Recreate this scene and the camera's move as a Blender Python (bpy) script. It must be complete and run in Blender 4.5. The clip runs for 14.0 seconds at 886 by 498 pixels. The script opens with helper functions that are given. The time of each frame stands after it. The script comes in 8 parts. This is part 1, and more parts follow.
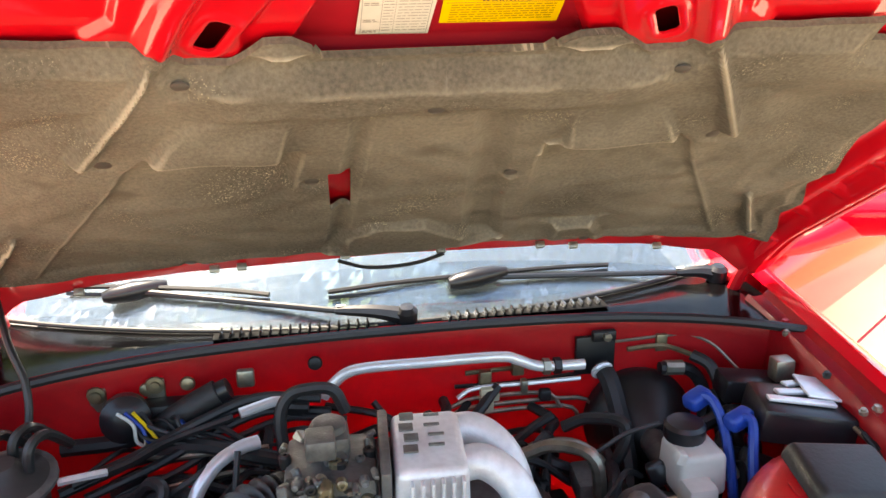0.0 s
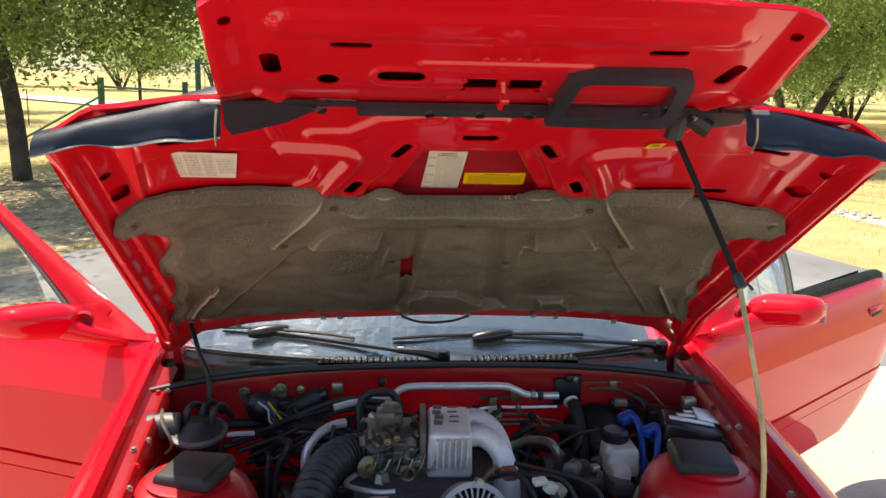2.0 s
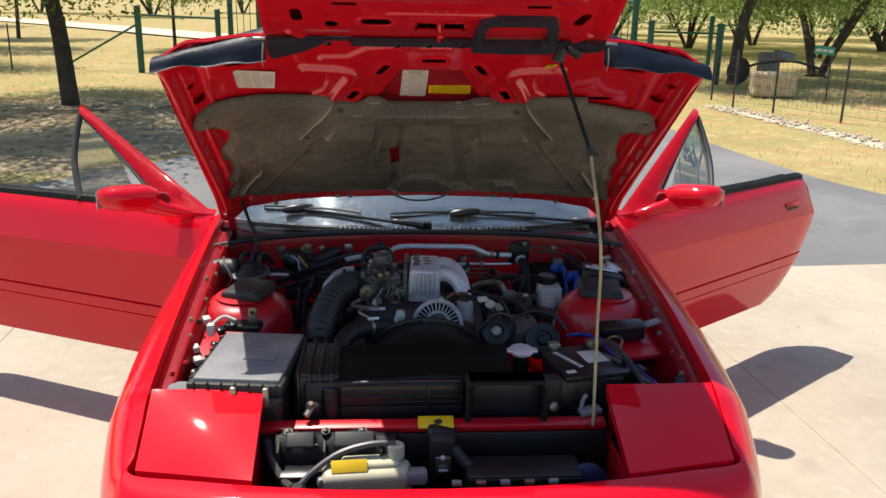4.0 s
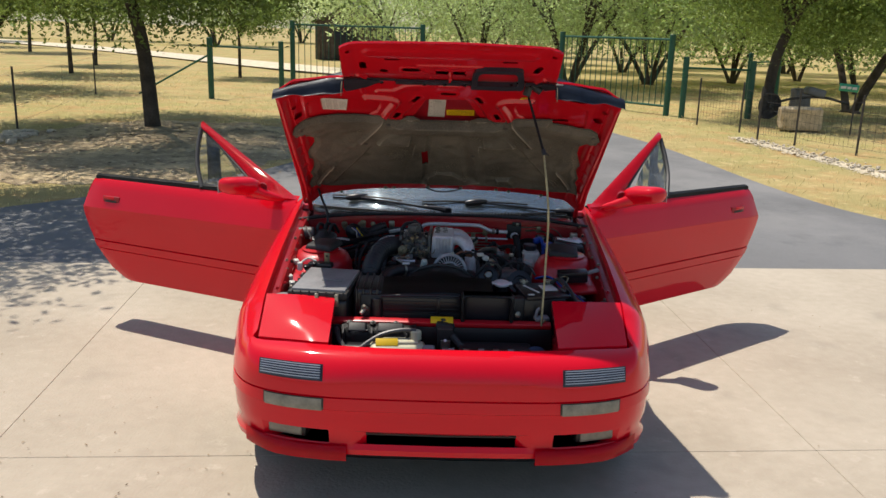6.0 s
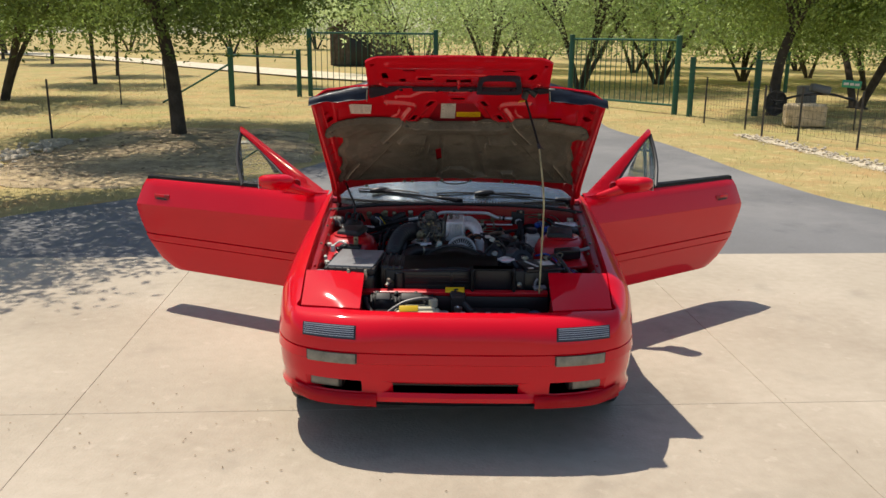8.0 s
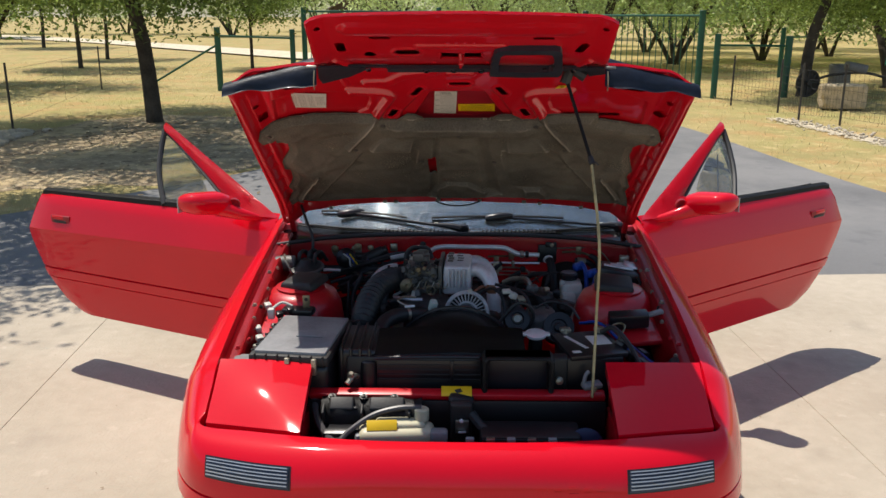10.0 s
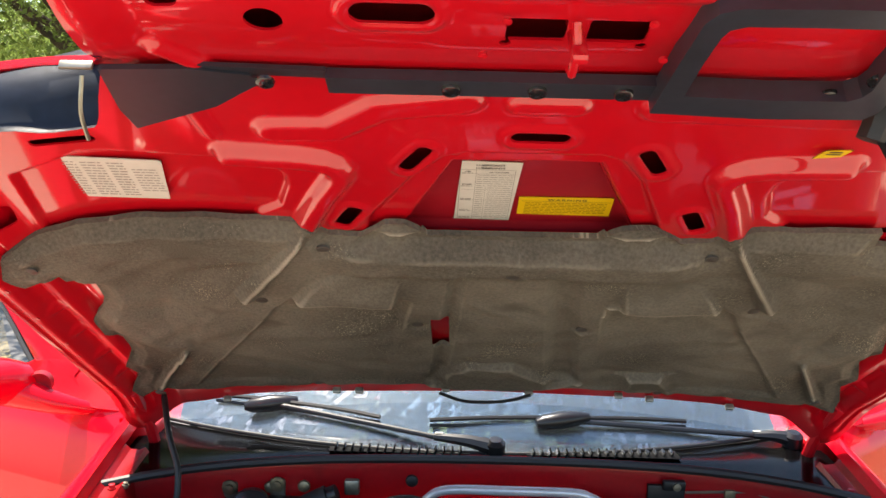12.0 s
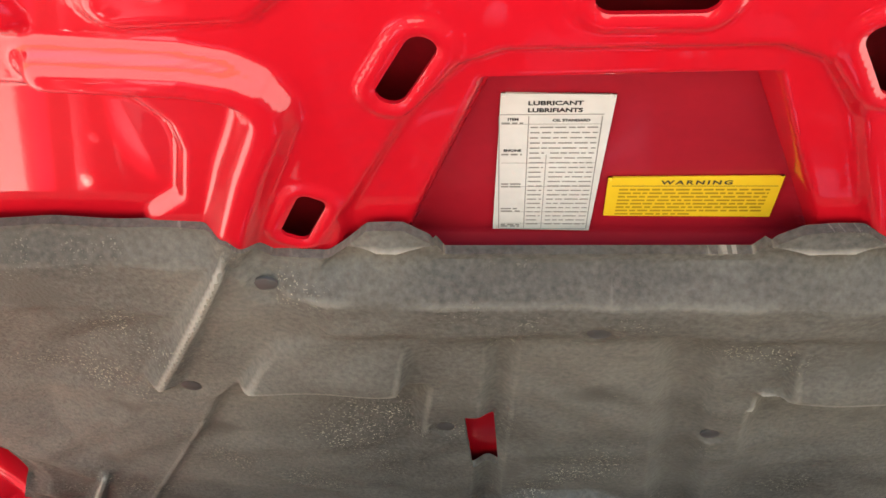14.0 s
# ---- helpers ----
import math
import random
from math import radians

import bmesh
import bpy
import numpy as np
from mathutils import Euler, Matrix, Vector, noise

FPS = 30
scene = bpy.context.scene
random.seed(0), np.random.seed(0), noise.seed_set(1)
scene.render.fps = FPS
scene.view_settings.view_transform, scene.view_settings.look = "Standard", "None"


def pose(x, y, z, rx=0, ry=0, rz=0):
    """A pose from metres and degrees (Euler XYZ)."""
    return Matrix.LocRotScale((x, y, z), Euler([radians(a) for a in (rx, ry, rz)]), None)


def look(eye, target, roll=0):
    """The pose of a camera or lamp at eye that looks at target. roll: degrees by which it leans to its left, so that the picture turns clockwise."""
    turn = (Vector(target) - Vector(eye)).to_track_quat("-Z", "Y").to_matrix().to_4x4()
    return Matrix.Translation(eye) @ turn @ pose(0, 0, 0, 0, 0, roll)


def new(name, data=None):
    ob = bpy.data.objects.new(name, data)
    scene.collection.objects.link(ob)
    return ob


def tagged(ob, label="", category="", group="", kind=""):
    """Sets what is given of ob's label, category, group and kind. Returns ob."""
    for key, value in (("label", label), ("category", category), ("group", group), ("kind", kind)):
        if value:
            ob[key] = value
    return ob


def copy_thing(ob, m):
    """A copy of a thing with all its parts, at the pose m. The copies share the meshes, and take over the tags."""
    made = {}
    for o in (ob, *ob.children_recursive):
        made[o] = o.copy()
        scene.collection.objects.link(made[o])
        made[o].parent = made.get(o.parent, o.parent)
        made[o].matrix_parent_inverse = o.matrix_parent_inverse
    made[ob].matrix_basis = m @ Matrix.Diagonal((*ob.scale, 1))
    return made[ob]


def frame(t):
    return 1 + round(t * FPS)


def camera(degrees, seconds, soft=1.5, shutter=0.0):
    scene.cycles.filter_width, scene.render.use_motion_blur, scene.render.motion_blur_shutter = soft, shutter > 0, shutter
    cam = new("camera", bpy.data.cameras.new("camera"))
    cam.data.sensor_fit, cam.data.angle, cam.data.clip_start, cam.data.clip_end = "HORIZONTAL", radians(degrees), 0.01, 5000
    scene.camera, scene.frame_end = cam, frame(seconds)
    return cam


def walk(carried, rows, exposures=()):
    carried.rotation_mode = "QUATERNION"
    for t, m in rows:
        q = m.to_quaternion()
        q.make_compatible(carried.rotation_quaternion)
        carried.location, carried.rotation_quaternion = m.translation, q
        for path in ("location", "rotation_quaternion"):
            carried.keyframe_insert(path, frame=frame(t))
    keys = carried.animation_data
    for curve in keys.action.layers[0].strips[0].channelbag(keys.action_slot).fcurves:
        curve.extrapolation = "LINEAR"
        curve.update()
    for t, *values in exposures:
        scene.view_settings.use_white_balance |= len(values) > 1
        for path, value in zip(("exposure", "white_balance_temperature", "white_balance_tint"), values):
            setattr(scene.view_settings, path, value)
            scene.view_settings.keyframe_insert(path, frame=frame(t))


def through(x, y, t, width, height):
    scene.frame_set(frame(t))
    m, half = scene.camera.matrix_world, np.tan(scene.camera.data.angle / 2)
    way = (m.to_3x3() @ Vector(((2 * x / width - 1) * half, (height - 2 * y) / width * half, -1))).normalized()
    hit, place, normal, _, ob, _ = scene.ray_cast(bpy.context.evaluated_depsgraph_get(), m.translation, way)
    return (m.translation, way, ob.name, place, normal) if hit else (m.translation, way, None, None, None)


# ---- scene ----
cam = camera(55.5, 14.0)
PATH = [
    (0, (-0.155, 0.217, 1.471), (0.177, 2.081, 0.825), -0.8),
    (0.5, (-0.172, 0.023, 1.52), (0.12, 1.934, 1.005), -0.1),
    (1, (-0.162, -0.237, 1.555), (-0.009, 1.702, 1.09), 0.6),
    (1.5, (-0.167, -0.431, 1.589), (-0.02, 1.52, 1.172), 1.5),
    (2, (-0.219, -0.584, 1.62), (-0.009, 1.364, 1.22), 1.3),
    (2.5, (-0.235, -0.74, 1.647), (-0.01, 1.204, 1.236), 1.4),
    (3, (-0.162, -0.936, 1.641), (0.017, 0.998, 1.163), 1.6),
    (3.5, (-0.112, -1.155, 1.65), (0.034, 0.764, 1.106), 1.5),
    (4, (-0.13, -1.397, 1.67), (0.007, 0.517, 1.105), 1.1),
    (6.5, (-0.006, -2.94, 1.792), (-0.023, -0.998, 1.315), 1.6),
    (7, (0.022, -3.187, 1.812), (-0.02, -1.242, 1.35), 1.3),
    (7.5, (-0.031, -3.342, 1.821), (-0.047, -1.4, 1.346), 0.6),
    (10, (-0.01, -1.764, 1.719), (-0.041, 0.163, 1.185), 0.1),
    (10.5, (-0.007, -1.284, 1.676), (-0.014, 0.647, 1.155), 0.3),
    (11, (-0.002, -0.825, 1.661), (-0.04, 1.12, 1.195), 0.6),
    (11.5, (-0.051, -0.411, 1.605), (-0.069, 1.553, 1.231), 1.3),
    (12, (-0.112, -0.033, 1.54), (-0.091, 1.942, 1.224), 1.5),
    (12.5, (-0.063, 0.282, 1.48), (-0.065, 2.267, 1.233), 0.5),
    (13, (-0.039, 0.43, 1.406), (-0.025, 2.425, 1.269), -0.0),
    (13.5, (-0.048, 0.453, 1.382), (-0.019, 2.453, 1.357), 0.5),
    (14, (-0.083, 0.432, 1.395), (-0.213, 2.428, 1.374), 0.2),
]
walk(cam, [(t, look(eye, target, roll)) for t, eye, target, roll in PATH],
     exposures=[(0.0, 2.6, 8300, 10), (0.5, 2.1, 8000, 10), (1.0, 1.78, 7800, 10), (1.5, 1.44, 7700, 10), (2.0, 1.12, 7300, 10), (3.0, 0.78, 6800, 10), (4.0, 0.50, 6700, 10), (6.5, 0.14, 6800, 10), (7.5, 0.14, 7000, 10), (10.0, 0.20, 6700, 10),
                (10.5, 0.45, 6800, 10), (11.5, 1.08, 6900, 10), (12.0, 1.58, 7100, 10), (12.5, 1.84, 7900, 10), (13.0, 2.06, 8000, 10), (13.5, 2.22, 6500, 10), (14.0, 2.26, 5900, 6)])

# ---- light: high summer sun behind the car, to its right-hand side, and a clear sky ----
SUN_WAY = Vector((0.305, -0.258, -1.0)).normalized()
world = bpy.data.worlds.new("sky")
scene.world = world
world.use_nodes = True
wn, wl = world.node_tree.nodes, world.node_tree.links
sky = wn.new("ShaderNodeTexSky")
sky.sky_type = "NISHITA"
sky.sun_disc = False
sky.sun_elevation = math.asin(-SUN_WAY.z)
sky.sun_rotation = math.atan2(-SUN_WAY.x, -SUN_WAY.y)
sky.dust_density = 0.8
sky.ozone_density = 2.0
wn["Background"].inputs["Strength"].default_value = 0.12
wl.new(sky.outputs["Color"], wn["Background"].inputs["Color"])
sun = new("sun", bpy.data.lights.new("sun", "SUN"))
sun.data.energy, sun.data.angle, sun.data.color = 4.25, radians(0.53), (1.0, 0.95, 0.87)
sun.matrix_world = Matrix.Translation((-6, 5, 20)) @ SUN_WAY.to_track_quat("-Z", "Y").to_matrix().to_4x4()


# ---- materials ----
def mat(name, c, rough=0.5, metal=0.0, coat=0.0, var=0.15, scale=6.0, fine=90.0, bump=0.0, bscale=150.0,
        c2=None, spot=0.0, spec=0.5, island=0.0, rvar=0.1, coat_ior=1.5):
    """A surface of colour c that wanders towards c2 (or darker) at two sizes, with fine relief."""
    m = bpy.data.materials.new(name)
    m.use_nodes = True
    n, l = m.node_tree.nodes, m.node_tree.links
    b = n["Principled BSDF"]
    b.inputs["Metallic"].default_value = metal
    b.inputs["Coat Weight"].default_value = coat
    b.inputs["Coat Roughness"].default_value = 0.04
    b.inputs["Coat IOR"].default_value = coat_ior
    b.inputs["Specular IOR Level"].default_value = spec
    co = n.new("ShaderNodeTexCoord")
    big, small = n.new("ShaderNodeTexNoise"), n.new("ShaderNodeTexNoise")
    for t, s in ((big, scale), (small, fine)):
        t.inputs["Scale"].default_value = s
        t.inputs["Detail"].default_value = 5.0
        l.new(co.outputs["Object"], t.inputs["Vector"])
    mixf = n.new("ShaderNodeMath")
    mixf.operation = "MULTIPLY_ADD"
    l.new(small.outputs["Fac"], mixf.inputs[0])
    mixf.inputs[1].default_value = 0.45
    l.new(big.outputs["Fac"], mixf.inputs[2])
    ramp = n.new("ShaderNodeMapRange")
    ramp.inputs["From Min"].default_value, ramp.inputs["From Max"].default_value = 0.45, 1.0
    l.new(mixf.outputs[0], ramp.inputs["Value"])
    mix = n.new("ShaderNodeMix")
    mix.data_type = "RGBA"
    mix.inputs["A"].default_value = (*c, 1)
    mix.inputs["B"].default_value = (*(c2 or [v * (1 - var * 2) for v in c]), 1)
    l.new(ramp.outputs["Result"], mix.inputs["Factor"])
    col = mix.outputs["Result"]
    if island:
        geo, hsv = n.new("ShaderNodeNewGeometry"), n.new("ShaderNodeHueSaturation")
        val = n.new("ShaderNodeMapRange")
        val.inputs["To Min"].default_value, val.inputs["To Max"].default_value = 1 - island, 1 + island
        l.new(geo.outputs["Random Per Island"], val.inputs["Value"])
        l.new(val.outputs["Result"], hsv.inputs["Value"])
        l.new(col, hsv.inputs["Color"])
        col = hsv.outputs["Color"]
    if spot:
        st, cut, dk = n.new("ShaderNodeTexNoise"), n.new("ShaderNodeMapRange"), n.new("ShaderNodeMix")
        st.inputs["Scale"].default_value, st.inputs["Detail"].default_value = scale * 2.7, 3.0
        l.new(co.outputs["Object"], st.inputs["Vector"])
        cut.inputs["From Min"].default_value, cut.inputs["From Max"].default_value = 0.6, 0.72
        l.new(st.outputs["Fac"], cut.inputs["Value"])
        sm = n.new("ShaderNodeMath")
        sm.operation = "MULTIPLY"
        sm.inputs[1].default_value = spot
        l.new(cut.outputs["Result"], sm.inputs[0])
        dk.data_type = "RGBA"
        dk.inputs["B"].default_value = (*[v * 0.5 for v in c], 1)
        l.new(sm.outputs[0], dk.inputs["Factor"])
        l.new(col, dk.inputs["A"])
        col = dk.outputs["Result"]
    l.new(col, b.inputs["Base Color"])
    rr = n.new("ShaderNodeMapRange")
    rr.inputs["To Min"].default_value, rr.inputs["To Max"].default_value = max(0.02, rough * (1 - rvar)), min(1, rough * (1 + rvar))
    l.new(big.outputs["Fac"], rr.inputs["Value"])
    l.new(rr.outputs["Result"], b.inputs["Roughness"])
    if bump:
        bn, bp = n.new("ShaderNodeTexNoise"), n.new("ShaderNodeBump")
        bn.inputs["Scale"].default_value, bn.inputs["Detail"].default_value = bscale, 4.0
        l.new(co.outputs["Object"], bn.inputs["Vector"])
        bp.inputs["Strength"].default_value, bp.inputs["Distance"].default_value = bump, 1.0 / bscale
        l.new(bn.outputs["Fac"], bp.inputs["Height"])
        l.new(bp.outputs["Normal"], b.inputs["Normal"])
    return m


def highlit_worn_felt(m):
    """Paler convex folds, part wear and part painted highlight for the relief, and a scatter of straw-coloured dust on
    felt.
    """
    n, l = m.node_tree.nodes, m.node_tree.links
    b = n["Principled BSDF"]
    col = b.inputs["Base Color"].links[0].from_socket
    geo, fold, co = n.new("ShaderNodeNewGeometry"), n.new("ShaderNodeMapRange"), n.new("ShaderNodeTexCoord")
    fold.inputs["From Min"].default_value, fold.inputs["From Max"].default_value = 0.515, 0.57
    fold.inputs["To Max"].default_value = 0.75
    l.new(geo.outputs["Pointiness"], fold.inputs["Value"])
    dust, area, both = n.new("ShaderNodeTexNoise"), n.new("ShaderNodeTexNoise"), n.new("ShaderNodeMath")
    for t, s, d in ((dust, 420.0, 2.0), (area, 9.0, 4.0)):
        t.inputs["Scale"].default_value, t.inputs["Detail"].default_value = s, d
        l.new(co.outputs["Object"], t.inputs["Vector"])
    d1, a1 = n.new("ShaderNodeMapRange"), n.new("ShaderNodeMapRange")
    d1.inputs["From Min"].default_value, d1.inputs["From Max"].default_value = 0.60, 0.66
    a1.inputs["From Min"].default_value, a1.inputs["From Max"].default_value = 0.55, 0.72
    l.new(dust.outputs["Fac"], d1.inputs["Value"])
    l.new(area.outputs["Fac"], a1.inputs["Value"])
    both.operation = "MULTIPLY"
    l.new(d1.outputs["Result"], both.inputs[0])
    l.new(a1.outputs["Result"], both.inputs[1])
    # fold colour lightens ridges like a highlight; second colour is the dust
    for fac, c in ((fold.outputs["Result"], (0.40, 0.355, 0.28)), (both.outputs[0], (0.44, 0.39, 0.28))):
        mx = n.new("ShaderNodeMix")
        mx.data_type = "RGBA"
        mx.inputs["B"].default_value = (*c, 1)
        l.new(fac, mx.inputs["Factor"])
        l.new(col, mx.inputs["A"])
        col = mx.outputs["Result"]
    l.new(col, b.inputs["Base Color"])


def leafy(name, c, c2, through=0.5):
    """Leaves that let some of the sun through."""
    m = mat(name, c, 0.5, var=0.3, scale=0.7, c2=c2, island=0.4, spec=0.35)
    n, l = m.node_tree.nodes, m.node_tree.links
    out, b = n["Material Output"], n["Principled BSDF"]
    tr, mx = n.new("ShaderNodeBsdfTranslucent"), n.new("ShaderNodeMixShader")
    mx.inputs["Fac"].default_value = through
    l.new(b.inputs["Base Color"].links[0].from_socket, tr.inputs["Color"])
    l.new(b.outputs[0], mx.inputs[1])
    l.new(tr.outputs[0], mx.inputs[2])
    l.new(mx.outputs[0], out.inputs["Surface"])
    return m


def glass(name, c=(1, 1, 1), rough=0.0, film=0.0, ior=1.5, dust=0.0):
    m = bpy.data.materials.new(name)
    m.use_nodes = True
    b = m.node_tree.nodes["Principled BSDF"]
    b.inputs["Base Color"].default_value = (*c, 1)
    b.inputs["Transmission Weight"].default_value = 1.0 - dust
    b.inputs["Roughness"].default_value = rough
    b.inputs["IOR"].default_value = ior
    b.inputs["Coat Weight"].default_value = film
    b.inputs["Coat Roughness"].default_value = 0.13
    return m


RED = mat("red_paint", (0.68, 0.001, 0.014), 0.55, coat=1.0, var=0.04, scale=2.0, spec=0.04, coat_ior=1.41)
RED_INNER = mat("red_paint_inner", (0.56, 0.003, 0.012), 0.5, coat=1.0, var=0.06, scale=5.0, spot=0.1, spec=0.15, coat_ior=1.65)
# thin paint of the label panel; also painted shade in door recess and mirror joint
RED_THIN_SHADE = mat("thin_and_shaded_red", (0.34, 0.008, 0.018), 0.45, coat=0.25, var=0.12, scale=8.0, spec=0.3)
RED_BAY = mat("red_paint_bay", (0.62, 0.004, 0.014), 0.4, coat=0.5, var=0.15, scale=5.0, spot=0.5)
PAD = mat("insulation_felt", (0.205, 0.182, 0.145), 0.95, var=0.2, scale=4.5, fine=210, bump=0.5, bscale=300, c2=(0.050, 0.045, 0.038), spot=0.9, spec=0.12)
highlit_worn_felt(PAD)
FELT_CLIP = mat("brown_black_clip", (0.075, 0.065, 0.056), 0.6, var=0.2)
RUBBER = mat("black_rubber", (0.017, 0.0175, 0.019), 0.5, var=0.2, scale=9.0, bump=0.1)
SEAL = mat("hood_seal_rubber", (0.018, 0.030, 0.060), 0.46, var=0.3, scale=12.0, coat=0.12)
SEAL_DULL = mat("worn_seal_rubber", (0.030, 0.034, 0.048), 0.38, var=0.3, scale=9.0, spot=0.3)
PLASTIC = mat("black_plastic", (0.016, 0.0155, 0.018), 0.3, var=0.2, scale=9.0, bump=0.12, bscale=500)
PLASTIC_DULL = mat("dusty_black_plastic", (0.026, 0.0255, 0.025), 0.55, var=0.25, scale=7.0, spot=0.2, bump=0.1)
GREY_PLASTIC = mat("sun_faded_grey_plastic", (0.27, 0.27, 0.275), 0.5, var=0.2, scale=12.0, bump=0.15, bscale=400)
ALU = mat("cast_aluminium", (0.84, 0.85, 0.87), 0.4, metal=0.25, var=0.2, scale=10.0, bump=0.25, bscale=420, spot=0.15)
ALU_WORN = mat("worn_aluminium", (0.52, 0.52, 0.51), 0.42, metal=0.4, var=0.3, scale=20.0, spot=0.4)
ALU_DIRTY = mat("dirty_aluminium", (0.17, 0.167, 0.16), 0.5, metal=0.3, var=0.35, scale=18.0, bump=0.3, bscale=300, spot=0.5)
TUBE_ALU = mat("aluminium_tube", (0.86, 0.87, 0.88), 0.3, metal=0.4, var=0.12, scale=12.0)
HOSE_GREY = mat("grey_rubber", (0.085, 0.080, 0.082), 0.4, var=0.2, scale=12.0)
STEEL = mat("zinc_plated_steel", (0.45, 0.42, 0.34), 0.4, metal=0.85, var=0.25, scale=25.0, spot=0.3)
BLACK_METAL = mat("black_painted_steel", (0.011, 0.011, 0.012), 0.45, var=0.2, scale=15.0, spot=0.2)
BRASS = mat("yellow_zinc", (0.36, 0.30, 0.19), 0.42, metal=0.8, var=0.3, scale=30.0)
WHITE_PLASTIC = mat("milky_plastic", (0.62, 0.62, 0.56), 0.45, var=0.08, scale=14.0, spot=0.1)
CREAM_PLASTIC = mat("yellowed_plastic", (0.62, 0.58, 0.40), 0.45, var=0.12, scale=10.0, spot=0.2)
BLUE_PLASTIC = mat("blue_hose", (0.004, 0.055, 0.36), 0.4, var=0.15)
PAPER = mat("label_paper", (0.66, 0.63, 0.57), 0.6, var=0.07, scale=25.0)
YELLOW = mat("yellow_label", (0.80, 0.52, 0.01), 0.45, var=0.05, scale=25.0)
INK = mat("black_ink", (0.03, 0.03, 0.03), 0.6, var=0.1)
INK_GREY = mat("grey_ink", (0.30, 0.28, 0.25), 0.6, var=0.1)
LAMP_DULL = mat("clear_lamp_lens", (0.27, 0.255, 0.20), 0.3, var=0.25, scale=25.0, coat=0.4)
LAMP_DARK = mat("lamp_interior", (0.035, 0.045, 0.075), 0.35, var=0.2, scale=20.0)
CHROME = mat("chrome_reflector", (0.50, 0.52, 0.55), 0.42, metal=0.5, var=0.08, scale=30.0)
GLASS = glass("tinted_glass", (0.80, 0.87, 0.90), ior=1.12)
SCREEN = glass("windscreen_glass", (0.78, 0.90, 0.95), film=0.01, ior=1.56, dust=0.01)
TYRE = mat("tyre_rubber", (0.02, 0.02, 0.02), 0.75, var=0.25, scale=14.0, bump=0.2)
MATT_BLACK = mat("matt_black_moulding", (0.012, 0.012, 0.013), 0.7, var=0.2, scale=12.0, spec=0.25)
SEAT = mat("grey_seat_cloth", (0.10, 0.10, 0.105), 0.9, var=0.2, scale=20.0, bump=0.3, bscale=500)
GLOSS = mat("black_cowl_paint", (0.005, 0.005, 0.006), 0.12, var=0.25, scale=9.0, coat=0.0, spec=0.2)
BLUE_BLACK = mat("blue_black_plastic", (0.012, 0.014, 0.022), 0.4, var=0.2, scale=9.0)
DASH = mat("dashboard_vinyl", (0.030, 0.032, 0.036), 0.6, var=0.2, scale=9.0, bump=0.2, bscale=600)
GLOSS_FIN = mat("glossy_black_fins", (0.012, 0.012, 0.013), 0.15, var=0.1, coat=0.6)
CONCRETE = mat("concrete", (0.51, 0.44, 0.345), 0.85, var=0.14, scale=0.9, fine=14, bump=0.25, bscale=60, c2=(0.36, 0.30, 0.225), spot=0.38, rvar=0.05)
ASPHALT = mat("asphalt", (0.20, 0.197, 0.195), 0.9, var=0.2, scale=0.7, fine=45, bump=0.5, bscale=90, c2=(0.145, 0.143, 0.142), spot=0.3, rvar=0.05)
GROUND = mat("dry_grass_ground", (0.50, 0.385, 0.175), 0.95, var=0.3, scale=0.8, fine=30, bump=0.9, bscale=45, c2=(0.29, 0.255, 0.10), spot=0.35, spec=0.2)


def patchy(m, layers):
    """Broad patches of other growth, stains and painted dapple over a ground: (scale, colour, from, to, amount)."""
    n, l = m.node_tree.nodes, m.node_tree.links
    b = n["Principled BSDF"]
    col = b.inputs["Base Color"].links[0].from_socket
    co = n.new("ShaderNodeTexCoord")
    for scale, c, lo, hi, amount in layers:
        t, r, mx = n.new("ShaderNodeTexNoise"), n.new("ShaderNodeMapRange"), n.new("ShaderNodeMix")
        t.inputs["Scale"].default_value, t.inputs["Detail"].default_value = scale, 6.0
        t.inputs["Roughness"].default_value = 0.65
        r.inputs["From Min"].default_value, r.inputs["From Max"].default_value, r.inputs["To Max"].default_value = lo, hi, amount
        mx.data_type = "RGBA"
        mx.inputs["B"].default_value = (*c, 1)
        l.new(co.outputs["Object"], t.inputs["Vector"])
        l.new(t.outputs["Fac"], r.inputs["Value"])
        l.new(r.outputs["Result"], mx.inputs["Factor"])
        l.new(col, mx.inputs["A"])
        col = mx.outputs["Result"]
    l.new(col, b.inputs["Base Color"])


patchy(GROUND, [(0.22, (0.34, 0.31, 0.11), 0.50, 0.62, 0.7), (1.1, (0.46, 0.29, 0.125), 0.48, 0.62, 0.8), (4.5, (0.62, 0.47, 0.24), 0.55, 0.66, 0.6)])
patchy(CONCRETE, [(0.55, (0.42, 0.36, 0.275), 0.50, 0.64, 0.5), (2.4, (0.36, 0.30, 0.23), 0.62, 0.70, 0.45), (9.0, (0.58, 0.50, 0.40), 0.60, 0.68, 0.35)])
patchy(ASPHALT, [(0.4, (0.26, 0.25, 0.24), 0.48, 0.62, 0.6), (2.0, (0.13, 0.13, 0.135), 0.58, 0.68, 0.5)])
GRAVEL = mat("pale_gravel", (0.80, 0.69, 0.50), 0.9, var=0.2, scale=3.0, fine=30, bump=0.6, bscale=40)
GRASS = leafy("grass_blades", (0.74, 0.62, 0.34), (0.60, 0.54, 0.27), 0.55)
BARK = mat("tree_bark", (0.12, 0.098, 0.078), 0.95, var=0.35, scale=4.0, fine=40, bump=0.8, bscale=35, spec=0.2)
LEAF = leafy("oak_leaves", (0.34, 0.44, 0.13), (0.20, 0.29, 0.07), 0.5)
LEAF_DARK = leafy("dark_oak_leaves", (0.22, 0.30, 0.075), (0.12, 0.18, 0.045), 0.5)
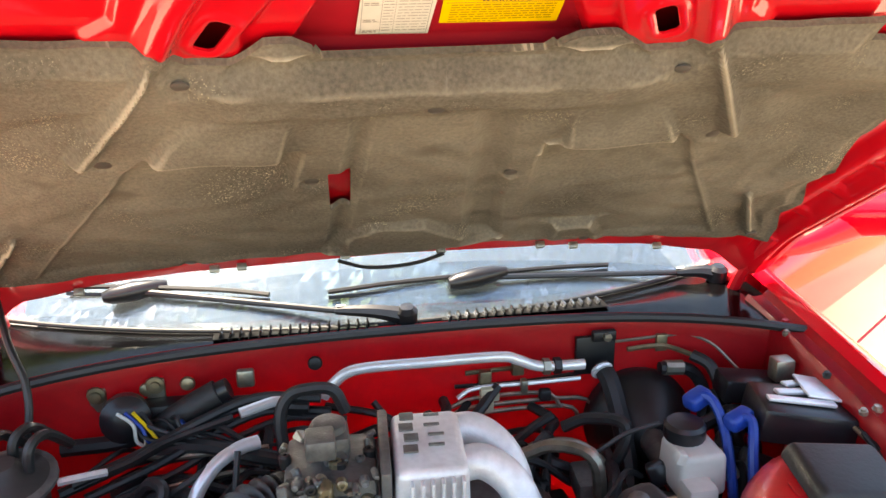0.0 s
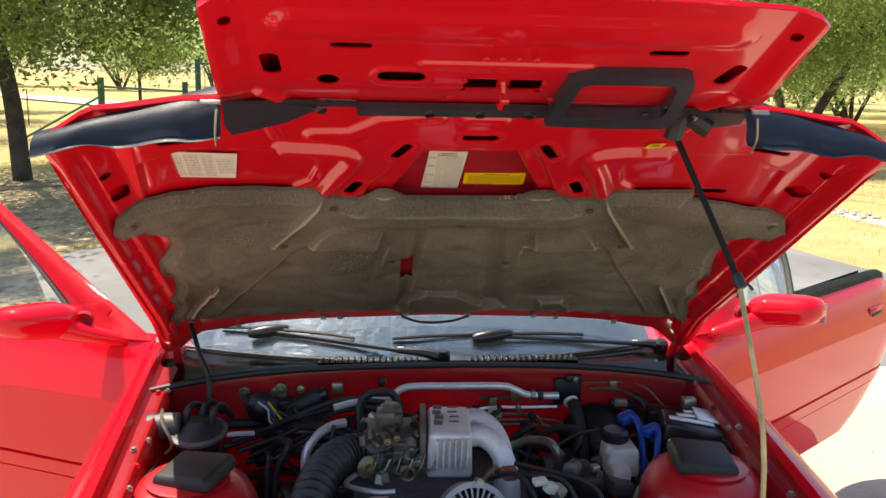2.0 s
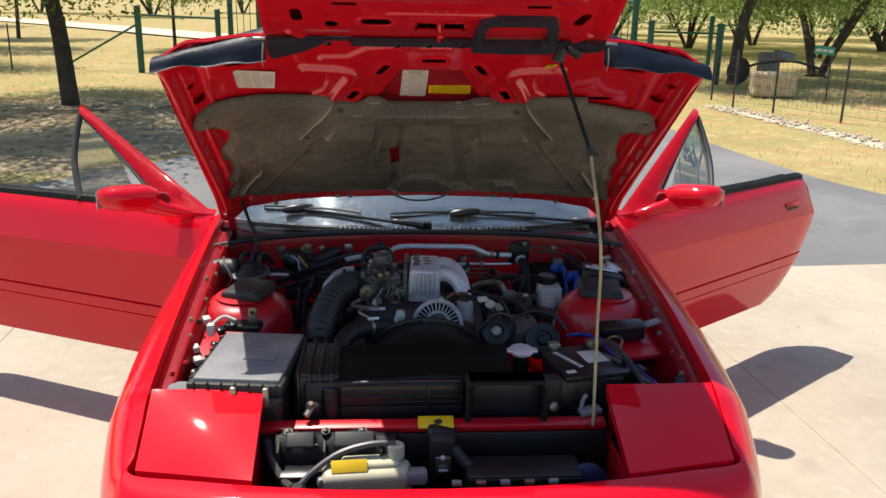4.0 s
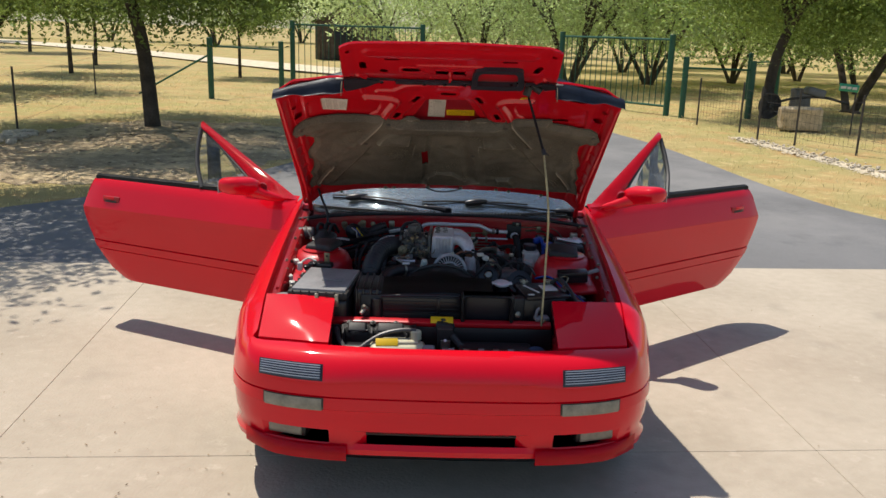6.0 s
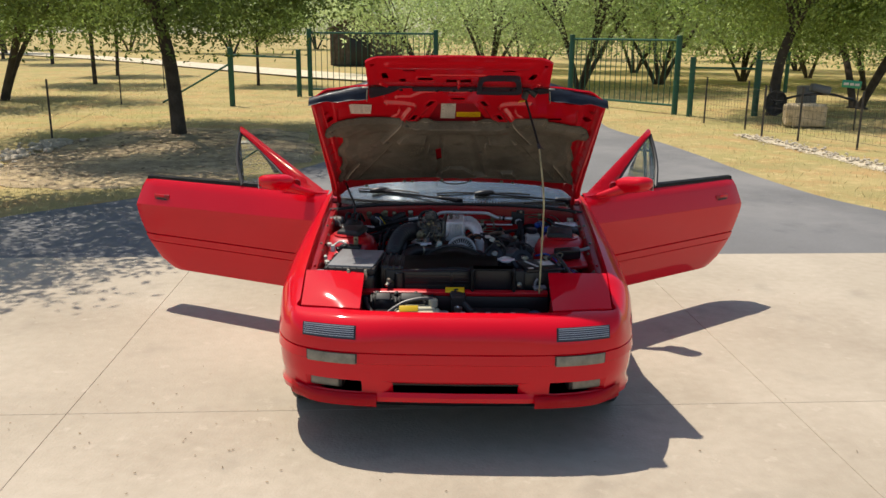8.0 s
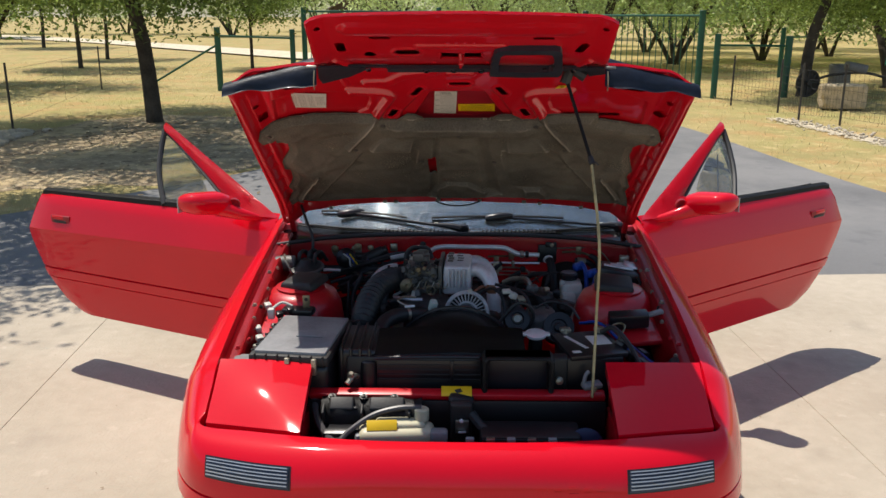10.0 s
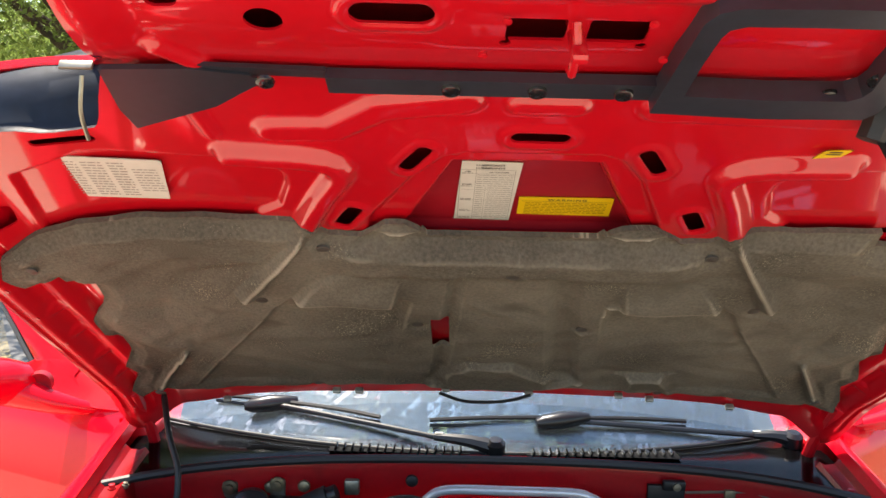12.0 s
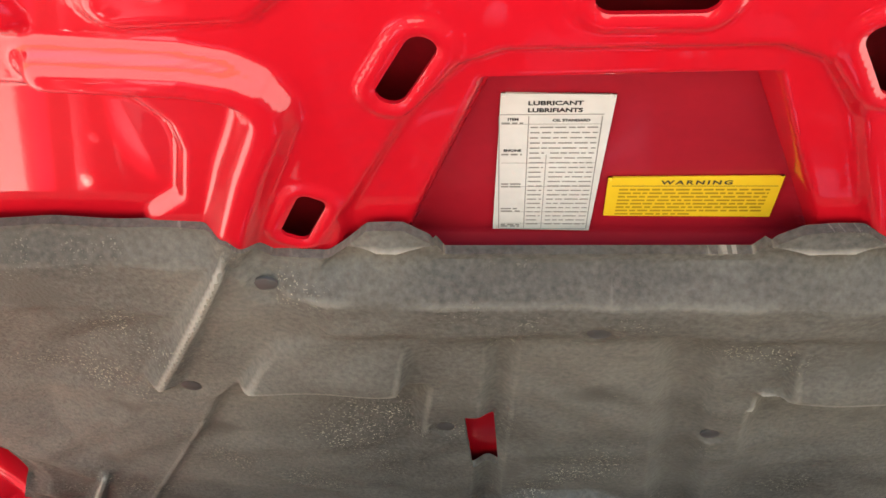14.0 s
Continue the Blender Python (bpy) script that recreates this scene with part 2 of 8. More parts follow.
LEAF_PALE = leafy("mesquite_leaves", (0.64, 0.74, 0.38), (0.50, 0.61, 0.28), 0.6)
GREEN = mat("green_gate_paint", (0.012, 0.105, 0.062), 0.45, var=0.15, scale=5.0, spot=0.2)
SIGN_GREEN = mat("green_sign_paint", (0.02, 0.30, 0.17), 0.4, var=0.1)
WIRE = mat("rusty_wire", (0.10, 0.09, 0.08), 0.6, metal=0.5, var=0.3, scale=10.0)
HAY = mat("straw_bale", (0.82, 0.64, 0.40), 0.95, var=0.3, scale=9.0, fine=70, bump=0.9, bscale=50)
BARN = mat("weathered_boards", (0.14, 0.11, 0.09), 0.9, var=0.3, scale=4.0, bump=0.4, bscale=30)
TIN = mat("old_tin", (0.30, 0.29, 0.28), 0.6, metal=0.4, var=0.3, scale=3.0)
# brown soil and litter; its paler and darker patches also paint dappled sun and shade
SOIL_DAPPLE = mat("soil_litter_and_painted_dapple", (0.48, 0.37, 0.235), 0.95, var=0.3, scale=2.2, fine=16, bump=0.9, bscale=40, c2=(0.24, 0.185, 0.115), spot=0.4, spec=0.15)
patchy(SOIL_DAPPLE, [(0.9, (0.60, 0.46, 0.27), 0.50, 0.58, 0.8), (3.5, (0.15, 0.105, 0.07), 0.54, 0.62, 0.8), (9.0, (0.72, 0.58, 0.38), 0.57, 0.64, 0.75)])
LITTER = mat("fallen_leaves", (0.30, 0.21, 0.11), 0.8, var=0.3, scale=3.0, island=0.4)
STONE = mat("field_stone", (0.66, 0.57, 0.44), 0.9, var=0.25, scale=5.0, bump=0.5, bscale=25, island=0.25)


# ---- building helpers ----
def part(name, bm, material, parent=None, label="", angle=35):
    """Links a bmesh as one mesh object, under a thing or a part."""
    me = bpy.data.meshes.new(name)
    bmesh.ops.recalc_face_normals(bm, faces=bm.faces[:])
    bm.to_mesh(me)
    bm.free()
    return link_mesh(name, me, material, parent, label, angle)


def link_mesh(name, me, material, parent=None, label="", angle=35):
    for m in material if isinstance(material, (list, tuple)) else (material,):
        me.materials.append(m)
    me.polygons.foreach_set("use_smooth", [True] * len(me.polygons))
    me.set_sharp_from_angle(angle=radians(angle))
    ob = new(name, me)
    if parent:
        ob.parent = parent
    if label:
        tagged(ob, label)
    return ob


def thing(name, label, category, group="", kind="", m=None):
    ob = new(name)
    ob.empty_display_size = 0.1
    if m:
        ob.matrix_world = m
    return tagged(ob, label, category, group, kind)


def box(bm, c, s, bevel=0.0, rot=(0, 0, 0), seg=2, taper=1.0):
    """A bevelled block; taper narrows its top."""
    r = bmesh.ops.create_cube(bm, size=1)
    vs = r["verts"]
    for v in vs:
        k = taper if v.co.z > 0 else 1.0
        v.co = Vector((v.co.x * s[0] * k, v.co.y * s[1] * k, v.co.z * s[2]))
    if bevel:
        es = {e for v in vs for e in v.link_edges}
        r = bmesh.ops.bevel(bm, geom=list(es), offset=bevel, segments=seg, profile=0.5, affect="EDGES")
        vs = {v for f in r["faces"] for v in f.verts} | {v for v in vs if v.is_valid}
    bmesh.ops.transform(bm, matrix=pose(*c, *rot), verts=list(vs))
    return bm


def lathe(bm, p, way, profile, seg=20):
    """Turns a profile of (radius, height) round the axis through p along way."""
    q = Vector(way).to_track_quat("Z", "Y").to_matrix()
    rings = []
    for r, h in profile:
        rings.append([bm.verts.new(Vector(p) + q @ Vector((r * math.cos(a), r * math.sin(a), h)))
                      for a in [2 * math.pi * i / seg for i in range(seg)]])
    for a, b in zip(rings, rings[1:]):
        for i in range(seg):
            bm.faces.new((a[i], a[(i + 1) % seg], b[(i + 1) % seg], b[i]))
    if profile[0][0] > 1e-5:
        bm.faces.new(rings[0][::-1])
    if profile[-1][0] > 1e-5:
        bm.faces.new(rings[-1])
    return bm


def cyl(bm, p0, p1, r, r1=None, seg=16, edge=0.0):
    d = Vector(p1) - Vector(p0)
    r1 = r if r1 is None else r1
    e = edge
    prof = [(r - e, 0), (r, e), (r1, d.length - e), (r1 - e, d.length)] if e else [(r, 0), (r1, d.length)]
    return lathe(bm, p0, d, prof, seg)


def spline(pts, n=6):
    """Points along a smooth curve through pts."""
    p = [Vector(v) for v in pts]
    if len(p) < 3:
        return p
    p = [p[0] * 2 - p[1]] + p + [p[-1] * 2 - p[-2]]
    out = []
    for i in range(1, len(p) - 2):
        for k in range(n):
            t = k / n
            a, b, c, d = p[i - 1:i + 3]
            out.append(0.5 * (2 * b + (c - a) * t + (2 * a - 5 * b + 4 * c - d) * t * t + (3 * b - a - 3 * c + d) * t ** 3))
    return out + [p[-2]]


def tube(bm, pts, r, seg=8, n=6, radii=None):
    """A round tube along a smooth curve; radii: a function of 0..1."""
    p = spline(pts, n)
    side = None
    rings = []
    for i, c in enumerate(p):
        d = (p[min(i + 1, len(p) - 1)] - p[max(i - 1, 0)]).normalized()
        if side is None:
            side = d.orthogonal().normalized()
        side = (side - d * side.dot(d)).normalized()
        up = d.cross(side)
        rr = radii(i / (len(p) - 1)) if radii else r
        rings.append([bm.verts.new(c + rr * (math.cos(a) * side + math.sin(a) * up)) for a in [2 * math.pi * k / seg for k in range(seg)]])
    for a, b in zip(rings, rings[1:]):
        for k in range(seg):
            bm.faces.new((a[k], a[(k + 1) % seg], b[(k + 1) % seg], b[k]))
    bm.faces.new(rings[0][::-1])
    bm.faces.new(rings[-1])
    return bm


def sheet(bm, rows, thick=0.0, closed=False):
    """A surface through rows of points, thickened along its normals."""
    g = [[bm.verts.new(p) for p in r] for r in rows]
    for a, b in zip(g, g[1:]):
        for i in range(len(a) - 1 + closed):
            j = (i + 1) % len(a)
            bm.faces.new((a[i], a[j], b[j], b[i]))
    if thick:
        bmesh.ops.solidify(bm, geom=bm.faces[:], thickness=thick)
    return bm


def prism(bm, poly, m, depth, bevel=0.0):
    """A flat polygon in the xy plane of m, made solid along its z."""
    lo = [bm.verts.new(m @ Vector((x, y, 0))) for x, y in poly]
    hi = [bm.verts.new(m @ Vector((x, y, depth))) for x, y in poly]
    top, bot = bm.faces.new(hi), bm.faces.new(lo[::-1])
    n = len(poly)
    for i in range(n):
        bm.faces.new((lo[i], lo[(i + 1) % n], hi[(i + 1) % n], hi[i]))
    if bevel:
        bmesh.ops.bevel(bm, geom=list(top.edges), offset=bevel, segments=2, profile=0.5, affect="EDGES")
    return bm


def B():
    return bmesh.new()


def from_arrays(name, verts, faces, material, parent=None, label="", angle=35):
    me = bpy.data.meshes.new(name)
    me.from_pydata([tuple(v) for v in verts], [], [tuple(f) for f in faces])
    me.update()
    return link_mesh(name, me, material, parent, label, angle)


# ---- the ground, the drive and the slab ----
def strip(name, left, right, z, material, label, category, n=10, thick=0.06):
    """A flat band between two edges, made solid downwards."""
    a, b = spline([(*p, z) for p in left], n), spline([(*p, z) for p in right], n)
    bm = B()
    k = min(len(a), len(b))
    rows = [[a[int(i * (len(a) - 1) / (k - 1))].lerp(b[int(i * (len(b) - 1) / (k - 1))], j / 6) for j in range(7)] for i in range(k)]
    sheet(bm, rows)
    ob = part(name, bm, material)
    return tagged(ob, label, category, kind="structure")


def make_ground():
    rng = np.random.default_rng(3)
    xs = np.concatenate([-np.geomspace(400, 14, 14), np.linspace(-12, 12, 49), np.geomspace(14, 400, 14)])
    ys = np.concatenate([-np.geomspace(150, 12, 10), np.linspace(-10, 40, 101), np.geomspace(43, 900, 16)])
    verts, faces = [], []
    for y in ys:
        for x in xs:
            z = -0.05 + 0.05 * noise.noise((x * 0.23, y * 0.23, 0.0)) + 0.012 * noise.noise((x * 1.3, y * 1.3, 3.0))
            near = min(1.0, max(0.0, (abs(x) - 4.8) / 3)) if y < 15 else 1.0
            verts.append((x, y, z * near - 0.045 * (1 - near)))
    w = len(xs)
    for j in range(len(ys) - 1):
        for i in range(w - 1):
            faces.append((j * w + i, j * w + i + 1, (j + 1) * w + i + 1, (j + 1) * w + i))
    tagged(from_arrays("ground", verts, faces, GROUND), "sunburnt straw-coloured grass field reaching to the trees", "ground", kind="structure")


make_ground()
strip("road", [(-5.6, 3.2), (-4.6, 4.96), (-3.58, 6.15), (-2.15, 8.3), (-1.7, 11), (-2.2, 16), (-3.2, 23), (-3.0, 30)],
      [(5.6, 3.9), (4.75, 5.8), (4.38, 6.7), (4.12, 8.2), (3.95, 9.9), (3.7, 11.8), (3.2, 14.3), (3.4, 18), (3.0, 23), (1.5, 30)], -0.012, ASPHALT,
      "grey asphalt drive curving towards the green gate", "driveway")
strip("gravel_road", [(1.0, 29), (-6, 33), (-27, 57), (-60, 85)], [(1.5, 32), (-5, 37), (-27, 62), (-60, 93)], 0.02, GRAVEL,
      "pale gravel lane crossing the dry field", "lane")
SLAB_TURN = pose(-1.9, 0.52, 0, 0, 0, 3.9)
slab = thing("pavement", "sunlit concrete apron cast in large panels with stained joints", "pavement", kind="structure")


def make_slab():
    xs, ys = [-9.2, -5.55, 0.0, 3.6, 7.2, 10.8], [-12, -8.2, -4.6, 0.0, 3.01]
    for j in range(len(ys) - 1):
        for i in range(len(xs) - 1):
            bm = B()
            x0, x1, y0, y1 = xs[i] + 0.001, xs[i + 1] - 0.001, ys[j] + 0.0015, ys[j + 1] - 0.0015
            box(bm, ((x0 + x1) / 2, (y0 + y1) / 2, -0.06), (x1 - x0, y1 - y0, 0.12), 0.002, seg=1)
            bmesh.ops.transform(bm, matrix=SLAB_TURN, verts=bm.verts[:])
            part("concrete_panel", bm, CONCRETE, slab)


make_slab()


# ---- trees ----
def leaves(rng, centres, spread, n, size, flat=0.75):
    """Vertices and faces of n leaves, gathered round the centres."""
    c = centres[rng.integers(0, len(centres), n)]
    p = c + rng.normal(0, 1, (n, 3)) * spread * np.array([1, 1, flat])
    nrm = rng.normal(0, 1, (n, 3)) + np.array([0, 0, 0.8])
    nrm /= np.linalg.norm(nrm, axis=1)[:, None]
    a = np.cross(nrm, rng.normal(0, 1, (n, 3)))
    a /= np.linalg.norm(a, axis=1)[:, None]
    b = np.cross(nrm, a)
    s = size * rng.uniform(0.6, 1.35, (n, 1))
    quad = np.stack([p - a * s, p - b * s * 0.45 + nrm * s * 0.12, p + a * s, p + b * s * 0.45 + nrm * s * 0.12], 1)
    return quad.reshape(-1, 3), np.arange(n * 4).reshape(-1, 4)


def tree(label, at, height, trunk_r, crown_r, base, leaf, n, size, seed, stems=1, lean=0.0, group="trees", spread=0.42):
    """A tree with tapered stems, forking limbs and a loose crown of single leaves."""
    rng = np.random.default_rng(seed)
    t = thing("tree", label, "tree", group)
    t.location = (*at, -0.04)
    tips, bm = [], B()
    for s in range(stems):
        a0 = rng.uniform(0, 6.28)
        out = (0.0 if stems == 1 else 0.22 * height) * np.array([math.cos(a0), math.sin(a0)])
        foot = np.array([0.0, 0.0]) if stems == 1 else 0.18 * np.array([math.cos(a0), math.sin(a0)])
        top = np.array([*(foot + out + lean * np.array([1, 0.3])), base + 0.25 * (height - base)])
        mid = np.array([*(foot + out * 0.4 + lean * np.array([0.4, 0.1]) + rng.normal(0, 0.05, 2)), top[2] * 0.5])
        r = trunk_r / math.sqrt(stems)
        tube(bm, [(*foot, -0.1), (*foot, 0.15), tuple(mid), tuple(top)], r, 10, 5, radii=lambda k, r=r: r * (1.45 - 0.5 * min(1, k * 6) - 0.4 * k))
        for k in range(max(4, 9 // stems)):
            a = rng.uniform(0, 6.28)
            f = rng.uniform(0.35, 1.0)
            start = mid + (top - mid) * f * 0.9
            reach = crown_r * rng.uniform(0.55, 0.95)
            end = np.array([top[0] * 0.6 + math.cos(a) * reach, top[1] * 0.6 + math.sin(a) * reach, base + (height - base) * rng.uniform(0.15, 0.85)])
            bend = (start + end) / 2 + np.array([0, 0, 0.18 * reach])
            tube(bm, [tuple(start), tuple(bend), tuple(end)], r * 0.4, 6, 4, radii=lambda k2, r=r: r * 0.42 * (1 - 0.85 * k2))
            tips += [start * (1 - q) * (1 - q) + 2 * bend * q * (1 - q) + end * q * q for q in (0.55, 0.75, 0.9, 1.0)]
    part("trunk", bm, BARK, t, angle=60)
    m = int(26 + crown_r * 22)
    u = rng.normal(0, 1, (m, 3))
    u /= np.linalg.norm(u, axis=1)[:, None]
    u *= rng.uniform(0.55, 1.0, (m, 1)) ** 0.6
    ctr = u * np.array([crown_r, crown_r, (height - base) * 0.52]) + np.array([lean * 0.8, 0, base + (height - base) * 0.5])
    ctr = np.concatenate([ctr, np.array(tips)])
    ctr[:, 2] = np.maximum(ctr[:, 2], base + rng.uniform(-0.25, 0.5, len(ctr)))
    v, f = leaves(rng, ctr, spread, n, size)
    v[:, 2] = np.maximum(v[:, 2], base * 0.72)
    from_arrays("crown", v, f, leaf, t, angle=180)
    return t


oak = "spreading broad-leaved tree with a dark trunk in dry grass"
tree(oak, (-5.1, 12.4), 6.6, 0.17, 3.7, 1.85, LEAF_DARK, 95000, 0.050, 11, spread=0.44, lean=-0.45)
tree("broad-leaved tree shading the edge of the drive", (-6.3, 5.6), 6.0, 0.15, 2.6, 2.7, LEAF_DARK, 36000, 0.046, 12, spread=0.36)
tree("leaning broad-leaved tree beside an old farm implement", (7.9, 17.9), 6.8, 0.17, 3.0, 1.7, LEAF, 50000, 0.052, 13, lean=0.8)
tree("dense broad-leaved tree with several trunks", (11.2, 20.5), 7.2, 0.22, 3.6, 1.5, LEAF, 60000, 0.056, 14, stems=3)
tree("low tree with several crooked trunks in dry grass", (-12.4, 20.0), 5.2, 0.2, 3.2, 1.5, LEAF, 18000, 0.07, 15, stems=4)
MESQ = "pale feathery mesquite tree with thin crooked trunks"
far = [tree(MESQ, (4.6, 28.0), 7.6, 0.24, 4.2, 1.5, LEAF_PALE, 52000, 0.055, 21, stems=5, group="mesquite trees", spread=0.55),
       tree(MESQ, (-1.5, 38.0), 7.0, 0.2, 4.2, 1.0, LEAF_PALE, 17000, 0.095, 22, stems=4, group="mesquite trees", spread=0.6),
       tree(MESQ, (12.5, 34.0), 6.6, 0.2, 3.9, 1.0, LEAF_PALE, 16000, 0.095, 23, stems=5, group="mesquite trees", spread=0.6)]
slim = tree("slender young tree standing in the dry field", (-12.9, 27.5), 5.0, 0.1, 2.2, 2.0, LEAF, 9000, 0.08, 24, group="field trees")


def more_trees():
    rng = np.random.default_rng(8)
    spots = [(1.5, 33), (8.2, 31), (3.5, 43), (9.5, 42), (17, 38), (15.5, 29), (21, 34), (6, 53), (13, 50), (20, 47), (27, 45),
             (24, 31), (12, 68), (22, 64), (33, 60), (-20, 75), (-32, 82), (-44, 80), (-8, 84), (8, 88), (26, 86), (44, 80), (-60, 92), (-16, 98), (38, 46)]
    for i, (x, y) in enumerate(spots):
        s = rng.uniform(0.85, 1.2) * (1.0 if y < 60 else 1.25)
        copy_thing(far[i % 3], Matrix.Translation((x, y, -0.04)) @ pose(0, 0, 0, 0, 0, rng.uniform(0, 360)) @ Matrix.Diagonal((s, s, s * rng.uniform(0.9, 1.1), 1)))
    for x, y, s in [(-14.6, 34, 1.0), (-23, 46, 1.2), (-30, 54, 1.3), (-7.0, 27.5, 0.75), (-26, 33, 1.0), (-36, 66, 1.4), (-24, 24, 1.1)]:
        copy_thing(slim, Matrix.Translation((x, y, -0.04)) @ pose(0, 0, 0, 0, 0, rng.uniform(0, 360)) @ Matrix.Diagonal((s, s, s, 1)))


more_trees()


def blot(name, centre, size, z, material, label, category, seed):
    """An irregular flat patch of ground."""
    bm = B()
    n = 64
    rings = []
    for q in (0.0, 0.5, 0.8, 1.0):
        ring = []
        for i in range(n):
            a = 2 * math.pi * i / n
            r = 1 + 0.28 * noise.noise((math.cos(a) * 1.4 + seed, math.sin(a) * 1.4, 0)) + 0.16 * noise.noise((math.cos(a) * 5 + seed, math.sin(a) * 5, 2))
            ring.append(bm.verts.new((centre[0] + size[0] * r * q * math.cos(a), centre[1] + size[1] * r * q * math.sin(a), z - (0.03 if q == 1 else 0))))
        rings.append(ring)
    for a, b in zip(rings, rings[1:]):
        for i in range(n):
            bm.faces.new((a[i], a[(i + 1) % n], b[(i + 1) % n], b[i]))
    bmesh.ops.remove_doubles(bm, verts=bm.verts[:], dist=1e-5)
    return tagged(part(name, bm, material), label, category, kind="structure")


blot("dappled_soil", (-4.5, 10.2), (2.5, 3.5), -0.012, SOIL_DAPPLE, "brown earth and leaf litter below the tree, painted with dappled shade", "soil", 3)


def litter():
    """Dry leaves and grit lying on the slab and the earth."""
    rng = np.random.default_rng(15)
    n = 900
    x = np.concatenate([rng.normal(-1.6, 0.8, 110), rng.uniform(-4.2, 4.2, 190), rng.normal(-5.0, 1.6, n - 300)])
    y = np.concatenate([rng.normal(0.2, 0.6, 110), rng.uniform(-2.2, 3.4, 190), rng.normal(10.6, 1.5, n - 300)])
    s = np.concatenate([rng.uniform(0.003, 0.009, 300), rng.uniform(0.02, 0.05, n - 300)])[:, None]
    a = rng.uniform(0, 6.28, n)
    d = np.stack([np.cos(a), np.sin(a), rng.normal(0, 0.15, n)], 1) * s
    e = np.stack([-np.sin(a), np.cos(a), rng.normal(0, 0.15, n)], 1) * s * 0.5
    p = np.stack([x, y, np.full(n, 0.006)], 1)
    v = np.stack([p - d, p - e, p + d, p + e], 1).reshape(-1, 3)
    tagged(from_arrays("fallen_leaves", v, np.arange(n * 4).reshape(-1, 4), LITTER, angle=180), "scattered dry leaves and grit on concrete and earth", "litter", kind="stuff")


litter()


def grass():
    """Tufts of dry grass beside the drive and out over the field."""
    rng = np.random.default_rng(5)
    n = 16000
    y = 4.8 + 26 * rng.power(1.0, n) ** 1.4
    x = rng.uniform(-1, 1, n) * (5 + y * 0.55)
    edge_l = np.interp(y, [3, 5, 6.15, 8.3, 11, 16, 23, 30], [-5.3, -4.55, -3.55, -2.1, -1.65, -2.15, -3.1, -3.0])
    edge_r = np.interp(y, [3, 5.8, 6.7, 8.2, 9.9, 11.8, 14.3, 18, 23, 30], [5.5, 4.8, 4.42, 4.16, 4.0, 3.75, 3.25, 3.45, 3.05, 1.6])
    keep = (x < edge_l - 0.02) | (x > edge_r + 0.02)
    x, y = x[keep], y[keep]
    n = len(x)
    h = rng.uniform(0.0, 0.012, n) * (1 + 0.8 * rng.random(n))
    a = rng.uniform(0, 6.28, n)
    w = rng.uniform(0.002, 0.005, n) * (1 + y / 14)
    root = np.stack([x, y, np.full(n, -0.06)], 1)
    side = np.stack([np.cos(a) * w, np.sin(a) * w, np.zeros(n)], 1)
    tip = root + np.stack([rng.normal(0, 0.03, n), rng.normal(0, 0.03, n), h + 0.05], 1)
    v = np.stack([root - side, root + side, tip + side * 0.25, tip - side * 0.25], 1).reshape(-1, 3)
    tagged(from_arrays("grass", v, np.arange(len(v)).reshape(-1, 4), GRASS, angle=180), "short dry straw-coloured grass beside the drive", "grass", kind="stuff")


grass()


# ---- gate and fences ----
def post(bm, x, y, h, r=0.07, seg=12):
    cyl(bm, (x, y, -0.15), (x, y, h), r, seg=seg, edge=0.008)
    return bm


def gate(name, a, b, h, pickets, label):
    t = thing(name, label, "gate", "green gate leaves")
    a, b = Vector((*a, 0)), Vector((*b, 0))
    d = b - a
    for k, z in (("top_rail", h - 0.12), ("bottom_rail", 0.16)):
        part(k, tube(B(), [a + Vector((0, 0, z)), b + Vector((0, 0, z))], 0.028, 8), GREEN, t)
    for p in (a, b):
        part("gate_post", post(B(), p.x, p.y, h, 0.075), GREEN, t)
    bar = None
    for i in range(1, pickets):
        p = a + d * i / pickets
        if bar is None:
            bar = part("picket", tube(B(), [(0, 0, 0.16), (0, 0, h - 0.12)], 0.011, 6), GREEN, t)
        else:
            bar = new("picket", bar.data)
            bar.parent = t
        bar.location = (p.x, p.y, 0)
    return t


gate("metal_gate", (-4.35, 22.8), (-0.55, 23.6), 1.95, 22, "green steel picket gate leaf between round posts")
gate("metal_gate", (3.28, 20.75), (5.5, 17.95), 1.85, 20, "green steel picket gate leaf standing open at the drive")


def pipe_fence(spots, rails, label):
    t = thing("pipe_fence", label, "fence")
    for x, y, h, r in spots:
        part("post", post(B(), x, y, h, r), GREEN, t)
    for p, q in rails:
        part("rail", tube(B(), [p, q], 0.025, 8), GREEN, t)


pipe_fence([(-5.75, 18.9, 1.45, 0.075), (-4.62, 22.4, 1.35, 0.075)], [((-5.75, 18.9, 1.25), (-4.62, 22.4, 1.1)), ((-5.75, 18.9, 1.05), (-7.7, 19.3, 0.0))],
           "green pipe fence end with a slanted brace")
pipe_fence([(5.75, 17.5, 1.35, 0.07), (7.4, 17.7, 1.3, 0.08), (11.5, 26.5, 1.4, 0.07), (9.6, 24.0, 1.4, 0.07)], [((5.75, 17.5, 1.1), (7.4, 17.7, 1.08)), ((9.6, 24.0, 1.1), (11.5, 26.5, 1.1))],
           "green pipe fence beside the gate")


